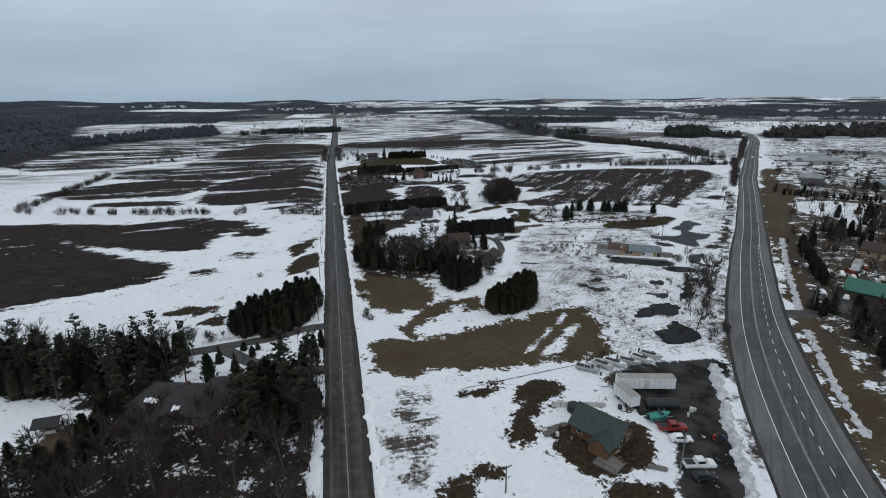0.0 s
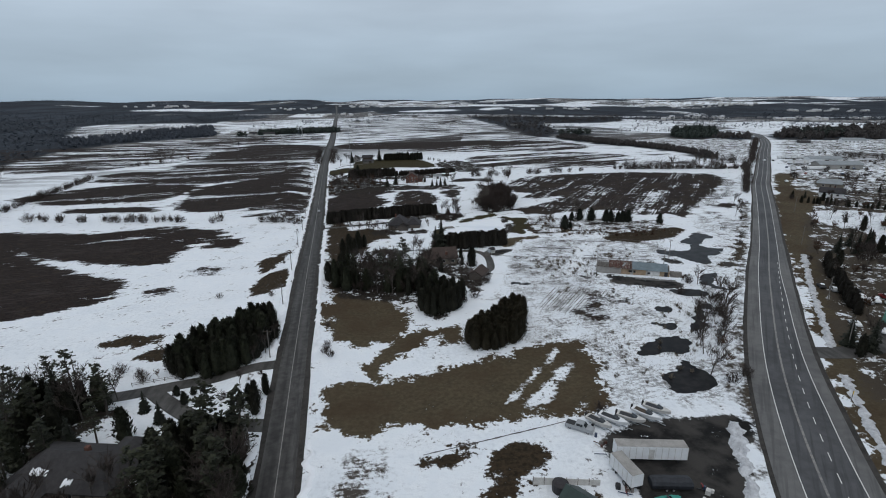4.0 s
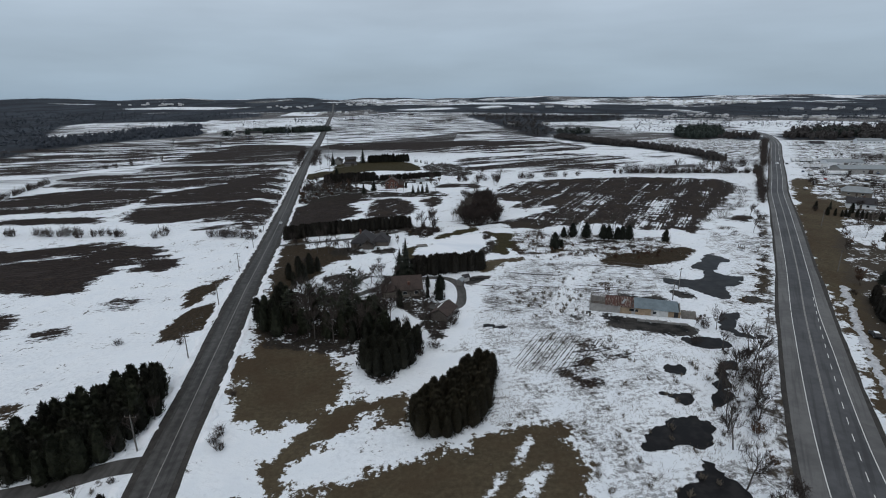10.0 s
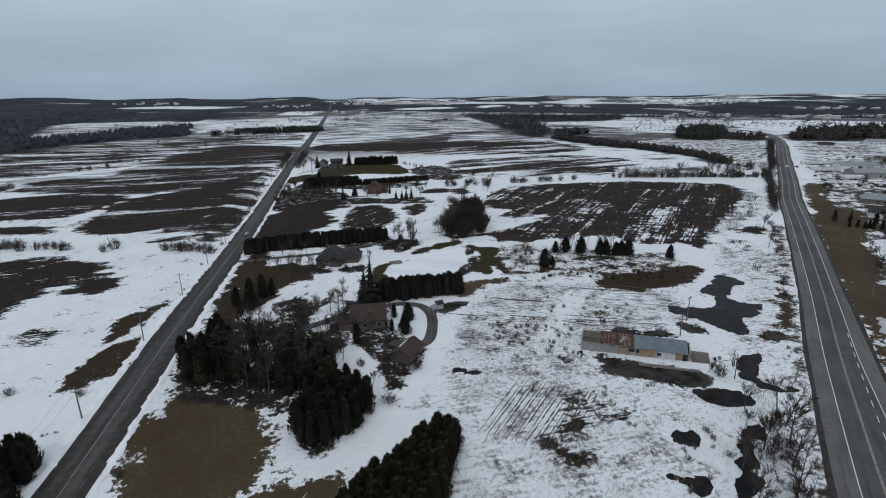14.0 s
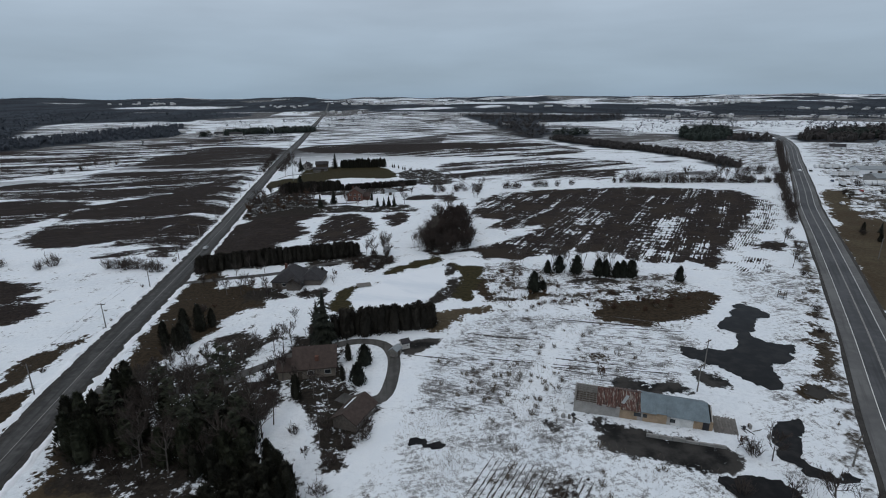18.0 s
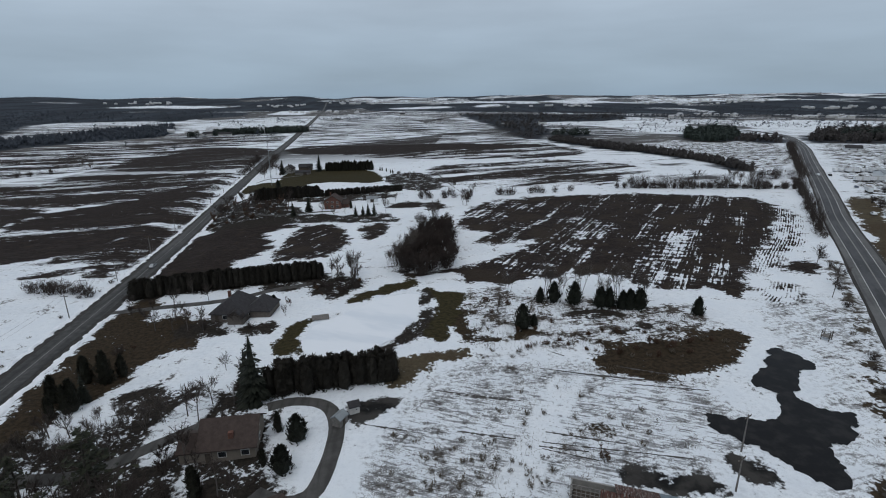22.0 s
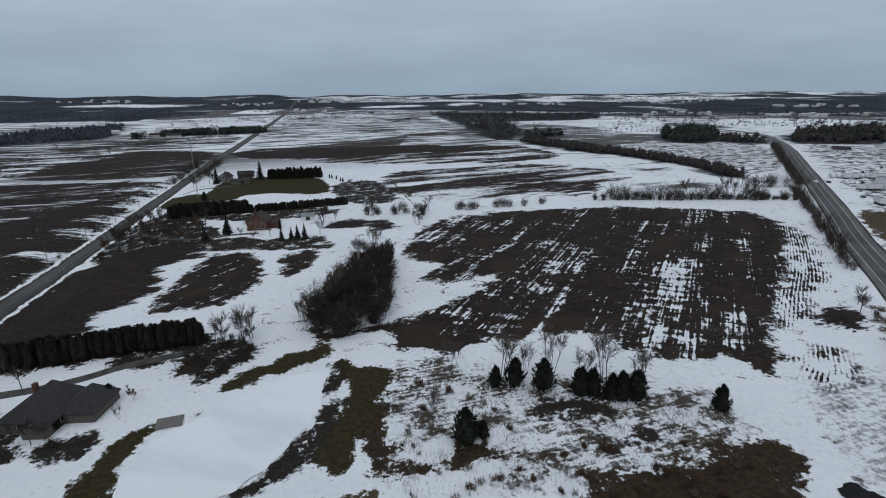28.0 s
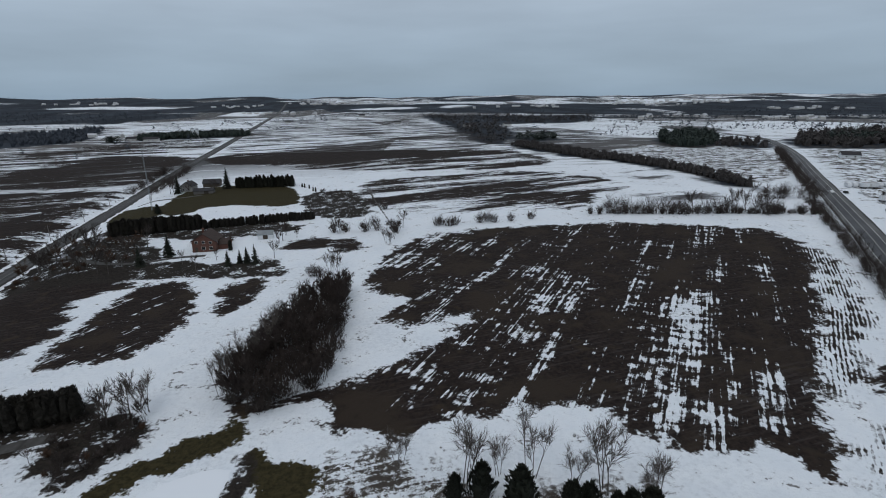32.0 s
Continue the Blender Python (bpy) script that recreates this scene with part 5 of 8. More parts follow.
# field hedge and roadside bushes west of the road
for x in (-265, -257, -233, -228, -221, -212, -209, -196, -192, -181, -176, -170, -165, -160, -155, -152, -145, -141, -135, -131, -128, -107, -103, -75, -72, -68, -65, -62, -58, -55, -52):
    plant("bush", x, 337 - (x + 53) * 0.19 + TREE_RNG.normal(0, 1.2), TREE_RNG.uniform(1.5, 2.2), group="field hedge")
for k in range(30):
    plant("bush", -270 - k * 0.9 + TREE_RNG.normal(0, 1.2), 390 + k * 5.6, TREE_RNG.uniform(1.5, 2.3), group="field hedge")
for x, y, k, s in ((-279, 697, "slim", 1.0), (-272, 709, "slim", 1.1), (-266, 714, "slim", 1.0), (-285, 690, "slim", 0.9), (-262, 706, "willow", 0.9), (-300, 654, "bush", 2.2), (-292, 661, "bush", 2.2), (-284, 680, "bush", 2.2), (-400, 580, "bare_big", 1.1)):
    plant(k, x, y, s, group="thicket amid the western fields")
for y in range(150, 640, 11):
    for off in (-8.5, -11.5):
        if TREE_RNG.random() < 0.42:
            x, yy = on_west_road(y + TREE_RNG.uniform(-4, 4), off + TREE_RNG.uniform(-2, 1))
            plant("weed_bush" if TREE_RNG.random() < 0.5 else "bush", x, yy, TREE_RNG.uniform(0.45, 0.8), group="roadside brush")
for x, y, s in ((-10, 163, 1.0), (-11, 160, 0.8), (-9, 158, 0.8), (-12.5, 178, 0.6), (-58, 214, 0.8)):
    plant("bush", x, y, s)
# trees in the wet ground by the highway
for x, y, k, s in ((89, 138, "bare_big", 0.72), (93, 148, "bare_big", 0.7), (95, 153, "bare", 0.75), (98, 158, "bare", 0.8), (101, 163, "bare_big", 0.62), (103, 169, "bare", 0.7), (106, 173, "bare", 0.6), (120, 197, "bare_big", 0.55), (110, 190, "bush", 1.0), (96, 142, "willow", 0.6), (100, 150, "willow", 0.6), (104, 157, "thicket", 0.6), (92, 133, "bush", 1.2), (96, 136, "bush", 1.2), (112, 181, "thicket", 0.55), (115, 186, "bare", 0.6), (55, 126, "bush", 1.0), (100, 228, "willow", 0.55), (118, 199, "bush", 1.2), (116, 201, "willow", 0.45)):
    plant(k, x, y, s, group="trees on wet ground by the highway")
for x, y, s in ((190, 262, 0.7), (199, 274, 0.9), (208, 292, 0.6), (216, 300, 1.1), (222, 306, 0.9), (182, 244, 0.7), (240, 338, 0.8)):
    if is_clear(np.array((x, y), float)):
        plant("slim" if s < 0.8 else "bare", x, y, s * 0.62)
scatter(["far_thicket", "bush", "thicket"], [(115.5, 181.3), (126.0, 184.7), (120.0, 170.0), (103.8, 148.3), (99.2, 151.0), (103.3, 163.1)], 18, 0.4, 0.8, "brush on wet ground", 2.2)
for y in np.arange(205, 330, 4.2):
    x = float(np.interp(y, EAST_ROAD[:, 1], EAST_ROAD[:, 0])) - 15 + TREE_RNG.normal(0, 1.2)
    if np.hypot(*(EAST_ROAD - (x, y)).T).min() > 10.5:
        plant("weed_bush" if TREE_RNG.random() < 0.7 else "bush", x, y, TREE_RNG.uniform(0.5, 0.9), group="weeds along the highway ditch")
for x, y, s in ((214, 318, 0.75), (222, 326, 0.6), (206, 300, 0.85), (198, 292, 0.7), (212, 306, 0.6)):
    if is_clear(np.array((x, y), float)):
        plant("bare", x, y, s, group="small trees beside the highway")
for x, y, k, s in ((27, 232, "bare", 0.7), (31, 229, "bare", 0.75), (35, 226, "bare", 0.7), (36, 214, "thicket", 0.6), (45, 214, "thicket", 0.6), (38, 230, "thicket", 0.5), (22, 238, "bare", 0.8), (19, 252, "bare", 0.8)):
    plant(k, x, y, s, group="trees round the brown house")
for i, (x, y) in enumerate(((8.2, 219.3), (10.4, 221.5), (15.3, 216.1), (17.6, 218.1), (21.3, 213.1), (13.5, 210.8), (17.9, 208.2), (13.3, 205.9), (17.5, 203.5), (23.0, 204.7), (26.6, 206.2), (29.6, 202.1), (21.4, 201.3), (25.4, 200.8))):
    plant("cedar" if i % 3 else "young_pine", x, y, 0.85 + 0.06 * (i % 5), group="evergreens beside the meadow")
scatter(["bush", "rust", "bush", "thicket"], [(29, 330), (36, 318), (47, 324), (50, 334), (36, 342)], 26, 0.5, 0.9, "low dark thicket beside the hedge", 1.6)
for x, y, s in ((62, 346, 1.35), (64, 352, 1.5), (66, 360, 1.4), (68, 368, 1.3), (60, 342, 1.0), (46, 338, 1.2), (43, 340, 1.0)):
    plant("slim", x, y, s, group="pale trees at the edge of the copse")
for x, y, s in ((107, 161, 0.75), (112, 168, 0.8), (116, 174, 0.75), (119, 179, 0.8), (104, 156, 0.7), (121, 184, 0.7), (110, 173, 0.65)):
    plant("bare_big", x, y, s, group="tall trees on wet ground")
# tree belt along the big field's northern edge and the highway
for x in np.arange(219, 318, 1.7):
    yy = 481 - (x - 221) * 0.263 + TREE_RNG.normal(0, 1.0)
    plant("bush" if TREE_RNG.random() < 0.6 else "far_thicket", x, yy, TREE_RNG.uniform(1.3, 1.9) if TREE_RNG.random() < 0.6 else TREE_RNG.uniform(0.8, 1.1), group="belt along the field edge")
for x, y, k, s in ((258, 470, "bare_big", 1.05), (285, 466, "slim", 1.5), (280, 467, "slim", 1.6), (290, 464, "slim", 1.4), (275, 468, "bare", 1.0), (300, 470, "bare", 0.9), (322, 496, "far_thicket", 1.6), (330, 494, "far_thicket", 1.6), (338, 490, "far_thicket", 1.5), (326, 492, "far_thicket", 1.6), (314, 500, "bare", 1.0)):
    plant(k, x, y, s, group="belt along the field edge")
for y in np.arange(352, 480, 2.8):
    x = 234 + (y - 317) * 0.69 - 12 + TREE_RNG.normal(0, 1.2)
    plant("far_thicket" if TREE_RNG.random() < 0.7 else "bush", x, y, TREE_RNG.uniform(0.75, 1.15), group="brush along the highway")
for y in np.arange(486, 700, 6):
    plant("far_thicket", 234 + (y - 317) * 0.728 - 14, y, TREE_RNG.uniform(1.0, 1.5), group="brush along the highway")
for x, y in ((126, 480), (129, 482), (132, 479), (135, 480), (148, 481), (153, 482), (156, 480), (164, 480), (175, 482), (209, 483), (212, 482)):
    plant("bush", x, y, TREE_RNG.uniform(1.5, 2.1), group="bushes along the field track")
for x, y, k, s in ((76, 481, "bush", 2.2), (80, 483, "bush", 1.8), (90, 479, "bush", 2.0), (95, 488, "bush", 1.8), (102, 454, "thicket", 0.9), (106, 473, "bush", 2.2), (103, 476, "thicket", 1.0), (80, 427, "bare", 1.0), (72, 419, "bush", 1.8), (75, 417, "bush", 1.6), (102, 525, "bush", 1.9), (51, 468, "thicket", 0.9), (52, 481, "thicket", 1.0), (20, 470, "bush", 1.4), (12, 474, "bush", 1.4), (-6, 456, "willow", 0.7), (28, 478, "bush", 1.5)):
    plant(k, x, y, s, group="bushes along the field track")
# farm trees
for x, y, k, s in ((-46, 619, "spruce", 1.45), (-15, 631, "spruce", 1.7), (-34, 551, "young_spruce", 1.5), (-9, 636, "cedar", 0.9), (-1, 447, "spruce", 0.95), (6, 459, "spruce", 1.1), (36, 439, "spruce", 0.72), (40, 442, "spruce", 0.62), (43, 441, "spruce", 0.74), (46.5, 440, "spruce", 0.85), (-46, 612, "bare_big", 0.9), (-36, 610, "bare", 1.0), (-52, 620, "bare_big", 0.9), (-22, 622, "bare", 1.0), (-57, 600, "bare", 0.9), (16, 446, "bare", 0.6), (29, 448, "bare", 0.55), (-10, 440, "bare", 0.7), (-25, 448, "bare", 0.75), (53, 445, "bare", 0.85), (24, 437, "bare", 0.6), (-7, 445, "slim", 0.7), (-17, 470, "bare", 0.8), (-22, 467, "bare", 0.7), (-29, 470, "bare", 0.8), (-36, 476, "willow", 0.8), (-12, 462, "bare", 0.7), (78, 477, "thicket", 1.1), (82, 480, "bush", 1.3), (90, 476, "thicket", 0.8), (104, 462, "thicket", 1.1), (106, 470, "thicket", 1.1), (100, 455, "slim", 0.9), (97, 478, "bush", 1.3), (109, 480, "bare", 0.9), (31, 462, "cedar", 0.6), (52, 472, "bare", 1.0), (58, 476, "thicket", 0.8), (-51, 474, "willow", 0.8), (-45, 462, "bare", 0.7), (-40, 455, "bare", 0.6)):
    plant(k, x, y, s, group="farm trees")
scatter(["willow", "bare", "rust"], [(-58, 494), (-50, 436), (-38, 434), (-6, 446), (-8, 480), (-30, 498)], 46, 0.8, 1.1, "orchard by the brick house", 3.2)
for x, y, k, s in ((3, 298, "bare", 0.6), (-2, 299, "bare", 0.7), (8, 297, "thicket", 0.5), (-7, 300, "bare", 0.65), (14, 300, "bare", 0.5), (20, 306, "cedar", 0.45), (-14, 318, "bare", 0.7), (-20, 316, "thicket", 0.6), (-4, 322, "bare", 0.6)):
    plant(k, x, y, s, group="trees round the grey house")
hedge_row("cedar", (-8, 630), (34, 624), 1.9, 0.9, 1.1, "cedar row behind the farm")
hedge_row("cedar", (-6, 634), (33, 628), 2.1, 0.9, 1.15, "cedar row behind the farm")
for x, y in ((52, 599), (54, 596), (58, 591), (60, 594), (65, 584), (69, 588), (72, 587), (48, 610), (42, 618), (44, 616)):
    plant("bush" if x > 55 else "cedar", x, y, 0.9 if x > 55 else 0.4)
for y in range(640, 760, 7):
    plant("far_thicket", *on_west_road(y, -10 + TREE_RNG.normal(0, 2)), TREE_RNG.uniform(0.8, 1.4), group="brush by the road")
    plant("far_thicket", *on_west_road(y, 10 + TREE_RNG.normal(0, 2)), TREE_RNG.uniform(0.8, 1.4), group="brush by the road")
# gardens east of the highway
for x, y, k, s in ((197, 222, "spruce", 0.9), (203, 219, "spruce", 1.0), (210, 222, "spruce", 1.1), (216, 218, "spruce", 0.95), (134, 147, "spruce", 0.95), (137, 143, "spruce", 1.0), (132, 141, "cedar", 0.8), (141, 147, "bare", 0.9), (175, 211, "thicket", 0.6), (192, 228, "willow", 0.8), (188, 222, "willow", 0.8), (221, 262, "willow", 0.8), (228, 272, "willow", 0.8), (214, 256, "thicket", 0.7), (236, 282, "thicket", 0.6), (242, 268, "spruce", 0.55), (250, 262, "bare", 0.7), (262, 264, "willow", 0.9), (270, 260, "willow", 0.9), (262, 331, "cedar", 0.6), (269, 329, "spruce", 0.55), (259, 327, "bush", 1.2), (280, 322, "thicket", 1.0), (292, 316, "thicket", 1.0), (272, 318, "cedar", 0.7), (282, 312, "bare", 0.9), (302, 330, "bare", 1.0), (320, 322, "spruce", 1.1), (300, 300, "bare_big", 0.9), (180, 196, "willow", 0.7), (170, 192, "bare", 0.8), (190, 205, "thicket", 0.9), (205, 206, "bare", 0.9), (220, 206, "willow", 1.0), (232, 206, "bare_big", 0.8)):
    plant(k, x, y, s, group="garden trees by the highway")
hedge_row("hedge", (181, 210), (153, 165), 1.9, 0.8, 1.0, "clipped hedge beside the highway")
scatter(["bare", "far_thicket", "willow", "cedar", "bare_big", "spruce"], [(170, 160), (240, 195), (300, 250), (380, 330), (450, 330), (400, 180), (240, 120)], 62, 0.7, 1.1, "yards east of the highway", 5)
scatter(["bush", "far_thicket"], [(285, 350), (330, 430), (400, 520), (470, 560), (500, 500), (420, 400), (340, 340)], 40, 0.8, 1.3, "yards east of the highway", 5)
scatter(["willow", "bush", "far_thicket", "cedar", "spruce", "bare"], [(118, 112), (150, 158), (190, 212), (225, 262), (262, 318), (300, 322), (290, 250), (230, 180), (170, 130)], 58, 0.6, 0.95, "gardens along the highway", 3.6)
scatter(["spruce", "cedar", "spruce", "bare"], [(118, 100), (122, 114), (131, 132), (146, 140), (150, 130), (134, 106)], 26, 0.7, 1.0, "dark trees beside the highway shop", 2.4)
scatter(["willow", "bare", "spruce", "cedar", "bare_big", "thicket"], [(172, 196), (196, 222), (226, 232), (250, 236), (244, 196), (205, 172)], 52, 0.7, 1.05, "dense trees east of the highway", 3.0)
scatter(["cedar", "willow", "thicket"], [(236, 226), (250, 262), (268, 262), (262, 232)], 20, 0.7, 1.1, "dark clump by the snowy lawn", 2.4)
hedge_row("cedar", (256, 318), (292, 282), 2.2, 0.42, 0.6, "low evergreen hedge by the houses", 0.7)
scatter(["bare", "far_thicket", "cedar", "willow", "spruce"], [(285, 305), (300, 345), (345, 352), (420, 345), (430, 290), (330, 262)], 54, 0.6, 1.05, "trees among the roadside houses", 4.0)
scatter(["bare", "thicket", "young_pine"], [(105, 90), (125, 112), (190, 150), (220, 120), (150, 40)], 26, 0.75, 1.1, "yards east of the highway", 4)


def stalks(outline, count, low, high, material, label, seed):
    """Dry stalks that stand singly through the snow in loose drifts."""
    rng = np.random.default_rng(seed)
    o = rounded(outline, 1)
    lo, hi = o.min(0), o.max(0)
    hearts = rng.uniform(lo, hi, (max(6, count // 90), 2))
    p = hearts[rng.integers(0, len(hearts), count)] + rng.normal(0, 1, (count, 2)) * rng.uniform(0.6, 4.5, (count, 1))
    p = p[depth_inside(p[:, 0], p[:, 1], o) > 0]
    for kind, pool in AREAS:
        if kind == "water":
            p = p[depth_inside(p[:, 0], p[:, 1], np.array(pool, float)) < 0.3]
    n = len(p)
    base = np.column_stack([p, land(p[:, 0], p[:, 1])])
    tip = base + np.column_stack([rng.normal(0, 0.28, (n, 2)), rng.uniform(low, high, n)])
    a = rng.uniform(0, 6.28, n)
    r = 0.034
    ring = [base + np.column_stack([r * np.cos(a + t), r * np.sin(a + t), np.full(n, -0.1)]) for t in (0, 2.09, 4.19)]
    verts = np.stack([*ring, tip], 1).reshape(-1, 3)
    k = np.arange(n) * 4
    faces = np.concatenate([np.stack([k, k + 1, k + 3], 1), np.stack([k + 1, k + 2, k + 3], 1), np.stack([k + 2, k, k + 3], 1)])
    me = mesh_from("dry_stalks", verts.tolist(), faces.tolist())
    me.materials.append(material)
    return tagged(new("dry_stalks", me), label, "weeds", kind="stuff")


stalks([(42, 189), (53, 223), (64, 251), (79, 268), (113, 264), (136, 250), (125, 226), (93, 226), (84, 212), (100, 200), (122, 190), (104, 150), (90, 129), (60, 131), (62, 155), (41, 165)], 17000, 0.35, 1.0, twig_tan, "pale dry weed stalks standing in the nursery snow", 3)
stalks([(80, 270), (140, 268), (152, 276), (142, 292), (108, 304), (84, 318), (80, 296)], 5500, 0.5, 1.4, twig_brown, "brown dry marsh stalks standing in the snow", 4)
stalks([(-5, 118), (12, 120), (44, 122), (54, 126), (28, 124), (6, 121), (8, 96), (2, 84)], 1800, 0.3, 0.8, twig_tan, "pale dry grass stalks by the cabin", 5)
stalks([(88, 132), (100, 134), (124, 188), (126, 200), (104, 176)], 2600, 0.8, 2.0, twig_brown, "brown reeds and stalks by the meltwater", 6)


# ---- distant woods ----
def wood(name, outline, count, low, high, material, label, blades=22):
    """A far stand of trees, each a loose tuft of twigs or needles on a stem."""
    o = np.array(outline, float)
    rng = np.random.default_rng(len(name) + count)
    lo, hi = o.min(0), o.max(0)
    pts = rng.uniform(lo, hi, (count * 6, 2))
    pts = pts[depth_inside(pts[:, 0], pts[:, 1], o) > 0]
    for clearing in CLEARINGS:
        pts = pts[depth_inside(pts[:, 0], pts[:, 1], np.array(clearing, float)) < 0]
    pts = pts[:count]
    tufts(name, pts, rng, low, high, material, label, blades)


def tufts(name, pts, rng, low, high, material, label, blades):
    """Loose tufts of twigs or needles, one for each far tree, in one mesh."""
    n = len(pts)
    z = land(pts[:, 0], pts[:, 1])
    h = rng.uniform(low, high, n) * np.interp(pts[:, 1], [900, 1600, 2600, 4000], [1.0, 0.8, 0.5, 0.55])
    k = rng.uniform(0.05, 1.0, (n, blades))
    a = rng.uniform(0, 2 * np.pi, (n, blades))
    rad = 0.46 * h[:, None] * np.sqrt(np.clip(1 - (1.75 * k - 0.8) ** 2, 0.02, 1)) * rng.uniform(0.3, 1.0, (n, blades))
    c = np.stack([pts[:, :1] + rad * np.cos(a), pts[:, 1:] + rad * np.sin(a), z[:, None] + k * h[:, None]], -1)
    s = ((0.15 if blades < 20 else 0.115 if blades < 40 else 0.085) * h)[:, None, None, None] * rng.normal(0, 1, (n, blades, 3, 3)) * np.array([1.25, 1.25, 0.75])
    verts = (c[:, :, None, :] + s).reshape(-1, 3)
    verts[:, 2] = np.maximum(verts[:, 2], np.repeat(z, blades * 3) - 0.3)
    m = n * blades
    if blades >= 40:
        t = np.arange(6) * np.pi / 3
        low_ring = np.stack([0.26 * np.cos(t), 0.26 * np.sin(t), np.full(6, 0.12)], 1)
        high_ring = np.stack([0.30 * np.cos(t + 0.5), 0.30 * np.sin(t + 0.5), np.full(6, 0.55)], 1)
        body = np.vstack([low_ring, high_ring, [[0, 0, 0.96]]])
        tris = np.array([q for i in range(6) for q in ((i, (i + 1) % 6, 6 + i), ((i + 1) % 6, 6 + (i + 1) % 6, 6 + i), (6 + i, 6 + (i + 1) % 6, 12))])
        shape = body[None] * rng.uniform(0.8, 1.15, (n, 13, 1)) * h[:, None, None] + np.column_stack([pts, z])[:, None, :]
        verts = np.vstack([verts, shape[:, tris.ravel(), :].reshape(-1, 3)])
        m += n * len(tris)
    me = bpy.data.meshes.new(name)
    me.vertices.add(len(verts))
    me.vertices.foreach_set("co", verts.ravel())
    me.loops.add(m * 3)
    me.loops.foreach_set("vertex_index", np.arange(m * 3))
    me.polygons.add(m)
    me.polygons.foreach_set("loop_start", np.arange(0, m * 3, 3))
    me.update(calc_edges=True)
    me.materials.append(material)
    return tagged(new(name, me), label, "woodland", kind="stuff")


# distant bare trees: blue-grey tint puts the distance haze into the base colour
hazy_bare = needle_material("haze_tinted_bare_wood", (0.043, 0.050, 0.062), (0.055, 0.063, 0.077), 0.0)
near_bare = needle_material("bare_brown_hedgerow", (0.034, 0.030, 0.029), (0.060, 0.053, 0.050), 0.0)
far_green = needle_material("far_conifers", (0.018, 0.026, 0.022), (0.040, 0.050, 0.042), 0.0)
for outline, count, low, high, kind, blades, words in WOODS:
    wood("woodland" if kind == "bare" else "conifer_woodland", outline, count, low, high, (near_bare if min(p[1] for p in outline) < 860 and min(p[0] for p in outline) > 200 else hazy_bare) if kind == "bare" else far_green, words or ("distant leafless grey-brown woodland, tinted haze-blue farther off" if kind == "bare" else "distant dark conifer woodland"), blades)

# hedgerows, tree rows and lone trees between the distant fields
row_rng = np.random.default_rng(19)
row_pts, lone_pts = [], []
for _ in range(120):
    x, y = row_rng.uniform(-900, 1500), row_rng.uniform(950, 2350)
    if -180 < x < 300 and y < 1900 or abs(x - west_x(y)) < 40 or (x < -330 and y > 1000):
        continue
    a, ln = row_rng.normal(0.1, 0.35), row_rng.uniform(60, 260)
    k = np.linspace(0, 1, int(ln / 7))[:, None]
    p = np.array([x, y]) + k * ln * np.array([math.cos(a), math.sin(a)])
    row_pts.append(p[row_rng.random(len(p)) < 0.8] + row_rng.normal(0, 2.0, 2))
for _ in range(240):
    x, y = row_rng.uniform(-700, 1500), row_rng.uniform(880, 2300)
    if not (-160 < x < 280 and y < 1800 or abs(x - west_x(y)) < 25):
        lone_pts.append((x, y))
tufts("hedgerow", np.vstack(row_pts), row_rng, 4, 9, hazy_bare, "far leafless hedgerows between snowy fields", 14)
tufts("scattered_trees", np.array(lone_pts), row_rng, 5, 11, hazy_bare, "scattered far trees on snowy fields", 16)
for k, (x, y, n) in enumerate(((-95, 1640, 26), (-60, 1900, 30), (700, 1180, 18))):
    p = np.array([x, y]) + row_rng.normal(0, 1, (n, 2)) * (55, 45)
    tufts("tree_clump", p[np.abs(p[:, 0] - np.array([west_x(v) for v in p[:, 1]])) > 14], row_rng, 7, 12, hazy_bare, "clump of bare trees round a far farmstead", 20)

# ---- buildings, vehicles and other things ----
class Shape:
    """Collects boxes, tubes and slabs for one mesh."""

    def __init__(self):
        self.v, self.f = [], []

    def add(self, verts, faces):
        k = len(self.v)
        self.v += [tuple(v) for v in verts]
        self.f += [tuple(i + k for i in f) for f in faces]
        return self

    def box(self, x0, y0, z0, x1, y1, z1, inset=0.0):
        """A box; inset narrows its top."""
        i = inset
        v = [(x0, y0, z0), (x1, y0, z0), (x1, y1, z0), (x0, y1, z0), (x0 + i, y0 + i, z1), (x1 - i, y0 + i, z1), (x1 - i, y1 - i, z1), (x0 + i, y1 - i, z1)]
        return self.add(v, [(3, 2, 1, 0), (4, 5, 6, 7), (0, 1, 5, 4), (1, 2, 6, 5), (2, 3, 7, 6), (3, 0, 4, 7)])

    def loft(self, rings):
        n = len(rings[0])
        v = [p for ring in rings for p in ring]
        f = [(r * n + i, r * n + (i + 1) % n, (r + 1) * n + (i + 1) % n, (r + 1) * n + i) for r in range(len(rings) - 1) for i in range(n)]
        f += [tuple(range(n))[::-1], tuple((len(rings) - 1) * n + i for i in range(n))]
        return self.add(v, f)

    def tube(self, a, b, r, r2=None, n=8):
        a, b = Vector(a), Vector(b)
        d = (b - a).normalized()
        u = d.orthogonal().normalized()
        w = d.cross(u)
        ring = lambda c, q: [c + q * (math.cos(6.2832 * i / n) * u + math.sin(6.2832 * i / n) * w) for i in range(n)]  # noqa: E731
        return self.loft([ring(a, r), ring(b, r if r2 is None else r2)])

    def put(self, name, material, parent, label="", smooth=False):
        return part(name, self.v, self.f, material, parent, label, smooth)


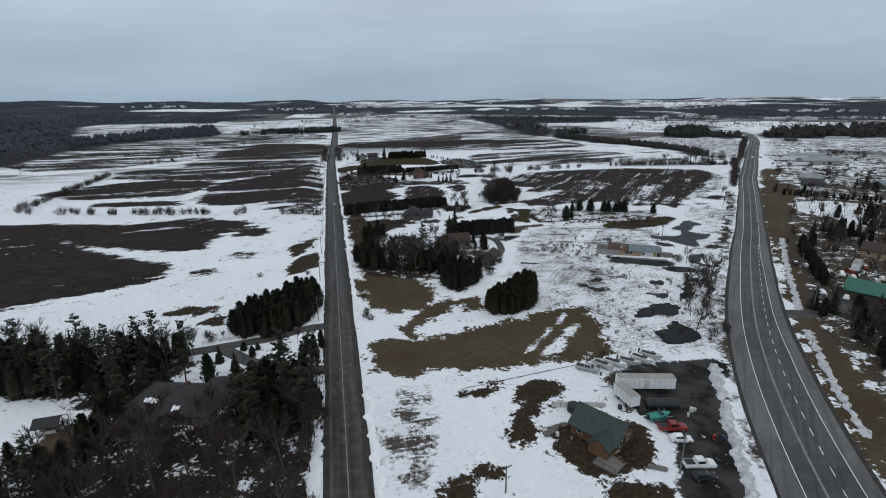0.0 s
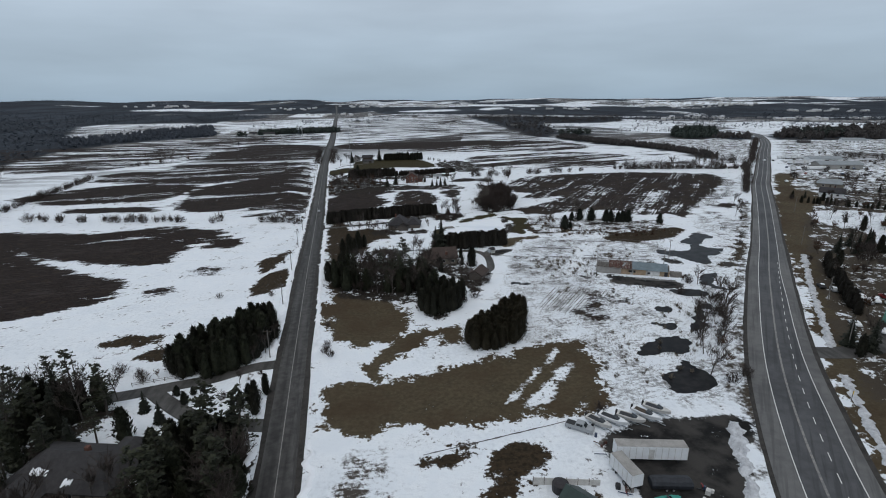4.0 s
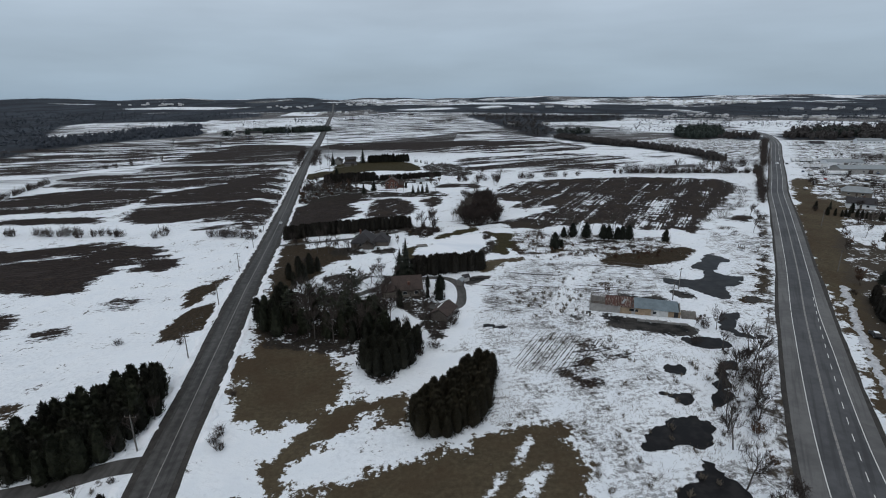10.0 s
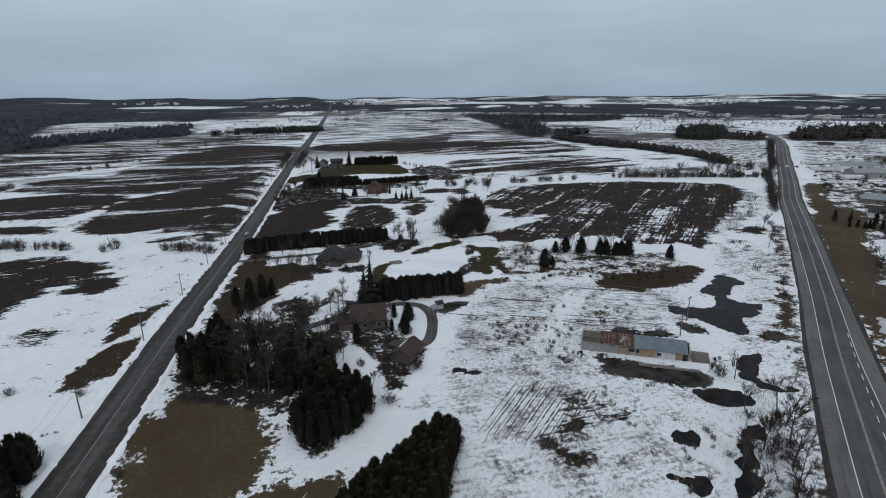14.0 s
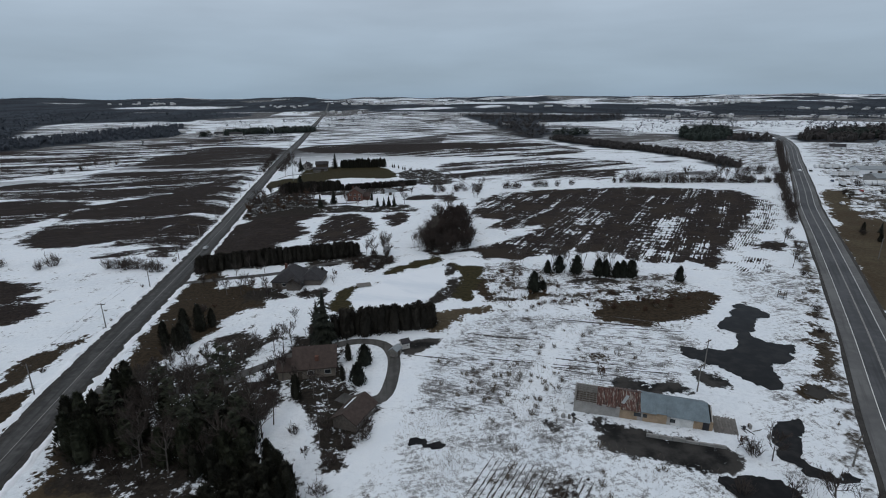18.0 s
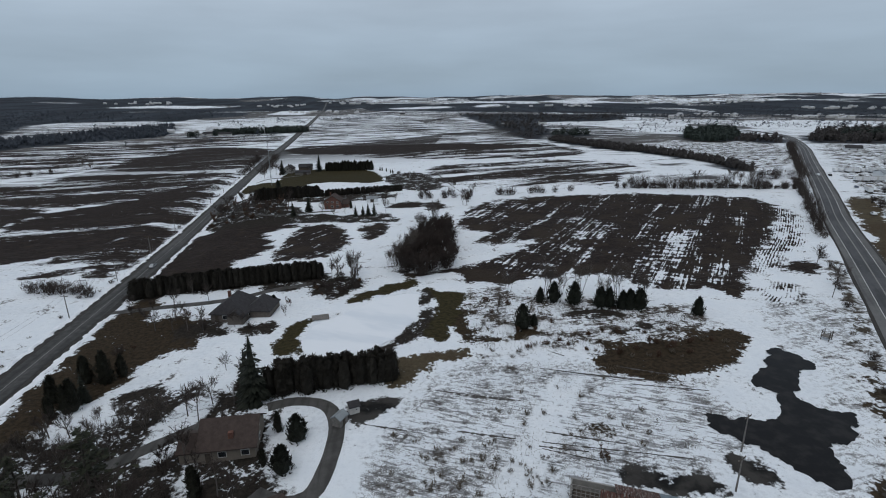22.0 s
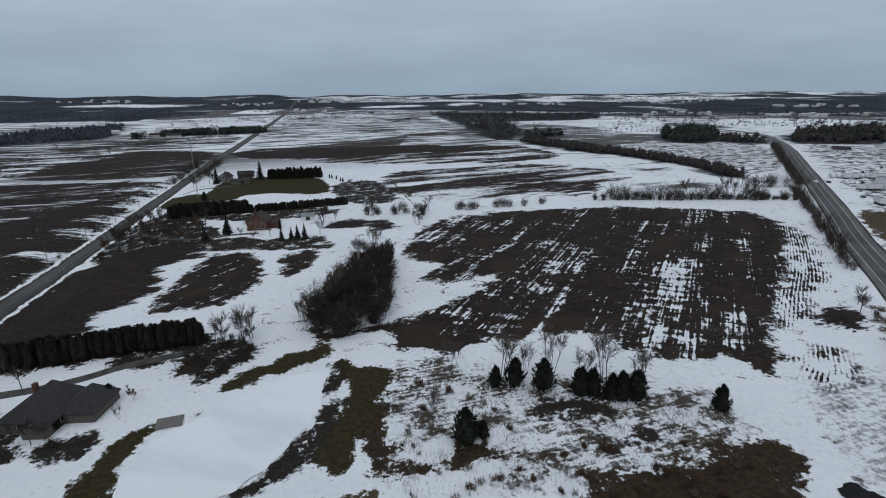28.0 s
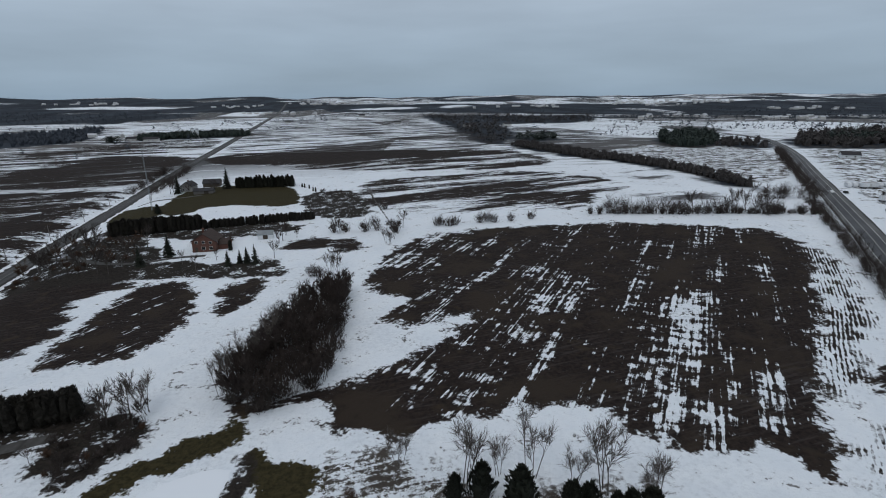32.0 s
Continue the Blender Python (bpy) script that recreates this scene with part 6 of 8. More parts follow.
def slab_roof(w, d, eave, rise, over=0.5, thick=0.22, hip=0.0):
    """A roof whose ridge runs along x over a plan w by d; hip shortens the ridge at both ends."""
    x, y, h = w / 2 + over, d / 2 + over, w / 2 + over - hip
    low = eave - over * rise / (d / 2)
    top = eave + rise
    outer = [(-x, -y, low), (x, -y, low), (x, y, low), (-x, y, low), (-h, 0, top), (h, 0, top)]
    inner = [(a, b, c - thick) for a, b, c in outer]
    f = [(0, 1, 5, 4), (2, 3, 4, 5)]
    f += [(1, 2, 5), (3, 0, 4)] if hip else []
    faces = f + [tuple(i + 6 for i in reversed(q)) for q in f]
    rim = [(0, 1), (1, 2), (2, 3), (3, 0)] if hip else [(0, 1), (1, 5), (5, 2), (2, 3), (3, 4), (4, 0)]
    faces += [(b, a, a + 6, b + 6) for a, b in rim]
    s = Shape()
    return s.add(outer + inner, faces)


def gable_walls(w, d, h, rise, t=0.25, ends=True):
    """Four walls; with ends, those at the ridge's ends rise to it."""
    s = Shape()
    x, y = w / 2, d / 2
    s.box(-x, -y, -0.8, x, -y + t, h).box(-x, y - t, -0.8, x, y, h)
    for a in (-x, x - t):
        if ends:
            ring = lambda q: [(q, -y + t, -0.8), (q, y - t, -0.8), (q, y - t, h), (q, 0, h + rise * (1 - t / y) - 0.18), (q, -y + t, h)]  # noqa: E731
            s.loft([ring(a), ring(a + t)])
        else:
            s.box(a, -y + t, -0.8, a + t, y - t, h)
    return s


def window(parent, x, y, z, w, h, facing, frame_m, pane_m, name="window"):
    """A framed window on a wall that faces -y, +y, -x or +x."""
    out = {"-y": (0, -1), "+y": (0, 1), "-x": (-1, 0), "+x": (1, 0)}[facing]
    ob = Shape()

    def slab(s, a0, a1, z0, z1, n0, n1):
        if out[0] == 0:
            ys = sorted((y + out[1] * n0, y + out[1] * n1))
            s.box(x + a0, ys[0], z0, x + a1, ys[1], z1)
        else:
            xs = sorted((x + out[0] * n0, x + out[0] * n1))
            s.box(xs[0], y + a0, z0, xs[1], y + a1, z1)

    b = 0.09
    slab(ob, -w / 2, w / 2, z, z + b, 0.0, 0.07)
    slab(ob, -w / 2, w / 2, z + h - b, z + h, 0.0, 0.07)
    slab(ob, -w / 2, -w / 2 + b, z + b, z + h - b, 0.0, 0.07)
    slab(ob, w / 2 - b, w / 2, z + b, z + h - b, 0.0, 0.07)
    fr = ob.put(name, frame_m, parent)
    pane = Shape()
    slab(pane, -w / 2 + b, w / 2 - b, z + b, z + h - b, 0.01, 0.03)
    pane.put("pane", pane_m, fr)
    return fr


def mats():
    m = {}
    m["shingle_brown"] = plain("brown_roof_shingles", (0.050, 0.036, 0.031), 0.9, vary=0.3, size=1.2)
    m["shingle_grey"] = plain("grey_roof_shingles", (0.036, 0.034, 0.036), 0.9, vary=0.3, size=1.2)
    m["shingle_dark"] = plain("dark_roof_shingles", (0.036, 0.034, 0.035), 0.9, vary=0.3, size=1.2)
    m["metal_green"] = plain("green_metal_roof", (0.030, 0.115, 0.088), 0.5, vary=0.15, size=0.6)
    m["metal_darkgreen"] = plain("dark_green_metal_roof", (0.028, 0.044, 0.040), 0.55, vary=0.2, size=0.8)
    m["metal_blue"] = plain("weathered_blue_grey_metal_roof", (0.13, 0.165, 0.185), 0.55, vary=0.25, size=0.5)
    m["metal_grey"] = plain("grey_metal_roof", (0.21, 0.23, 0.24), 0.5, vary=0.15, size=0.4)
    m["log"] = plain("orange_brown_logs", (0.12, 0.064, 0.034), 0.7, vary=0.3, size=1.0)
    m["beige"] = plain("beige_siding", (0.15, 0.13, 0.108), 0.8, vary=0.12, size=0.7)
    m["stone"] = plain("grey_brown_stone_wall", (0.10, 0.086, 0.075), 0.9, vary=0.35, size=2.5)
    m["brick"] = plain("red_brick", (0.105, 0.050, 0.037), 0.9, vary=0.3, size=3.0)
    m["white"] = plain("white_painted_metal", (0.66, 0.67, 0.68), 0.5, vary=0.08, size=0.8)
    m["dirty_white"] = plain("stained_white_paint", (0.47, 0.46, 0.44), 0.7, vary=0.2, size=0.8)
    m["block"] = plain("pale_concrete_block_wall", (0.27, 0.26, 0.245), 0.9, vary=0.22, size=0.7)
    m["tan"] = plain("tan_board_wall", (0.27, 0.20, 0.135), 0.85, vary=0.25, size=0.8)
    m["wood_grey"] = plain("weathered_grey_wood", (0.15, 0.14, 0.13), 0.9, vary=0.3, size=2.0)
    m["wood_dark"] = plain("dark_weathered_wood", (0.060, 0.048, 0.038), 0.9, vary=0.35, size=2.0)
    m["glass"] = plain("dark_window_glass", (0.016, 0.019, 0.022), 0.08, spec=0.6, vary=0.1)
    m["tyre"] = plain("black_rubber", (0.016, 0.016, 0.016), 0.8, vary=0.2, size=3)
    m["white_block"] = plain("whitewashed_block_wall", (0.50, 0.50, 0.49), 0.9, vary=0.2, size=0.9)
    n = Nodes("streaked_rusty_roof_metal")
    f = n.noise(n.local((3.2, 0.25, 0.25)), 1.0, 5, 0.7)
    c = n.mix(n.step(f, 0.38, 0.52), (0.028, 0.019, 0.016), (0.078, 0.036, 0.028))
    c = n.mix(n.step(n.noise(n.local((4.5, 0.5, 0.5)), 1.3, 4), 0.54, 0.62), c, (0.22, 0.20, 0.18))
    m["metal_rust"] = n.done(c, 0.8)
    m["rim"] = plain("wheel_metal", (0.35, 0.35, 0.36), 0.4, 0.6, vary=0.1)
    m["snow"] = plain("settled_snow", (0.76, 0.78, 0.81), 0.8, spec=0.15, vary=0.06, size=0.5)
    m["old_snow"] = plain("dirty_ploughed_snow", (0.44, 0.45, 0.47), 0.85, spec=0.15, vary=0.35, size=0.8)
    m["black"] = plain("black_paint", (0.020, 0.020, 0.022), 0.5, vary=0.3, size=1.5)
    m["red"] = plain("red_car_paint", (0.20, 0.022, 0.022), 0.35, spec=0.5, vary=0.1)
    m["blue"] = plain("dark_blue_car_paint", (0.028, 0.045, 0.085), 0.35, spec=0.5, vary=0.1)
    m["silver"] = plain("silver_car_paint", (0.30, 0.31, 0.32), 0.35, 0.3, spec=0.5, vary=0.08)
    m["teal"] = plain("teal_tarpaulin", (0.035, 0.21, 0.17), 0.7, vary=0.25, size=1.5)
    m["concrete"] = plain("grey_concrete", (0.24, 0.235, 0.225), 0.9, vary=0.2, size=1.0)
    m["lamp_red"] = plain("red_lamp_glass", (0.25, 0.015, 0.015), 0.3, vary=0.05)
    m["lamp_clear"] = plain("clear_lamp_glass", (0.55, 0.55, 0.52), 0.2, vary=0.05)
    return m


M = mats()


def house(name, x, y, turn, w, d, h, rise, wall_m, roof_m, label, hip=0.0, windows=(), chimney=None, door=None, over=0.5, trim=None, sink=0.0):
    """A house whose ridge runs along its own x."""
    root = thing(name, pose(x, y, height(x, y) - 0.1 - sink, 0, 0, turn), label, "house" if "house" in name or name == "bungalow" else name.replace("_", " "))
    gable_walls(w, d, h, rise, ends=not hip).put("wall", wall_m, root)
    roof = slab_roof(w, d, h + 0.2, rise, over, hip=hip).put("roof", roof_m, root)
    if chimney:
        cx, cy, ch = chimney
        Shape().box(cx - 0.45, cy - 0.4, h, cx + 0.45, cy + 0.4, h + rise + ch).put("chimney", M["brick"], roof)
    for face, at, z, ww, hh in windows:
        px, py = (at, -d / 2) if face == "-y" else (at, d / 2) if face == "+y" else (-w / 2, at) if face == "-x" else (w / 2, at)
        window(root, px, py, z, ww, hh, face, trim or M["dirty_white"], M["glass"])
    if door:
        face, at, ww, hh = door
        px, py = (at, -d / 2) if face == "-y" else (w / 2, at) if face == "+x" else (-w / 2, at)
        ob = Shape()
        ob.box(px - ww / 2, py - 0.08, 0.1, px + ww / 2, py, 0.1 + hh) if face == "-y" else ob.box(min(px, px + (0.08 if face == "+x" else -0.08)), py - ww / 2, 0.1, max(px, px + (0.08 if face == "+x" else -0.08)), py + ww / 2, 0.1 + hh)
        dr = ob.put("door", M["wood_dark"], root)
        knob = Shape()
        knob.tube((px + (ww / 2 - 0.15 if face == "-y" else 0.1), py - 0.12, 1.1), (px + (ww / 2 - 0.15 if face == "-y" else 0.1), py - 0.05, 1.1), 0.04, n=6)
        knob.put("door_handle", M["rim"], dr)
    return root


def wing(root, x, y, turn, w, d, h, rise, wall_m, roof_m, hip=0.0, over=0.4):
    """A lower wing or porch of a house: its walls and roof under the same root."""
    m = pose(x, y, 0, 0, 0, turn)
    for s, nm, mat in ((gable_walls(w, d, h, rise, ends=not hip), "wing_wall", wall_m), (slab_roof(w, d, h + 0.2, rise, over, hip=hip), "wing_roof", roof_m)):
        s.v = [tuple(m @ Vector(v)) for v in s.v]
        s.put(nm, mat, root)


def roof_snow(root, w, d, h, rise, side, x0, x1, k0, k1):
    """A left-over sheet of snow on one roof slope, between fractions k of the slope."""
    s = Shape()
    pts = []
    n = 7
    rng = np.random.default_rng(int(w * 10 + x0 * 3))
    for i in range(n + 1):
        x = x0 + (x1 - x0) * i / n
        for k in (k0 + rng.uniform(-0.05, 0.05), k1 + rng.uniform(-0.05, 0.05)):
            pts.append((x, side * d / 2 * (1 - k), h + 0.2 + rise * k + 0.03))
    v = pts + [(a, b, c + 0.12) for a, b, c in pts]
    o = len(pts)
    f = []
    for i in range(n):
        a, b, c, e = 2 * i, 2 * i + 1, 2 * i + 3, 2 * i + 2
        f += [(a, b, c, e), (a + o, e + o, c + o, b + o), (a, e, e + o, a + o), (b, b + o, c + o, c)]
    f += [(0, o, o + 1, 1), (2 * n, 2 * n + 1, o + 2 * n + 1, o + 2 * n)]
    s.add(v, f).put("snow_patch", M["snow"], root, "patch of snow left on the roof")


# bungalow in the western wood
b = house("bungalow", -53, 119, -9, 21, 13, 2.8, 3.4, M["beige"], M["shingle_dark"], "wide bungalow with a dark shingled hip roof among trees", 6.0,
          [("-y", -7, 0.9, 1.8, 1.3), ("-y", -3, 0.9, 1.8, 1.3), ("-y", 3, 0.9, 1.8, 1.3), ("+x", -2, 0.9, 1.5, 1.2), ("-x", 1, 0.9, 1.5, 1.2)], (2, 1, 0.6), ("-y", 6, 1.0, 2.0))
wing(b, -5, -8, 90, 9, 8, 2.8, 2.6, M["beige"], M["shingle_dark"], 3.0)
wing(b, 8, 5, 90, 8, 9, 2.8, 2.4, M["beige"], M["shingle_dark"], 3.0)
roof_snow(b, 21, 13, 2.8, 3.4, -1, -6, -2.5, 0.32, 0.5)
roof_snow(b, 21, 13, 2.8, 3.4, -1, 1.5, 3.2, 0.1, 0.25)
g = thing("garden_shelter", pose(-80, 114, height(-80, 114), 0, 0, 12), "small open garden shelter with a dark roof in the snow", "shelter")
slab_roof(4.6, 4.0, 2.4, 1.1, 0.4).put("roof", M["shingle_dark"], g)
for px in (-2.0, 2.0):
    for py in (-1.7, 1.7):
        Shape().box(px - 0.08, py - 0.08, -0.3, px + 0.08, py + 0.08, 2.3).put("post", M["wood_grey"], g)
Shape().box(-2.1, -1.8, -0.2, 2.1, 1.8, 0.18).put("floor_deck", M["wood_grey"], g)
Shape().box(-2.0, -1.75, 0.2, 2.0, -1.68, 0.9).put("railing", M["dirty_white"], g)

# log cabin by the yard
c = house("log_house", 42.4, 95.4, -51, 10.2, 7.6, 2.6, 2.9, M["log"], M["metal_darkgreen"], "log cabin house with a dark green roof on muddy ground", 0,
          [("-y", -3, 0.9, 1.2, 1.1), ("-y", 0.5, 0.9, 1.2, 1.1), ("+x", -1.6, 0.8, 1.0, 1.4), ("+x", 1.6, 0.8, 1.0, 1.4), ("+x", 0, 3.1, 1.0, 1.0)], None, ("+x", 0.0, 1.0, 2.0), 0.6)
wing(c, 2.8, -4.4, 90, 4.4, 4.2, 2.4, 1.6, M["log"], M["metal_darkgreen"])
dk = thing("wooden_deck", pose(40.6, 86.8, height(40.4, 86.6), 0, 0, -51), "weathered wooden deck in front of the cabin", "deck")
for i in range(9):
    Shape().box(-2.4, -2.2 + i * 0.5, -0.3, 2.4, -1.75 + i * 0.5, 0.35).put("plank", M["wood_grey"], dk)
for px in (-2.3, 0, 2.3):
    Shape().box(px - 0.05, -2.3, 0.35, px + 0.05, -2.2, 1.3).put("post", M["wood_dark"], dk)
Shape().box(-2.4, -2.32, 1.2, 2.4, -2.22, 1.3).put("handrail", M["wood_dark"], dk)

# brown-roofed house with its garage
h3 = house("brown_house", 29.5, 243.0, 5, 10.0, 9.6, 3.2, 3.3, M["beige"], M["shingle_brown"], "house with a steep brown shingled roof and beige walls", 0,
           [("-y", -1.0, 1.0, 1.6, 1.3), ("-y", 3.2, 1.0, 1.6, 1.3), ("-x", 2.6, 1.0, 1.5, 1.3), ("+x", 0.0, 1.0, 1.5, 1.3), ("+x", 0.0, 3.7, 1.1, 1.1)], (0.6, -3.3, -1.1), ("-y", -3.6, 1.0, 2.0), 0.6)
wing(h3, -6.9, -0.9, 0, 4.2, 6.6, 2.4, 1.7, M["beige"], M["shingle_brown"])
gr = house("garage", 41.5, 220, 63, 8.2, 5.6, 2.3, 1.7, M["stone"], M["shingle_brown"], "low garage with a brown roof, partly under snow", 0,
           [("-y", -3, 1.0, 1.0, 0.8), ("-y", 3, 1.0, 1.0, 0.8)], None, ("+x", 0.0, 2.8, 2.1))
roof_snow(gr, 8.2, 5.6, 2.3, 1.7, 1, -1.5, 2.6, 0.35, 0.6)
house("garden_shed", 50, 247, 60, 2.6, 2.2, 2.0, 0.7, M["wood_grey"], M["metal_grey"], "small grey garden shed beside the drive", 0, (), None, ("-y", 0, 0.8, 1.7), 0.2)
house("play_house", 52.5, 251, 20, 2.2, 2.0, 1.9, 0.8, M["dirty_white"], M["shingle_grey"], "small white play house beside the drive", 0, (("-y", 0.4, 0.9, 0.5, 0.5),), None, None, 0.2)

# grey house by the pond
h4 = house("grey_house", 9.5, 309, 84, 12, 11, 3.0, 4.0, M["stone"], M["shingle_grey"], "large house with a steep grey shingled roof and stone walls", 3.2,
           [("-x", -3, 1.0, 1.6, 1.3), ("-x", 1, 1.0, 1.6, 1.3), ("-y", -3, 1.0, 1.6, 1.3), ("-y", 2, 1.0, 1.6, 1.3)], (1, 2, 0.7), ("-x", 3.6, 1.0, 2.0))
wing(h4, 1.5, -8.0, 0, 9, 8, 2.8, 2.8, M["stone"], M["shingle_grey"], 2.4)
wing(h4, -5.5, -3.0, 0, 5, 5, 2.8, 1.8, M["stone"], M["shingle_grey"])

# red brick house
h5 = house("brick_house", 20, 467, 88, 10, 10, 5.0, 3.4, M["brick"], M["shingle_brown"], "two-storey red brick house with a front gable", 0,
           [("-x", -3.0, 1.0, 1.6, 1.5), ("-x", 0.2, 1.0, 1.6, 1.5), ("-x", -3.0, 3.6, 1.3, 1.3), ("-x", 0, 3.8, 1.3, 1.3), ("-x", 3.0, 3.8, 1.3, 1.3), ("-y", -2, 3.6, 1.3, 1.3), ("-y", 3, 1.0, 1.3, 1.3)], (2, 2, 0.9), ("-x", 3.2, 1.1, 2.1), 0.5, M["dirty_white"])
wing(h5, 1.0, -6.8, 90, 5, 6, 2.8, 1.8, M["brick"], M["shingle_brown"])
house("white_shed", 43, 479, 4, 7, 4.5, 2.4, 1.4, M["white"], M["metal_grey"], "white shed with a grey roof in the snow", 0, (), None, ("-y", 0, 2.2, 2.0), 0.3)

# farmhouse and outbuildings
house("farm_house", -42, 630, 84, 10, 8, 4.2, 2.8, M["block"], M["shingle_grey"], "pale farmhouse with a grey roof beside spruces", 0, [("-x", -2, 1.0, 1.2, 1.4), ("-x", 2, 1.0, 1.2, 1.4), ("-x", 0, 3.4, 1.2, 1.2), ("-y", 0, 1.0, 1.2, 1.4)], (2, 1, 0.8))
house("machine_shed", -27, 616, 4, 13, 7, 2.4, 1.3, M["wood_grey"], M["shingle_grey"], "low grey machine shed at the farm", 0, (), None, ("-y", 2, 3.0, 2.3))
house("farm_barn", -30, 646, 4, 12, 9, 3.2, 2.4, M["wood_dark"], M["shingle_grey"], "grey farm barn with a metal roof", 0, (), None, ("-y", 0, 3.0, 2.6))
for x, y, hh in ((-213, 1168, 15), (-206, 1170, 14)):
    s = thing("silo", pose(x, y, height(x, y)), "tall white concrete silo with a domed cap", "silo", "farm silos")
    Shape().tube((0, 0, -1), (0, 0, hh), 2.9, n=16).put("shaft", M["white"], s)
    Shape().loft([[(r * math.cos(6.2832 * i / 16), r * math.sin(6.2832 * i / 16), z) for i in range(16)] for r, z in ((2.95, hh), (2.6, hh + 0.9), (1.6, hh + 1.7), (0.3, hh + 2.1))]).put("cap", M["metal_grey"], s)
for x, y, w, t in ((-262, 1120, 22, 10), (-300, 1140, 16, 0), (-120, 1590, 14, 20), (60, 1890, 18, 0), (150, 1420, 12, 8), (280, 1250, 14, 0), (360, 1240, 16, 12)):
    house("far_house", x, y, t, w, 9, 4.0, 3.0, M["dirty_white"], M["shingle_grey"], "distant pale farm building with a grey roof", 0, [("-y", -3, 1.2, 1.4, 1.4), ("-y", 3, 1.2, 1.4, 1.4)])


def far_village(seed, x, y, count, wide, deep):
    """Far houses with gabled roofs, too many and too small to tell apart."""
    rng = np.random.default_rng(seed)
    s, roofs = Shape(), []
    for _ in range(count):
        px, py = x + rng.normal(0, wide), y + rng.normal(0, deep)
        if abs(px - west_x(py)) < 14 or np.hypot(*(EAST_ROAD - (px, py)).T).min() < 16:
            continue
        w, d, h, t, z = rng.uniform(5, 9), rng.uniform(4, 6), rng.uniform(3, 6), rng.uniform(-0.3, 0.3), height(px, py)
        turned = lambda a, b: (px + a * math.cos(t) - b * math.sin(t), py + a * math.sin(t) + b * math.cos(t))  # noqa: E731
        plan = [turned(a, b) for a, b in ((-w, -d), (w, -d), (w, d), (-w, d))]
        ridge = [turned(-w, 0), turned(w, 0)]
        s.add([(*q, z - 1) for q in plan] + [(*q, z + h) for q in plan] + [(*q, z + h + 2.6) for q in ridge], [(0, 1, 5, 4), (1, 2, 6, 5), (2, 3, 7, 6), (3, 0, 4, 7), (5, 6, 9), (7, 4, 8), (4, 5, 9, 8), (6, 7, 8, 9)])
        roofs += [len(s.f) - 2, len(s.f) - 1]
    me = mesh_from("far_village", s.v, s.f)
    me.materials.append(M["dirty_white"])
    me.materials.append(M["snowy_roof"])
    for i in roofs:
        me.polygons[i].material_index = 1
    return tagged(new("far_village", me), "far pale houses with snowy roofs among trees", "houses", kind="stuff")


M["snowy_roof"] = plain("thinly_snowed_roof", (0.42, 0.43, 0.45), 0.85, vary=0.5, size=0.12)
for seed, x, y, n, wide, deep in ((1, 120, 3250, 60, 170, 90), (2, -190, 3020, 22, 90, 60), (3, -235, 2230, 14, 60, 40), (4, 1500, 2850, 40, 150, 120), (5, 1720, 2620, 26, 120, 90), (6, 1660, 1900, 18, 90, 60), (7, 920, 1500, 14, 90, 50), (8, 1130, 1360, 16, 80, 40), (9, -1250, 3050, 18, 150, 60), (10, -560, 2950, 16, 110, 60), (11, 760, 2500, 16, 120, 60), (12, -330, 1230, 8, 40, 25)):
    far_village(seed, x, y, n, wide, deep)


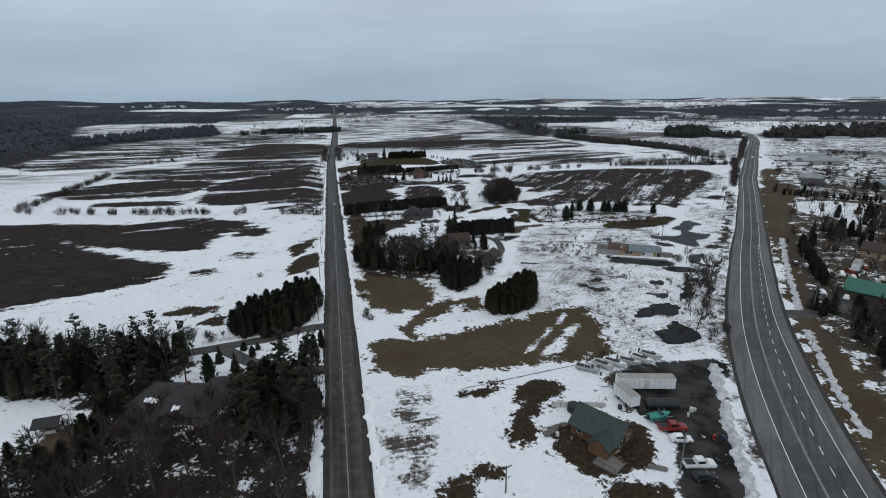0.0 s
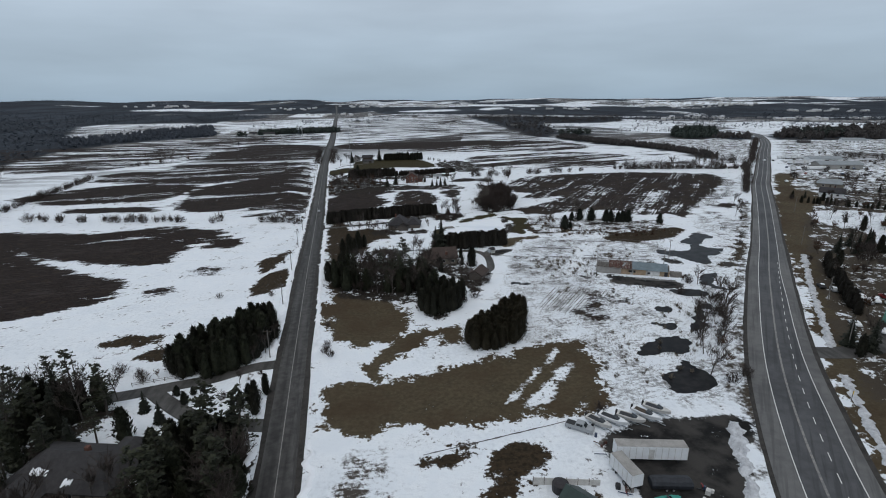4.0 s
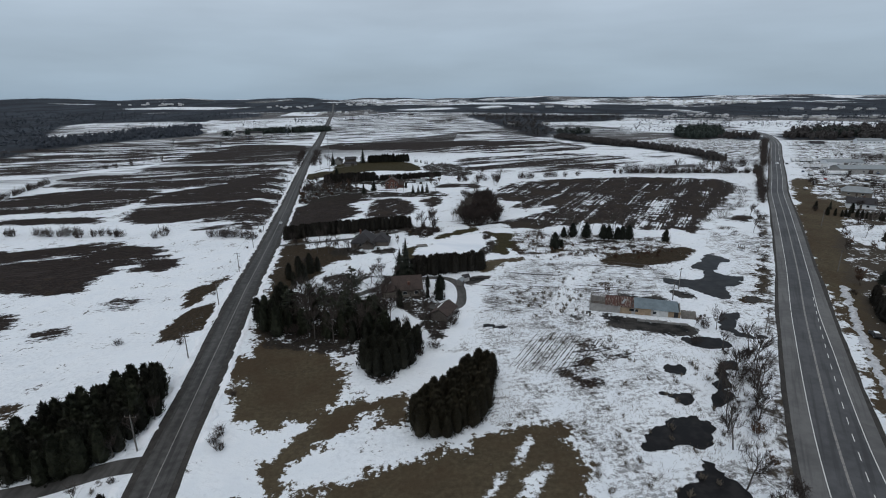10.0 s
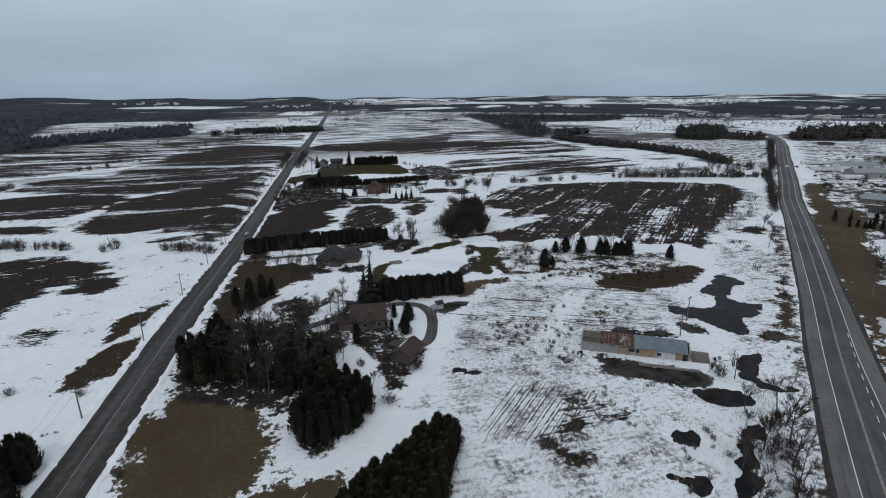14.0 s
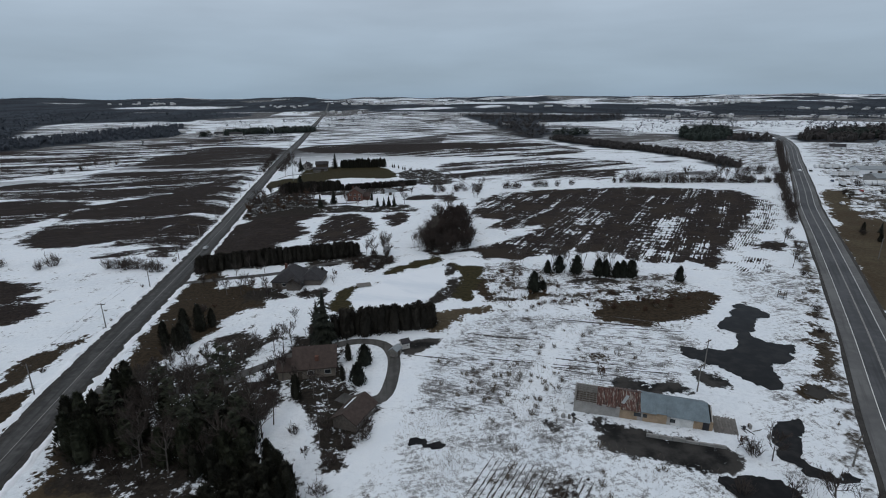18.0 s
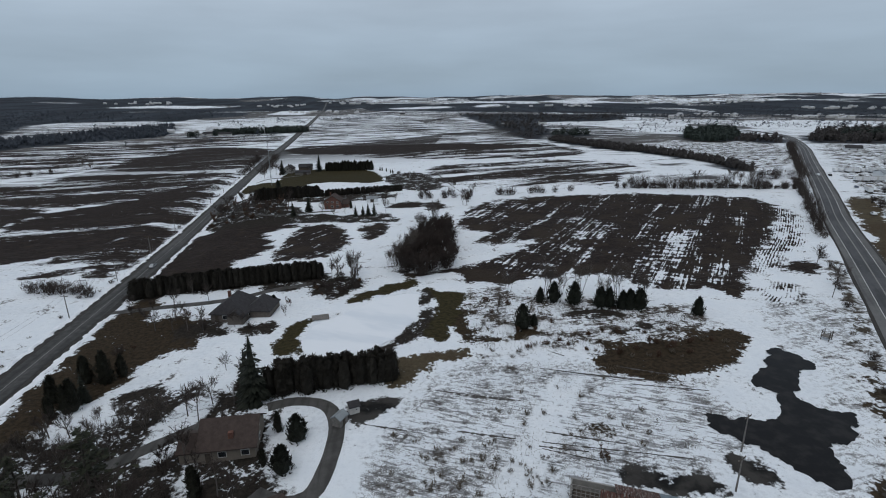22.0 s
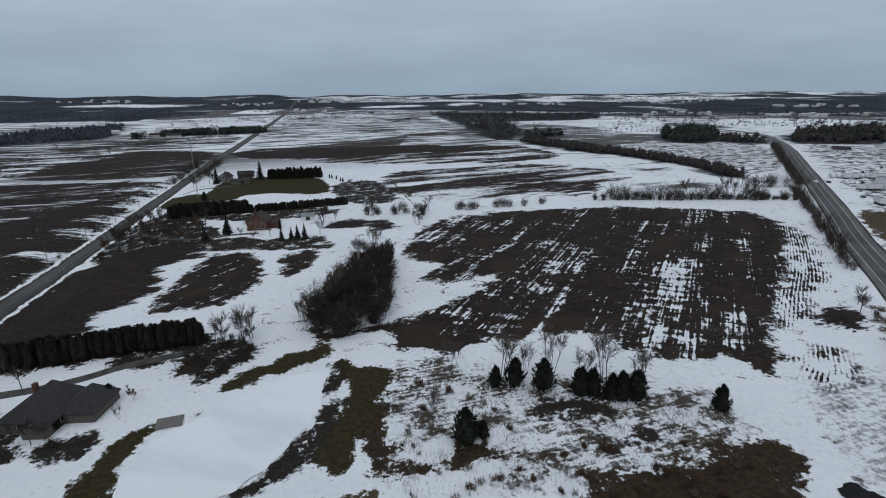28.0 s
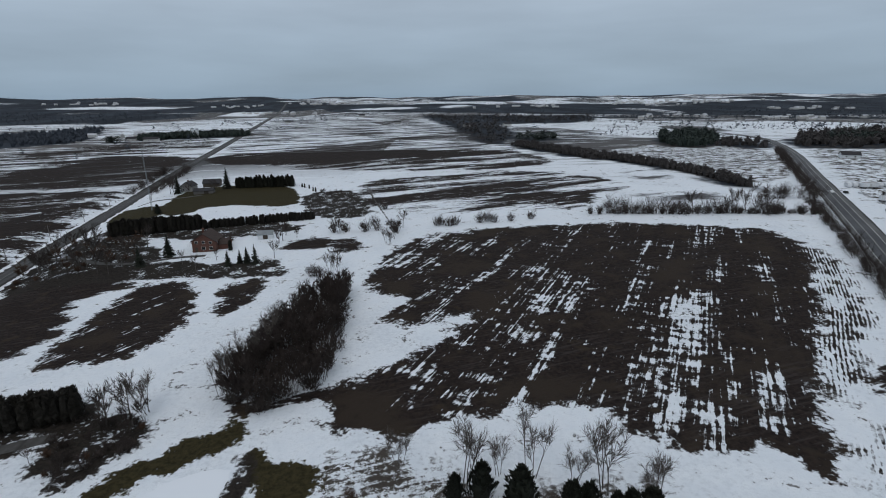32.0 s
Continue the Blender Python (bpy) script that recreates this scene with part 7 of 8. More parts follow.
# ruined barn
def ruined_barn():
    ax, ay, bx, by = 89.0, 216.5, 114.2, 206.3
    length, turn = math.hypot(bx - ax, by - ay), math.degrees(math.atan2(by - ay, bx - ax))
    root = thing("ruined_barn", pose(ax, ay, height(102, 212) - 0.05, 0, 0, turn), "long derelict barn with a collapsing rusty and blue metal roof", "barn")
    d, front, ridge = 8.0, 2.3, 4.1
    segs = ((0, 9.4, "block"), (9.4, 12.9, "tan"), (12.9, 14.0, "block"), (14.0, 18.6, "tan"), (18.6, 19.4, "block"), (19.4, 23.6, "white_block"), (23.6, length, "tan"))
    for i, (x0, x1, m) in enumerate(segs):
        Shape().box(x0, 0 if i % 2 else 0.03, -0.5, x1, 0.28, front).put("wall_panel", M[m], root)
    for x0, x1, z in ((12.2, 13.6, 1.0), (14.0, 14.8, 1.0), (19.2, 20.2, 0.9)):
        Shape().box(x0, -0.06, z, x1, -0.002, z + 0.8).put("window_opening", M["glass"], root, "dark broken window")
    Shape().box(25.3, -0.06, 0.2, 26.5, -0.002, 2.1).put("door", M["black"], root)
    Shape().box(0, d - 0.25, -0.5, length, d, 2.0).put("back_wall", M["block"], root)
    for x in (0, length - 0.25):
        s = Shape()
        s.loft([[(q, 0.3, -0.5), (q, d - 0.3, -0.5), (q, d - 0.3, 2.0), (q, d / 2, ridge - 0.2), (q, 0.3, front)] for q in (x, x + 0.25)])
        s.put("end_wall", M["block"], root)
    # bare rafters over the fallen part
    Shape().box(0.3, 0.4, -0.3, 6.4, d - 0.4, 0.35, 0.3).put("fallen_timber", M["wood_dark"], root)
    for i in range(7):
        x = 0.3 + i * 0.7
        s = Shape()
        s.loft([[(x, -0.2, front), (x + 0.1, -0.2, front), (x + 0.1, -0.2, front + 0.18), (x, -0.2, front + 0.18)], [(x, d / 2, ridge), (x + 0.1, d / 2, ridge), (x + 0.1, d / 2, ridge + 0.18), (x, d / 2, ridge + 0.18)]])
        s.put("rafter", M["wood_grey"], root)
    for z in (0.1, 0.22, 0.34, 0.46, 0.58, 0.7, 0.82, 0.94):
        yy, zz = -0.2 + (d / 2 + 0.2) * z, front + (ridge - front) * z + 0.2
        Shape().box(0.1, yy - 0.06, zz, 4.7, yy + 0.06, zz + 0.06).put("batten", M["wood_grey"], root)
    rng = np.random.default_rng(5)

    def sheet(x0, x1, m, y0=-0.45, sag=0.0, back=False):
        """One roof sheet of corrugated metal from eave to ridge."""
        n, v, f = 8, [], []
        for i in range(n + 1):
            x = x0 + (x1 - x0) * i / n
            up = 0.05 * (i % 2)
            a = (x, d + 0.4 if back else y0, (2.0 if back else front) + 0.12 + up - sag * rng.uniform(0, 1))
            b = (x, d / 2, ridge + 0.2 + up - sag * rng.uniform(0.2, 1))
            v += [a, b, (a[0], a[1], a[2] - 0.05), (b[0], b[1], b[2] - 0.05)]
        for i in range(n):
            k = 4 * i
            f += [(k, k + 4, k + 5, k + 1), (k + 2, k + 3, k + 7, k + 6), (k, k + 2, k + 6, k + 4)]
        Shape().add(v, f).put("roof_sheet", M[m], root)

    for i in range(9):
        sheet(4.7 + i * 0.98, 4.7 + (i + 1) * 0.98, "metal_rust", -0.45 + (0.7 if i in (1, 4) else 0), 0.14 if i % 3 else 0.04)
    for i in range(13):
        sheet(13.5 + i * 1.0, 13.5 + (i + 1) * 1.0 + 0.02, "metal_blue", -0.1 if i in (3, 4) else -0.45, 0.0)
    for i in range(20):
        sheet(7.0 + i * 0.98, 7.0 + (i + 1) * 0.98, "metal_blue" if i > 6 else "metal_rust", back=True)
    s = Shape()
    s.loft([[(9.6, 0.9, 3.0), (10.2, 0.7, 2.95), (10.3, 0.8, 3.0)], [(10.6, 2.6, 4.0), (11.2, 2.4, 3.95), (11.3, 2.5, 4.0)]])
    s.put("loose_sheet", M["metal_grey"], root)


ruined_barn()
wl = thing("low_wall", pose(108, 203.5, height(108, 203.5), 0, 0, -22), "low broken concrete wall in the barn yard", "wall")
for i in range(6):
    Shape().box(-8 + i * 2.4, -0.2, -0.4, -5.7 + i * 2.4, 0.2, 0.5 + 0.12 * (i % 3)).put("block", M["concrete"], wl)
hut = thing("lean_to", pose(117.2, 207.0, height(117, 207), 0, 0, -22), "collapsed grey wooden lean-to beside the barn", "shed")
for i in range(8):
    Shape().loft([[(i * 0.55 - 2.2, -2.0, -0.2), (i * 0.55 - 1.7, -2.0, -0.2), (i * 0.55 - 1.7, -1.9, 0.3)], [(i * 0.55 - 2.2, 2.0, 1.0 + 0.1 * (i % 3)), (i * 0.55 - 1.7, 2.0, 1.0), (i * 0.55 - 1.7, 2.1, 1.3)]]).put("board", M["wood_grey"], hut)

# pier on the frozen pond
pr = thing("pier", pose(37.4, 301.7, height(37.4, 301.7) - 0.05, 0, 0, 12), "square weathered wooden pier at the edge of the frozen pond", "pier")
for i in range(10):
    Shape().box(-2.6, -1.9 + i * 0.38, 0.28, 2.6, -1.56 + i * 0.38, 0.40).put("plank", M["wood_grey"], pr)
for px in (-2.3, 2.3):
    for py in (-1.6, 1.6):
        Shape().tube((px, py, -0.9), (px, py, 0.28), 0.12, n=6).put("post", M["wood_dark"], pr)

# hunting stand in the field
hs = thing("hunting_stand", pose(174.7, 266.9, height(174.7, 266.9), 0, 0, 30), "small wooden hunting stand with open legs", "stand")
for px in (-0.9, 0.9):
    for py in (-0.9, 0.9):
        Shape().box(px - 0.07, py - 0.07, -0.2, px + 0.07, py + 0.07, 2.6).put("leg", M["wood_dark"], hs)
Shape().box(-1.1, -1.1, 1.0, 1.1, 1.1, 1.12).put("platform", M["wood_grey"], hs)
for z in (1.6, 2.5):
    for q in (-0.95, 0.88):
        Shape().box(-1.0, q, z, 1.0, q + 0.07, z + 0.1).put("rail", M["wood_dark"], hs)


# ---- water, ice and drives ----
def flat_sheet(name, outline, lift, material, label, category, wave=0.0):
    """A level or lying sheet inside a rounded outline."""
    o = rounded(outline, 2)
    o = np.vstack([a + (b2 - a) * k for a, b2 in zip(o, np.roll(o, -1, 0)) for k in np.arange(0, 1, min(1.0, 0.45 / max(0.05, float(np.hypot(*(b2 - a))))))])
    for size in (4.5, 1.9, 0.9):
        o = o + np.array([[noise.noise((x / size, y / size, 3.1)), noise.noise((x / size, y / size, 9.7))] for x, y in o]) * wave * (0.35 + 0.55 * size)
    bm = bmesh.new()
    z = land(o[:, 0], o[:, 1])
    level = float(np.mean(z)) + lift
    fit_x = np.polyfit(o[:, 0], z, 1) if np.ptp(o[:, 0]) > 3 else (0, level)
    vs = [bm.verts.new((x, y, np.polyval(fit_x, x) + lift)) for x, y in o]
    face = bm.faces.new(vs)
    if face.normal.z < 0 or face.calc_area() >= 0:
        face.normal_update()
        if face.normal.z < 0:
            face.normal_flip()
    bmesh.ops.triangulate(bm, faces=bm.faces[:])
    me = bpy.data.meshes.new(name)
    bm.to_mesh(me)
    bm.free()
    me.materials.append(material)
    return tagged(new(name, me), label, category, kind="structure")


def water_material():
    n = Nodes("dark_meltwater")
    p = n.place()
    c = n.mix(n.step(n.noise(p, 0.4, 4), 0.4, 0.7), (0.010, 0.010, 0.011), (0.022, 0.021, 0.021))
    n.bump(n.noise(p, 1.2, 3), 0.12, 0.05)
    return n.done(c, n.math("ADD", n.math("MULTIPLY", n.noise(p, 0.3), 0.25), 0.22), 0.0, 0.05)


def ice_material():
    n = Nodes("snow_covered_ice")
    p = n.place()
    c = n.mix(n.step(n.noise(n.place((0.3, 1.0, 1.0), 30), 0.12, 4), 0.45, 0.7), (0.74, 0.765, 0.80), (0.64, 0.68, 0.73))
    n.bump(n.noise(p, 0.8, 4), 0.15, 0.1)
    return n.done(c, 0.55, 0.0, 0.3)


WATER, ICE = water_material(), ice_material()
for kind, outline in AREAS:
    if kind == "water":
        flat_sheet("meltwater_puddle", outline, -0.13, WATER, "dark meltwater puddle in the snow", "water", 0.85)
    if kind == "ice":
        flat_sheet("frozen_pond", outline, -0.10, ICE, "frozen pond with smooth snow-covered ice", "pond", 0.35)

drive_m = asphalt("dark_driveway_asphalt", (0.040, 0.038, 0.036), (0.085, 0.082, 0.078), 0)
for nm, pts, w in (("drive_bungalow", [(-20, 156), (-30, 155), (-43, 153), (-53, 150.5), (-64, 148), (-90, 144)], 2.4), ("drive_bungalow_loop", [(-53, 149.5), (-46, 143), (-40, 138), (-32, 133), (-23, 130), (-15, 129)], 2.2),
                  ("drive_brown_house", [(-22, 236), (-12, 237), (0, 237), (6, 239), (14, 245), (22, 251)], 1.7), ("drive_garage", [(33, 255), (39, 256.5), (46, 254), (49.5, 246), (49, 234), (47, 227), (42, 226), (37, 229)], 1.7),
                  ("drive_grey_house", [(-36, 317), (-25, 318), (-15, 319), (-2, 320.5), (8, 324), (17, 329), (30, 333)], 1.6), ("drive_brick_house", [(-56, 478), (-40, 470), (-22, 456), (-4, 452), (10, 456), (22, 456)], 1.4),
                  ("drive_highway", [(115, 148), (122, 144.5), (135, 143.5), (150, 150), (162, 160)], 3.2), ("drive_farm", [(-62, 590), (-50, 596), (-36, 602), (-26, 608)], 1.6), ("farm_lane", [(-420, 945), (-256, 914), (-113, 895), (0, 872), (169, 841), (300, 812)], 2.4)):
    tagged(strip(nm, curve_through(pts, 2.0), -w, w, 0.06, drive_m, 0.25, 0.15, len(pts)), "dark wet driveway with snow on both sides", "driveway", kind="structure")


# ---- banks of ploughed snow ----
def snow_bank(name, line, offset, width, top, label, seed, material):
    """A lumpy ridge of snow along a line."""
    s, n = sides(line), len(line)
    rng = np.random.default_rng(seed)
    rows = []
    sm = lambda k: np.convolve(rng.normal(0, 1, n + 10), np.ones(3) / 3, "same")[5 : n + 5] * k  # noqa: E731
    shift, fat, tall = sm(0.5), 1 + sm(0.35), np.clip(0.75 + sm(0.5), 0.05, 1.6)
    fade = np.minimum(1, np.minimum(np.arange(n), np.arange(n)[::-1]) / 4)
    for k, zz in ((-1.0, -0.15), (-0.8, 0.25), (-0.55, 0.6), (-0.3, 0.9), (-0.05, 1.0), (0.2, 0.85), (0.45, 0.62), (0.72, 0.3), (1.0, -0.15)):
        q = line + s * (offset + shift + k * width * 0.5 * fat + rng.normal(0, 0.10, n) * width * 0.5)[:, None]
        rows.append(np.column_stack([q, land(q[:, 0], q[:, 1]) + np.where(zz > 0, zz * top * tall * fade * rng.uniform(0.7, 1.25, n) + rng.normal(0, 0.05, n), -0.15)]))
    verts, m = np.stack(rows, 1).reshape(-1, 3), 9
    faces = [(i * m + j, i * m + j + 1, (i + 1) * m + j + 1, (i + 1) * m + j) for i in range(n - 1) for j in range(m - 1)]
    me = mesh_from(name, verts.tolist(), faces)
    me.materials.append(material)
    me.polygons.foreach_set("use_smooth", np.ones(len(me.polygons), bool))
    return tagged(new(name, me), label, "snow bank", kind="structure")


def stretch_of(line, y0, y1):
    return line[(line[:, 1] >= y0) & (line[:, 1] <= y1)]


fine_west = curve_through([(west_x(y), y) for y in (40, 100, 200, 300, 400, 500, 640, 720)], 0.8)
fine_east = curve_through(EAST_ROAD[(EAST_ROAD[:, 1] > 40) & (EAST_ROAD[:, 1] < 520)][::6].tolist(), 0.6)
for k, (a, b2) in enumerate(((44, 122), (160, 312), (324, 470), (482, 690))):
    snow_bank("snow_bank_west", stretch_of(fine_west, a, b2), 5.9, 1.9, 0.45, "ploughed snow bank along the country road", 20 + k, M["snow"])
for k, (a, b2) in enumerate(((44, 124), (134, 151), (161, 690))):
    snow_bank("snow_bank_verge", stretch_of(fine_west, a, b2), -6.2, 2.3, 0.5, "ploughed snow bank along the country road", 30 + k, M["snow"])
snow_bank("snow_bank_yard", stretch_of(fine_east, 62, 113), -13.0, 2.8, 0.9, "dirty bank of ploughed snow beside the yard", 41, M["old_snow"])
snow_bank("snow_bank_highway", stretch_of(fine_east, 152, 230), 12.0, 2.4, 0.6, "dirty snow bank along the highway", 42, M["old_snow"])
snow_bank("snow_bank_highway", stretch_of(fine_east, 92, 140), 12.5, 2.2, 0.5, "dirty snow bank along the highway", 43, M["old_snow"])

# dashes between the highway's right lanes
dash = fine_east[::10]
dash_side = sides(fine_east)[::10]
for i in range(1, len(dash) - 1):
    if dash[i][1] > 216:
        break
    d = np.array([-dash_side[i][1], dash_side[i][0]])
    c = dash[i] + dash_side[i] * 2.35
    q = [c + d * a + dash_side[i] * b2 for a, b2 in ((-1.35, -0.08), (1.35, -0.08), (1.35, 0.08), (-1.35, 0.08))]
    me = mesh_from("road_dash", [(x, y, height(x, y) + 0.142) for x, y in q], [(0, 1, 2, 3)])
    me.materials.append(white_paint)
    tagged(new("road_dash", me), "white lane dash on the highway", "road marking", "lane dashes", "structure")


# ---- poles and mast ----
def pole(x, y, turn, h, arms=1, label="wooden utility pole with a crossarm beside the road"):
    root = thing("utility_pole", pose(x, y, height(x, y), 0, 0, turn), label, "utility pole", "utility poles")
    Shape().tube((0, 0, -0.5), (0, 0, h), 0.17, 0.11).put("shaft", M["wood_grey"], root)
    for k in range(arms):
        arm = Shape().box(-1.2, -0.07, h - 0.6 - k * 0.9, 1.2, 0.07, h - 0.44 - k * 0.9).put("crossarm", M["wood_dark"], root)
        for px in (-1.1, 0, 1.1):
            Shape().tube((px, 0, h - 0.44 - k * 0.9), (px, 0, h - 0.22 - k * 0.9), 0.05, 0.03, 6).put("insulator", M["concrete"], arm)
    return root


def wire(a, b, sag=0.8):
    pts = [(a[0] + (b[0] - a[0]) * k, a[1] + (b[1] - a[1]) * k, a[2] + (b[2] - a[2]) * k - 4 * sag * k * (1 - k)) for k in np.linspace(0, 1, 9)]
    run = np.array([b[0] - a[0], b[1] - a[1]], float)
    sx, sy = -run[1] / np.linalg.norm(run) * 0.015, run[0] / np.linalg.norm(run) * 0.015
    verts = [v for x, y, z in pts for v in ((x + sx, y + sy, z - 0.009), (x - sx, y - sy, z - 0.009), (x, y, z + 0.018))]
    faces = [(3 * i + j, 3 * i + (j + 1) % 3, 3 * i + 3 + (j + 1) % 3, 3 * i + 3 + j) for i in range(len(pts) - 1) for j in range(3)]
    me = mesh_from("overhead_wire", verts, faces + [(2, 1, 0), (len(verts) - 3, len(verts) - 2, len(verts) - 1)])
    me.materials.append(M["black"])
    tagged(new("overhead_wire", me), "thin overhead wire between utility poles", "wire", "overhead wires")


line_poles = [(*on_west_road(y, -6.6), 8.5) for y in (122, 160, 198, 236, 275, 314, 352, 391, 430, 470, 510, 552, 594)]
for k, (x, y, h) in enumerate(line_poles):
    pole(x, y, -7, h, 1 + (k == 2))
for (x, y, h), (x2, y2, h2) in zip(line_poles, line_poles[1:]):
    for off in (-1.1, 1.1):
        wire((x + off, y, height(x, y) + h - 0.2), (x2 + off, y2, height(x2, y2) + h2 - 0.2))
for x, y, h in ((126, 229, 8), (119, 220, 7), (133, 194, 6.5), (133, 146, 9), (153, 176, 8.5), (19, 82, 6), (52.5, 82.5, 9), (-77, 158, 8), (192, 236, 8.5), (236, 296, 8.5)):
    pole(x, y, 30, h, 1, "weathered wooden utility pole standing in the snow")
ms = thing("radio_mast", pose(-42, 563, height(-42, 563)), "slim steel lattice radio mast behind the farm lawn", "mast")
for i in range(3):
    t = 2.094 * i
    Shape().tube((0.42 * math.cos(t), 0.42 * math.sin(t), -0.3), (0.25 * math.cos(t), 0.25 * math.sin(t), 38), 0.07, 0.05, 6).put("leg", M["metal_grey"], ms)
for k in range(24):
    s = Sticks()
    for i in range(3):
        t, u = 2.094 * i, 2.094 * (i + 1)
        r = 0.42 - 0.17 * k / 24
        s.add((r * math.cos(t), r * math.sin(t), k * 1.58), (r * math.cos(u), r * math.sin(u), k * 1.58 + 1.58), 0.035, 0.035)
    part("brace", s.v, s.f, M["metal_grey"], ms)
fn = thing("rail_fence", pose(0, 0, 0), "low wooden rail fence along the bungalow drive", "fence")
fence_line = curve_through([(-60, 153), (-50, 155.4), (-40, 157.2), (-30, 158.6)], 2.5)
for i, (x, y) in enumerate(fence_line):
    z = height(x, y)
    Shape().box(x - 0.07, y - 0.07, z - 0.3, x + 0.07, y + 0.07, z + 1.1).put("post", M["wood_grey"], fn)
    if i:
        for zz in (0.45, 0.95):
            Shape().tube((px, py, pz + zz), (x, y, z + zz), 0.05, n=6).put("rail", M["wood_grey"], fn)
    px, py, pz = x, y, z


# ---- vehicles ----
def wheels(root, places, r=0.34, w=0.24):
    for x, y in places:
        ty = Shape().tube((x, y - w / 2, r), (x, y + w / 2, r), r, n=12).put("wheel", M["tyre"], root)
        s = Shape()
        s.tube((x, y - w / 2 - 0.015, r), (x, y + w / 2 + 0.015, r), r * 0.55, n=10).put("rim", M["rim"], ty)


def body_rings(profile, half):
    """Cross-sections along a car: x, floor, top, width factor."""
    rings = []
    for x, lo, hi, k in profile:
        y = half * k
        rings.append([(x, -y, lo), (x, -y * 1.02, (lo + hi) * 0.5), (x, -y * 0.92, hi), (x, y * 0.92, hi), (x, y * 1.02, (lo + hi) * 0.5), (x, y, lo)])
    return rings


def car(x, y, turn, paint, label, kind="car", snowed=False):
    root = thing(kind if kind != "car" else "parked_car", pose(x, y, height(x, y) + 0.05, 0, 0, turn), label, "pickup truck" if kind == "pickup_truck" else "car")
    if kind == "pickup_truck":
        Shape().loft(body_rings([(-3.0, 0.45, 1.05, 0.95), (-2.9, 0.35, 1.1, 1.0), (0.9, 0.32, 1.1, 1.0), (2.6, 0.32, 1.08, 1.0), (3.0, 0.42, 0.9, 0.92)], 0.98)).put("body", paint, root)
        Shape().loft(body_rings([(-0.9, 1.08, 1.15, 0.93), (-0.75, 1.08, 1.85, 0.84), (0.75, 1.08, 1.86, 0.84), (1.45, 1.08, 1.15, 0.92)], 0.98)).put("cab", paint, root)
        Shape().box(-2.85, -0.82, 1.0, -1.0, 0.82, 1.13).put("bed", M["black"], root)
        Shape().loft([[(0.95, -0.76, 1.76), (0.95, 0.76, 1.76), (1.42, 0.82, 1.2), (1.42, -0.82, 1.2)], [(0.99, -0.76, 1.78), (0.99, 0.76, 1.78), (1.46, 0.82, 1.22), (1.46, -0.82, 1.22)]]).put("windscreen", M["glass"], root)
        for q in (-1, 1):
            Shape().box(-0.6, min(q * 0.80, q * 0.90), 1.25, 0.75, max(q * 0.80, q * 0.90), 1.7).put("side_window", M["glass"], root)
        ends, base = (3.0, -3.0), ((-2.0, -0.86), (-2.0, 0.86), (1.95, -0.86), (1.95, 0.86))
    else:
        Shape().loft(body_rings([(-2.2, 0.4, 0.8, 0.9), (-2.1, 0.3, 0.95, 0.97), (-0.9, 0.26, 0.98, 1.0), (1.0, 0.26, 0.95, 1.0), (2.0, 0.3, 0.82, 0.96), (2.25, 0.4, 0.65, 0.88)], 0.9)).put("body", paint, root)
        Shape().loft(body_rings([(-1.9, 0.93, 1.0, 0.92), (-1.3, 0.93, 1.42, 0.80), (0.25, 0.93, 1.44, 0.80), (1.1, 0.93, 0.98, 0.9)], 0.9)).put("cabin", paint, root)
        Shape().loft([[(0.35, -0.64, 1.41), (0.35, 0.64, 1.41), (1.02, 0.74, 1.0), (1.02, -0.74, 1.0)], [(0.40, -0.64, 1.43), (0.40, 0.64, 1.43), (1.07, 0.74, 1.02), (1.07, -0.74, 1.02)]]).put("windscreen", M["glass"], root)
        for q in (-1, 1):
            Shape().box(-1.2, min(q * 0.68, q * 0.82), 1.02, 0.3, max(q * 0.68, q * 0.82), 1.32).put("side_window", M["glass"], root)
        ends, base = (2.2, -2.15), ((-1.35, -0.78), (-1.35, 0.78), (1.4, -0.78), (1.4, 0.78))
    for q in (-0.6, 0.6):
        Shape().box(ends[0] - 0.06, q - 0.17, 0.62, ends[0] + 0.03, q + 0.17, 0.78).put("headlight", M["lamp_clear"], root)
        Shape().box(ends[1] - 0.03, q - 0.12, 0.66, ends[1] + 0.06, q + 0.12, 0.82).put("tail_light", M["lamp_red"], root)
    wheels(root, base, 0.38 if kind == "pickup_truck" else 0.32)
    if snowed:
        Shape().loft([[(-1.2, -0.6, 1.44), (0.2, -0.6, 1.44), (0.2, 0.6, 1.44), (-1.2, 0.6, 1.44)], [(-1.0, -0.5, 1.54), (0.1, -0.5, 1.54), (0.1, 0.5, 1.54), (-1.0, 0.5, 1.54)]]).put("snow_cap", M["snow"], root)
    return root


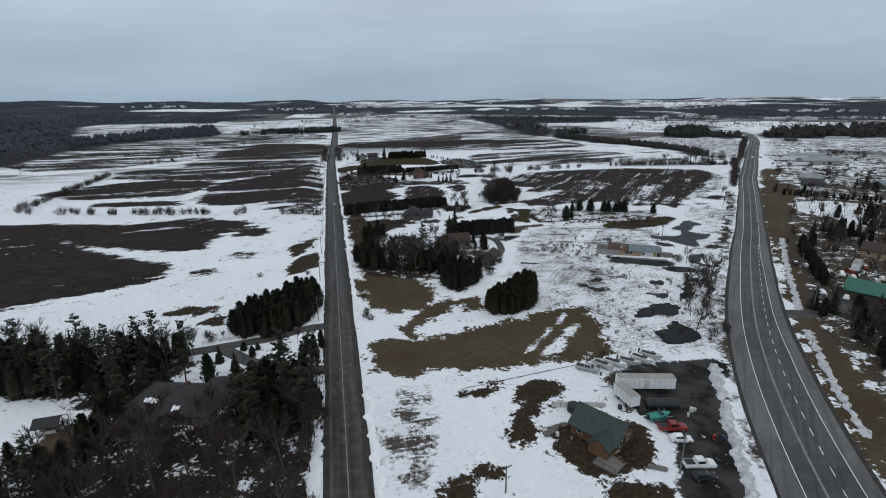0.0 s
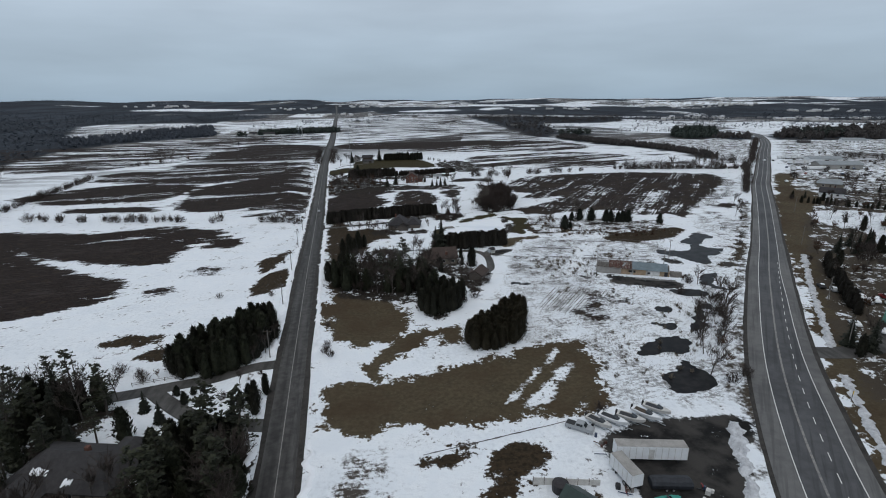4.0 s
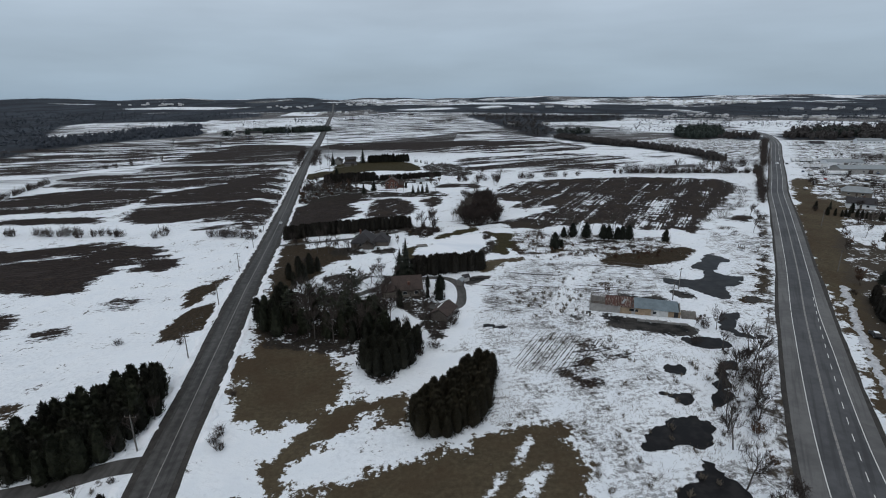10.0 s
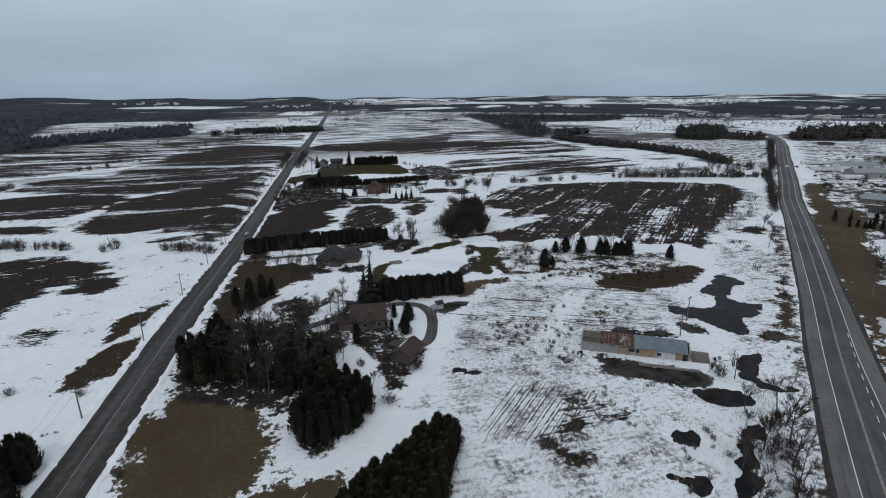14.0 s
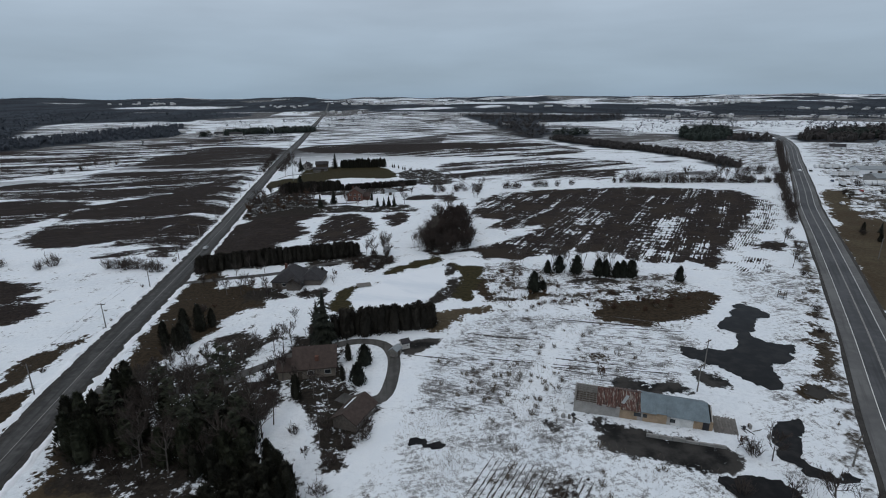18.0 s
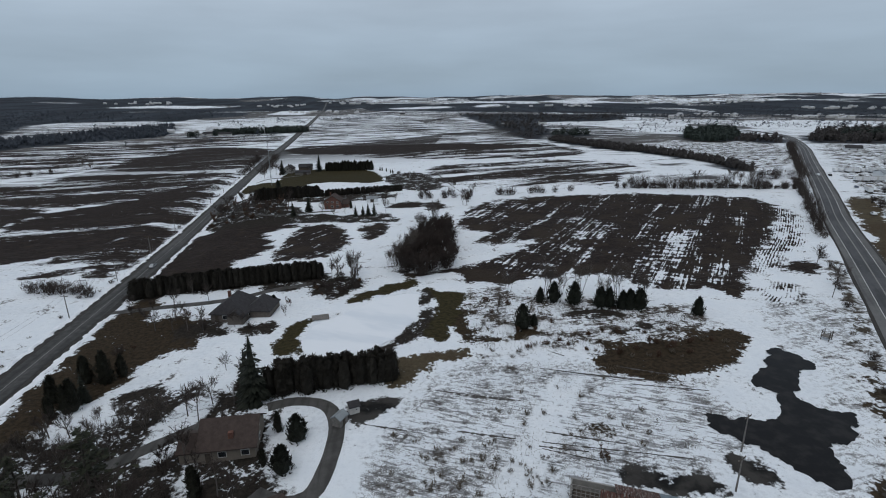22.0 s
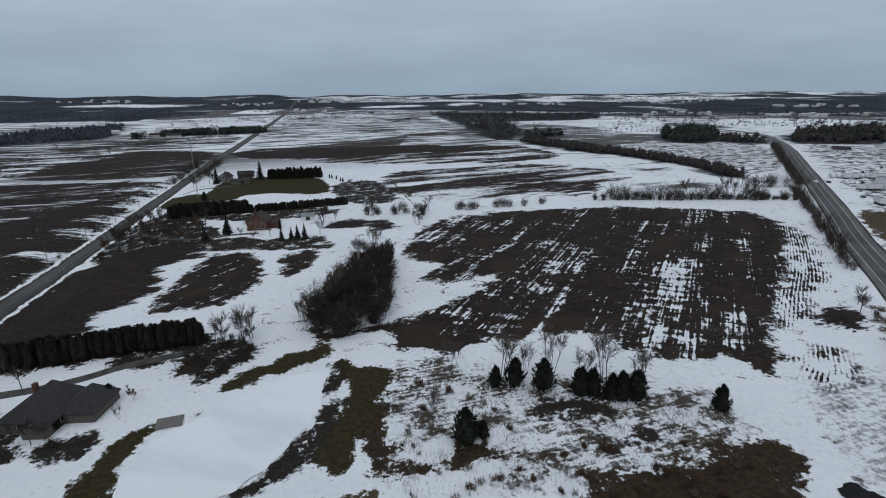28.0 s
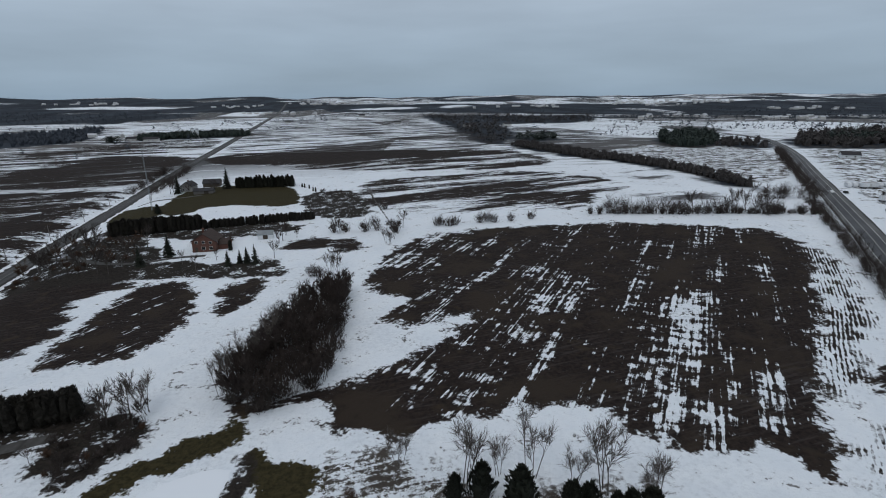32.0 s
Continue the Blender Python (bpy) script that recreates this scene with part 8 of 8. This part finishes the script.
def trailer(x, y, turn, length, tall, paint, label, wheels_at=(-1,)):
    root = thing("box_trailer", pose(x, y, height(x, y) + 0.1, 0, 0, turn), label, "trailer")
    hl = length / 2
    Shape().box(-hl, -1.25, 1.1, hl, 1.25, 1.1 + tall, 0.05).put("box", paint, root)
    Shape().box(-hl + 0.06, -1.19, 1.1 + tall, hl - 0.06, 1.19, 1.14 + tall).put("roof", M["block"], root, "stained grey roof sheet")
    Shape().box(-hl, -0.5, 0.85, hl, 0.5, 1.1).put("chassis", M["black"], root)
    n = int(length / 1.2)
    for i in range(n + 1):
        px = -hl + 0.06 + (length - 0.12) * i / n
        for q in (-1, 1):
            Shape().box(px - 0.04, min(q * 1.25, q * 1.285), 1.15, px + 0.04, max(q * 1.25, q * 1.285), 1.02 + tall).put("rib", M["dirty_white"], root)
    Shape().box(-0.6, -1.30, 1.2, 0.4, -1.262, 1.0 + tall * 0.85).put("side_door", M["dirty_white"], root)
    Shape().box(hl - 1.6, -0.9, 0.0, hl - 1.4, 0.9, 1.0).put("landing_leg", M["black"], root)
    wheels(root, [(s * (hl - 1.4) + k, q) for s in wheels_at for k in (-0.6, 0.6) for q in (-1.0, 1.0)], 0.5, 0.4)
    return root


def boat(x, y, turn, length, hull, top, label):
    root = thing("motor_boat", pose(x, y, height(x, y) + 0.05, 0, 0, turn), label, "boat", "stored boats")
    L = length
    ring = lambda px, w, z0, z1: [(px, 0, z0), (px, -w * 0.8, z0 + 0.25), (px, -w, z1), (px, w, z1), (px, w * 0.8, z0 + 0.25)]  # noqa: E731
    Shape().loft([ring(-L / 2, 0.95, 0.55, 1.45), ring(-L * 0.1, 1.08, 0.5, 1.5), ring(L * 0.25, 0.85, 0.55, 1.6), ring(L * 0.44, 0.35, 0.8, 1.7), ring(L * 0.5, 0.04, 1.2, 1.74)]).put("hull", hull, root)
    Shape().loft([[(-L * 0.42, -0.7, 1.47), (L * 0.1, -0.75, 1.52), (L * 0.1, 0.75, 1.52), (-L * 0.42, 0.7, 1.47)], [(-L * 0.4, -0.6, 1.53), (L * 0.08, -0.65, 1.58), (L * 0.08, 0.65, 1.58), (-L * 0.4, 0.6, 1.53)]]).put("cockpit", top, root)
    Shape().loft([[(L * 0.06, -0.7, 1.55), (L * 0.2, -0.55, 1.6), (L * 0.2, 0.55, 1.6), (L * 0.06, 0.7, 1.55)], [(L * 0.0, -0.62, 2.0), (L * 0.06, -0.5, 2.02), (L * 0.06, 0.5, 2.02), (L * 0.0, 0.62, 2.0)]]).put("windscreen", M["glass"], root)
    Shape().box(-L / 2 - 0.45, -0.22, 0.7, -L / 2, 0.22, 1.9, 0.05).put("outboard_motor", M["black"], root)
    fr = Shape().box(-L * 0.35, -0.75, 0.32, L * 0.3, -0.65, 0.42).box(-L * 0.35, 0.65, 0.32, L * 0.3, 0.75, 0.42).box(L * 0.3, -0.08, 0.32, L * 0.68, 0.08, 0.42).box(-L * 0.2, -0.9, 0.3, -L * 0.12, 0.9, 0.55).put("boat_trailer", M["metal_grey"], root)
    for q in (-1.0, 1.0):
        Shape().tube((-L * 0.16, q - 0.1, 0.28), (-L * 0.16, q + 0.1, 0.28), 0.28, n=10).put("trailer_wheel", M["tyre"], fr)
    return root


trailer(59, 110.0, -7, 13.6, 2.75, M["white"], "long white box trailer parked in the yard")
trailer(52.3, 105.6, 102, 6.6, 2.5, M["white"], "short white box trailer beside the long one")
for i, (x, y) in enumerate(((53.4, 121.4), (56.8, 122.0), (60.8, 122.0), (64.6, 122.8), (67.8, 124.3))):
    boat(x, y, -52 + 6 * (i % 3), 6.0 + 0.4 * (i % 2), M["white"] if i % 2 else M["dirty_white"], M["black"] if i != 3 else M["wood_dark"], "stored white motor boat with a dark cockpit on a trailer")
boat(56.6, 98.4, 8, 5.2, M["teal"], M["teal"], "boat wrapped in a teal tarpaulin in the yard")
car(57.8, 95.0, -6, M["red"], "old red pickup truck parked in the yard", "pickup_truck")
car(57.6, 91.3, -8, M["white"], "white car parked in the yard", snowed=True)
car(57.0, 83.8, -4, M["white"], "white extended-cab pickup truck with a dark bed", "pickup_truck")
car(56.0, 80.6, -2, M["black"], "black car parked beside the white pickup")
car(49.0, 121.0, -35, M["silver"], "grey pickup truck standing in the snow", "pickup_truck")
car(-45.3, 370, 97, M["silver"], "grey car standing on the country road")
co = thing("covered_trailer", pose(59.4, 102.6, height(59.4, 102.6), 0, 0, -6), "long trailer under a dark grey tarpaulin in the yard", "trailer")
Shape().loft([[(x, -1.2 * k, 0.75), (x, -1.3 * k, 1.5), (x, -0.95 * k, 2.1 * q), (x, 0, 2.35 * q), (x, 0.95 * k, 2.1 * q), (x, 1.3 * k, 1.5), (x, 1.2 * k, 0.75)] for x, k, q in ((-3.7, 0.9, 0.86), (-3.3, 1.0, 0.97), (-1.5, 1.0, 1.0), (0.4, 1.0, 0.96), (2.2, 1.0, 1.0), (3.3, 1.0, 0.95), (3.7, 0.9, 0.84))]).put("tarpaulin", plain("dark_blue_grey_tarpaulin", (0.022, 0.024, 0.029), 0.6, vary=0.4, size=1.4), co)
Shape().box(-3.6, -0.5, 0.5, 3.6, 0.5, 0.76).put("chassis", M["black"], co)
wheels(co, [(k, q) for k in (-1.0, 0.2) for q in (-1.0, 1.0)], 0.4, 0.3)
tk = thing("round_tank", pose(39.6, 104.5, height(39.6, 104.5)), "dark round tank behind the cabin", "tank")
Shape().tube((0, 0, -0.2), (0, 0, 1.6), 1.5, n=16).put("shell", M["black"], tk)
Shape().tube((0, 0, 1.6), (0, 0, 1.85), 1.5, 0.7, 16).put("lid", M["shingle_grey"], tk)
wf = thing("panel_fence", pose(41, 105.6, height(41, 105.6), 0, 0, -8), "pale panel fence behind the cabin", "fence")
for i in range(6):
    Shape().box(-6 + i * 2.05, -0.05, -0.2, -4.0 + i * 2.05, 0.05, 1.4).put("panel", M["dirty_white"], wf)
    Shape().box(-6.1 + i * 2.05, -0.09, -0.3, -5.98 + i * 2.05, 0.09, 1.6).put("post", M["wood_grey"], wf)
for x, y, t, nlog in ((31.8, 97.5, 30, 5), (34.6, 99.4, 15, 4), (49.0, 84.4, -25, 4)):
    wp = thing("wood_pile", pose(x, y, height(x, y), 0, 0, t), "low pile of weathered timber on bare ground", "wood pile", "timber piles")
    for i in range(nlog):
        for k in range(2):
            Shape().tube((-1.8 + 0.1 * i, -0.6 + i * 0.3, 0.12 + k * 0.22), (1.7 + 0.15 * k, -0.55 + i * 0.3, 0.12 + k * 0.22), 0.12, n=6).put("log", M["wood_grey"], wp)

# clutter of the yard and the porch
def junk_pile(x, y, seed, count, spread, label, bright=True):
    """A loose heap of boards, boxes and drums."""
    rng = np.random.default_rng(seed)
    root = thing("junk_pile", pose(x, y, height(x, y), 0, 0, rng.uniform(0, 90)), label, "junk", "junk piles")
    tones = ("wood_dark", "wood_grey", "black", "dirty_white", "metal_rust", "red", "blue") if bright else ("wood_dark", "wood_grey", "concrete", "black")
    for i in range(count):
        px, py = rng.normal(0, spread, 2)
        m = M[tones[int(rng.integers(0, len(tones)))]]
        kind = i % 3
        if kind == 0:
            a = rng.uniform(0, 3.1)
            ln = rng.uniform(0.7, 1.6)
            Shape().tube((px - ln * math.cos(a), py - ln * math.sin(a), 0.08), (px + ln * math.cos(a), py + ln * math.sin(a), 0.2 + 0.2 * rng.random()), 0.09, n=4).put("board", m, root)
        elif kind == 1:
            w = rng.uniform(0.25, 0.55)
            Shape().box(px - w, py - w * 0.8, -0.1, px + w, py + w * 0.8, rng.uniform(0.4, 0.9), 0.05).put("box", m, root)
        else:
            Shape().tube((px, py, -0.1), (px, py, rng.uniform(0.6, 0.95)), 0.29, n=10).put("drum", m, root)


junk_pile(65.1, 100.7, 1, 7, 1.2, "scattered dark scrap on the wet yard")
junk_pile(51.6, 115.3, 2, 8, 1.3, "heap of scrap with a red box behind the trailer")
junk_pile(43.4, 87.8, 3, 9, 1.5, "heap of boards and drums beside the porch")
junk_pile(34.8, 96.0, 4, 8, 1.6, "boards and boxes along the cabin wall")
junk_pile(51.5, 104.5, 5, 8, 1.4, "dark scrap between the trailers and the cabin")
junk_pile(66.0, 90.0, 6, 5, 1.2, "scattered dark scrap on the wet yard")
junk_pile(120.5, 205.5, 7, 9, 1.6, "rubble and boards at the end of the ruined barn", False)
junk_pile(88.0, 213.0, 8, 8, 1.5, "rubble and boards at the end of the ruined barn", False)

# ---- yards east of the highway ----
house("green_roofed_shop", 158, 150, 128, 15, 10, 3.2, 2.8, M["wood_dark"], M["metal_green"], "wooden shop with a bright green metal roof", 0, [("-y", -4, 1.0, 1.4, 1.2), ("-y", 3, 1.0, 1.4, 1.2), ("+x", 0, 1.0, 2.4, 1.4), ("-x", 0, 1.0, 2.4, 1.4)], None, ("-y", 0, 1.2, 2.1))
house("warehouse", 388, 440, -12, 34, 14, 4.0, 2.2, M["block"], M["metal_grey"], "long low grey warehouse beside a vehicle yard", 0, [("-y", -10, 1.2, 2, 1.2), ("-y", 0, 1.2, 2, 1.2), ("-y", 10, 1.2, 2, 1.2)], None, ("-y", 5, 3.2, 3.0))
house("warehouse", 408, 478, -12, 28, 12, 4.0, 1.8, M["white"], M["metal_grey"], "pale warehouse with a low metal roof", 0, [("-y", -6, 1.2, 2, 1.2), ("-y", 6, 1.2, 2, 1.2)], None, ("-y", 0, 3.2, 3.0))
house("roadside_house", 313, 360, -40, 15, 10, 3.0, 2.6, M["beige"], M["metal_grey"], "roadside house with a pale grey roof", 2.5, [("-y", -4, 1, 1.4, 1.2), ("-y", 3, 1, 1.4, 1.2)], None, ("-y", 0, 1.0, 2.0))
house("roadside_house", 288, 330, -40, 13, 9, 3.0, 2.6, M["white"], M["shingle_grey"], "white roadside house with a grey shingled roof", 0, [("-y", -3.5, 1, 1.4, 1.2), ("-y", 3, 1, 1.4, 1.2)], (1, 1, 0.7), ("-y", 0, 1.0, 2.0))
house("roadside_house", 334, 322, 10, 14, 9, 3.0, 2.4, M["stone"], M["metal_blue"], "roadside house with a blue-grey roof among bushes", 0, [("-y", -3.5, 1, 1.4, 1.2), ("-y", 3, 1, 1.4, 1.2)], None, ("-y", 0, 1.0, 2.0))
house("roadside_house", 200, 190, -50, 12, 9, 3.0, 2.6, M["tan"], M["shingle_brown"], "brown roadside house behind trees", 0, [("-y", -3.5, 1, 1.4, 1.2), ("-y", 3, 1, 1.4, 1.2)], (1, 1, 0.7), ("-y", 0, 1.0, 2.0))
house("roadside_house", 520, 640, -30, 14, 9, 3.2, 2.6, M["white"], M["shingle_grey"], "white house near the bend of the highway", 0, [("-y", -3.5, 1, 1.4, 1.2), ("-y", 3, 1, 1.4, 1.2)])
house("clubhouse", 600, 655, -20, 26, 11, 4.0, 2.6, M["white"], M["metal_grey"], "long white building at the edge of the far wood", 0, [("-y", k, 1, 1.6, 1.4) for k in (-9, -4.5, 0, 4.5, 9)])
yard_rng = np.random.default_rng(77)
paints = [M["white"], M["silver"], M["black"], M["blue"], M["red"], M["white"], M["dirty_white"]]
first = {}
SPOTS = [(338 + 4.2 * i, 402 - 2.6 * i + 8 * (i % 2)) for i in range(12)] + [(346 + 4.4 * i, 416 - 2.4 * i) for i in range(10)] + [(160 + 1.6 * i, 187 - 3.6 * i) for i in range(6)] + [(330 + 5 * i, 420 - 2.2 * i + 3.2 * (i % 2)) for i in range(9)] + [(352 + 5.5 * i, 452 - 2.6 * i) for i in range(9)] + [(300 + 5 * i, 385 - 2.0 * i) for i in range(6)] + [(163 + 4.6 * i, 172 + 1.4 * i) for i in range(6)] + [(172 + 4.4 * i, 164 + 1.5 * i) for i in range(5)] + [(168, 182), (146, 158), (150, 152), (366, 500), (373, 497), (380, 493)]
for x, y in SPOTS:
    k = int(yard_rng.integers(0, len(paints)))
    turn = 60 + yard_rng.normal(0, 14)
    if k not in first:
        first[k] = car(x, y, turn, paints[k], "parked car with snow on its roof in a vehicle yard", snowed=True)
    else:
        copy_thing(first[k], pose(x, y, height(x, y) + 0.05, 0, 0, turn))
box_first = None
for x, y, t in ((372, 470, -15), (381, 468, -15), (345, 436, 60), (408, 455, 70), (398, 506, -12), (413, 502, -12), (428, 498, -12), (176, 176, 40)):
    if box_first is None:
        box_first = trailer(x, y, t, 9, 2.6, M["white"], "white box trailer standing in a vehicle yard")
    else:
        copy_thing(box_first, pose(x, y, height(x, y) + 0.1, 0, 0, t))


# thin dark ridges of soil: nursery beds and ditch edges
def soil_ridge(a, b, width, seed):
    rng = np.random.default_rng(seed)
    a, b = np.array(a, float), np.array(b, float)
    n = 26
    d = (b - a) / np.hypot(*(b - a))
    s = np.array([d[1], -d[0]])
    verts, faces = [], []
    for i in range(n + 1):
        p = a + (b - a) * i / n
        w = width * (0.25 + 0.75 * min(1, 3 * i / n, 3 * (n - i) / n)) * max(0.06, rng.uniform(-0.35, 1.3))
        for off, up in ((-w, -0.04), (-0.4 * w, 0.13), (0.4 * w, 0.15), (w, -0.04)):
            q = p + s * (off + rng.normal(0, 0.05))
            verts.append((q[0], q[1], height(*q) + up))
        if i:
            k = 4 * i
            faces += [(k - 4 + j, k - 3 + j, k + 1 + j, k + j) for j in range(3)]
    me = mesh_from("soil_ridge", verts, faces)
    me.materials.append(M["bed_soil"])
    return tagged(new("soil_ridge", me), "thin dark ridge of bare soil in the snow", "soil ridge", "soil ridges")


M["bed_soil"] = plain("bed_soil", (0.085, 0.078, 0.074), 0.95, vary=0.6, size=2.0)
for i in range(9):
    for k in (0.0, 0.62):
        soil_ridge((56.2 + 1.75 * (i + k), 185.5 - i - k), (69.3 + 1.95 * (i + k), 204.6 - i - k), (0.13 if k else 0.20) + 0.03 * (i % 3), 60 + i + int(20 * k))
for i, (a, b) in enumerate((((90.3, 236.1), (116.6, 228.1)), ((75.1, 254.5), (86.1, 250.7)), ((115.6, 253.3), (131.5, 248.4)), ((89.8, 234.2), (99.4, 229.7)), ((103.6, 260.1), (125.2, 252.5)), ((102.1, 270.4), (104.6, 268.0)))):
    soil_ridge(a, b, 0.28, 80 + i)
for i, (a, b) in enumerate((((70.5, 256.8), (79.2, 253.5)), ((79.2, 253.5), (89.2, 250.1)), ((97.0, 262.8), (119.5, 253.9)), ((89.4, 235.0), (98.3, 232.3)), ((91.8, 239.0), (106.2, 233.5)), ((54.4, 246.3), (64.1, 242.8)), ((116.3, 260.9), (127.9, 255.2)), ((74.3, 241.4), (85.5, 237.6)))):
    soil_ridge(a, b, 0.34 + 0.08 * (i % 3), 110 + i)
soil_ridge((15, 117), (47, 124), 0.22, 95)
soil_ridge((90, 603), (96, 548), 0.9, 96)
soil_ridge((96, 548), (103, 494), 0.9, 97)


# rows of white travel trailers in the dealer's yard
def travel_trailer(x, y, turn):
    root = thing("travel_trailer", pose(x, y, height(x, y), 0, 0, turn), "white travel trailer parked in a row on the snowy lot", "trailer", "travel trailers")
    s = Shape()
    s.loft([[(-3.2 + e, q, 0.5), (3.2 - e, q, 0.5), (3.4 - e, q, 1.4), (2.9 - e, q, 2.7 - e), (-2.9 + e, q, 2.75 - e), (-3.4 + e, q, 1.6)] for q, e in ((-1.2, 0.1), (-1.1, 0), (1.1, 0), (1.2, 0.1))])
    body = s.put("body", M["white"], root)
    for px in (-1.7, 0.9):
        Shape().box(px, -1.26, 1.5, px + 1.0, -1.19, 2.1).put("window", M["glass"], body)
    Shape().tube((-0.4, -1.15, 0.36), (-0.4, 1.15, 0.36), 0.36, n=10).put("axle", M["tyre"], root)
    return root


rv_first = None
for i, (x, y) in enumerate([(391.9, 514.4), (395.5, 513.6), (399.1, 512.8), (402.7, 512.0), (406.3, 511.2), (409.9, 510.5), (413.5, 509.7), (417.1, 508.9), (420.7, 508.1), (358.5, 437.4), (361.3, 436.9), (364.0, 436.3), (366.8, 435.7), (369.6, 435.1), (372.3, 434.6)]):
    if rv_first is None:
        rv_first = travel_trailer(x, y, 62)
    else:
        copy_thing(rv_first, pose(x, y, height(x, y), 0, 0, 62 + 4 * math.sin(5 * i)))


# yellow warning sign beside the highway
sg = thing("road_sign", pose(112.5, 122.5, height(112.5, 122.5), 0, 0, 32), "yellow diamond warning sign on a wooden post", "sign")
Shape().box(-0.06, -0.06, -0.4, 0.06, 0.06, 2.9).put("post", M["wood_grey"], sg)
Shape().loft([[(0, q, 1.9), (0.55, q, 2.45), (0, q, 3.0), (-0.55, q, 2.45)] for q in (-0.10, -0.065)]).put("panel", plain("yellow_sign_paint", (0.62, 0.42, 0.03), 0.5, vary=0.1), sg, "yellow diamond panel")
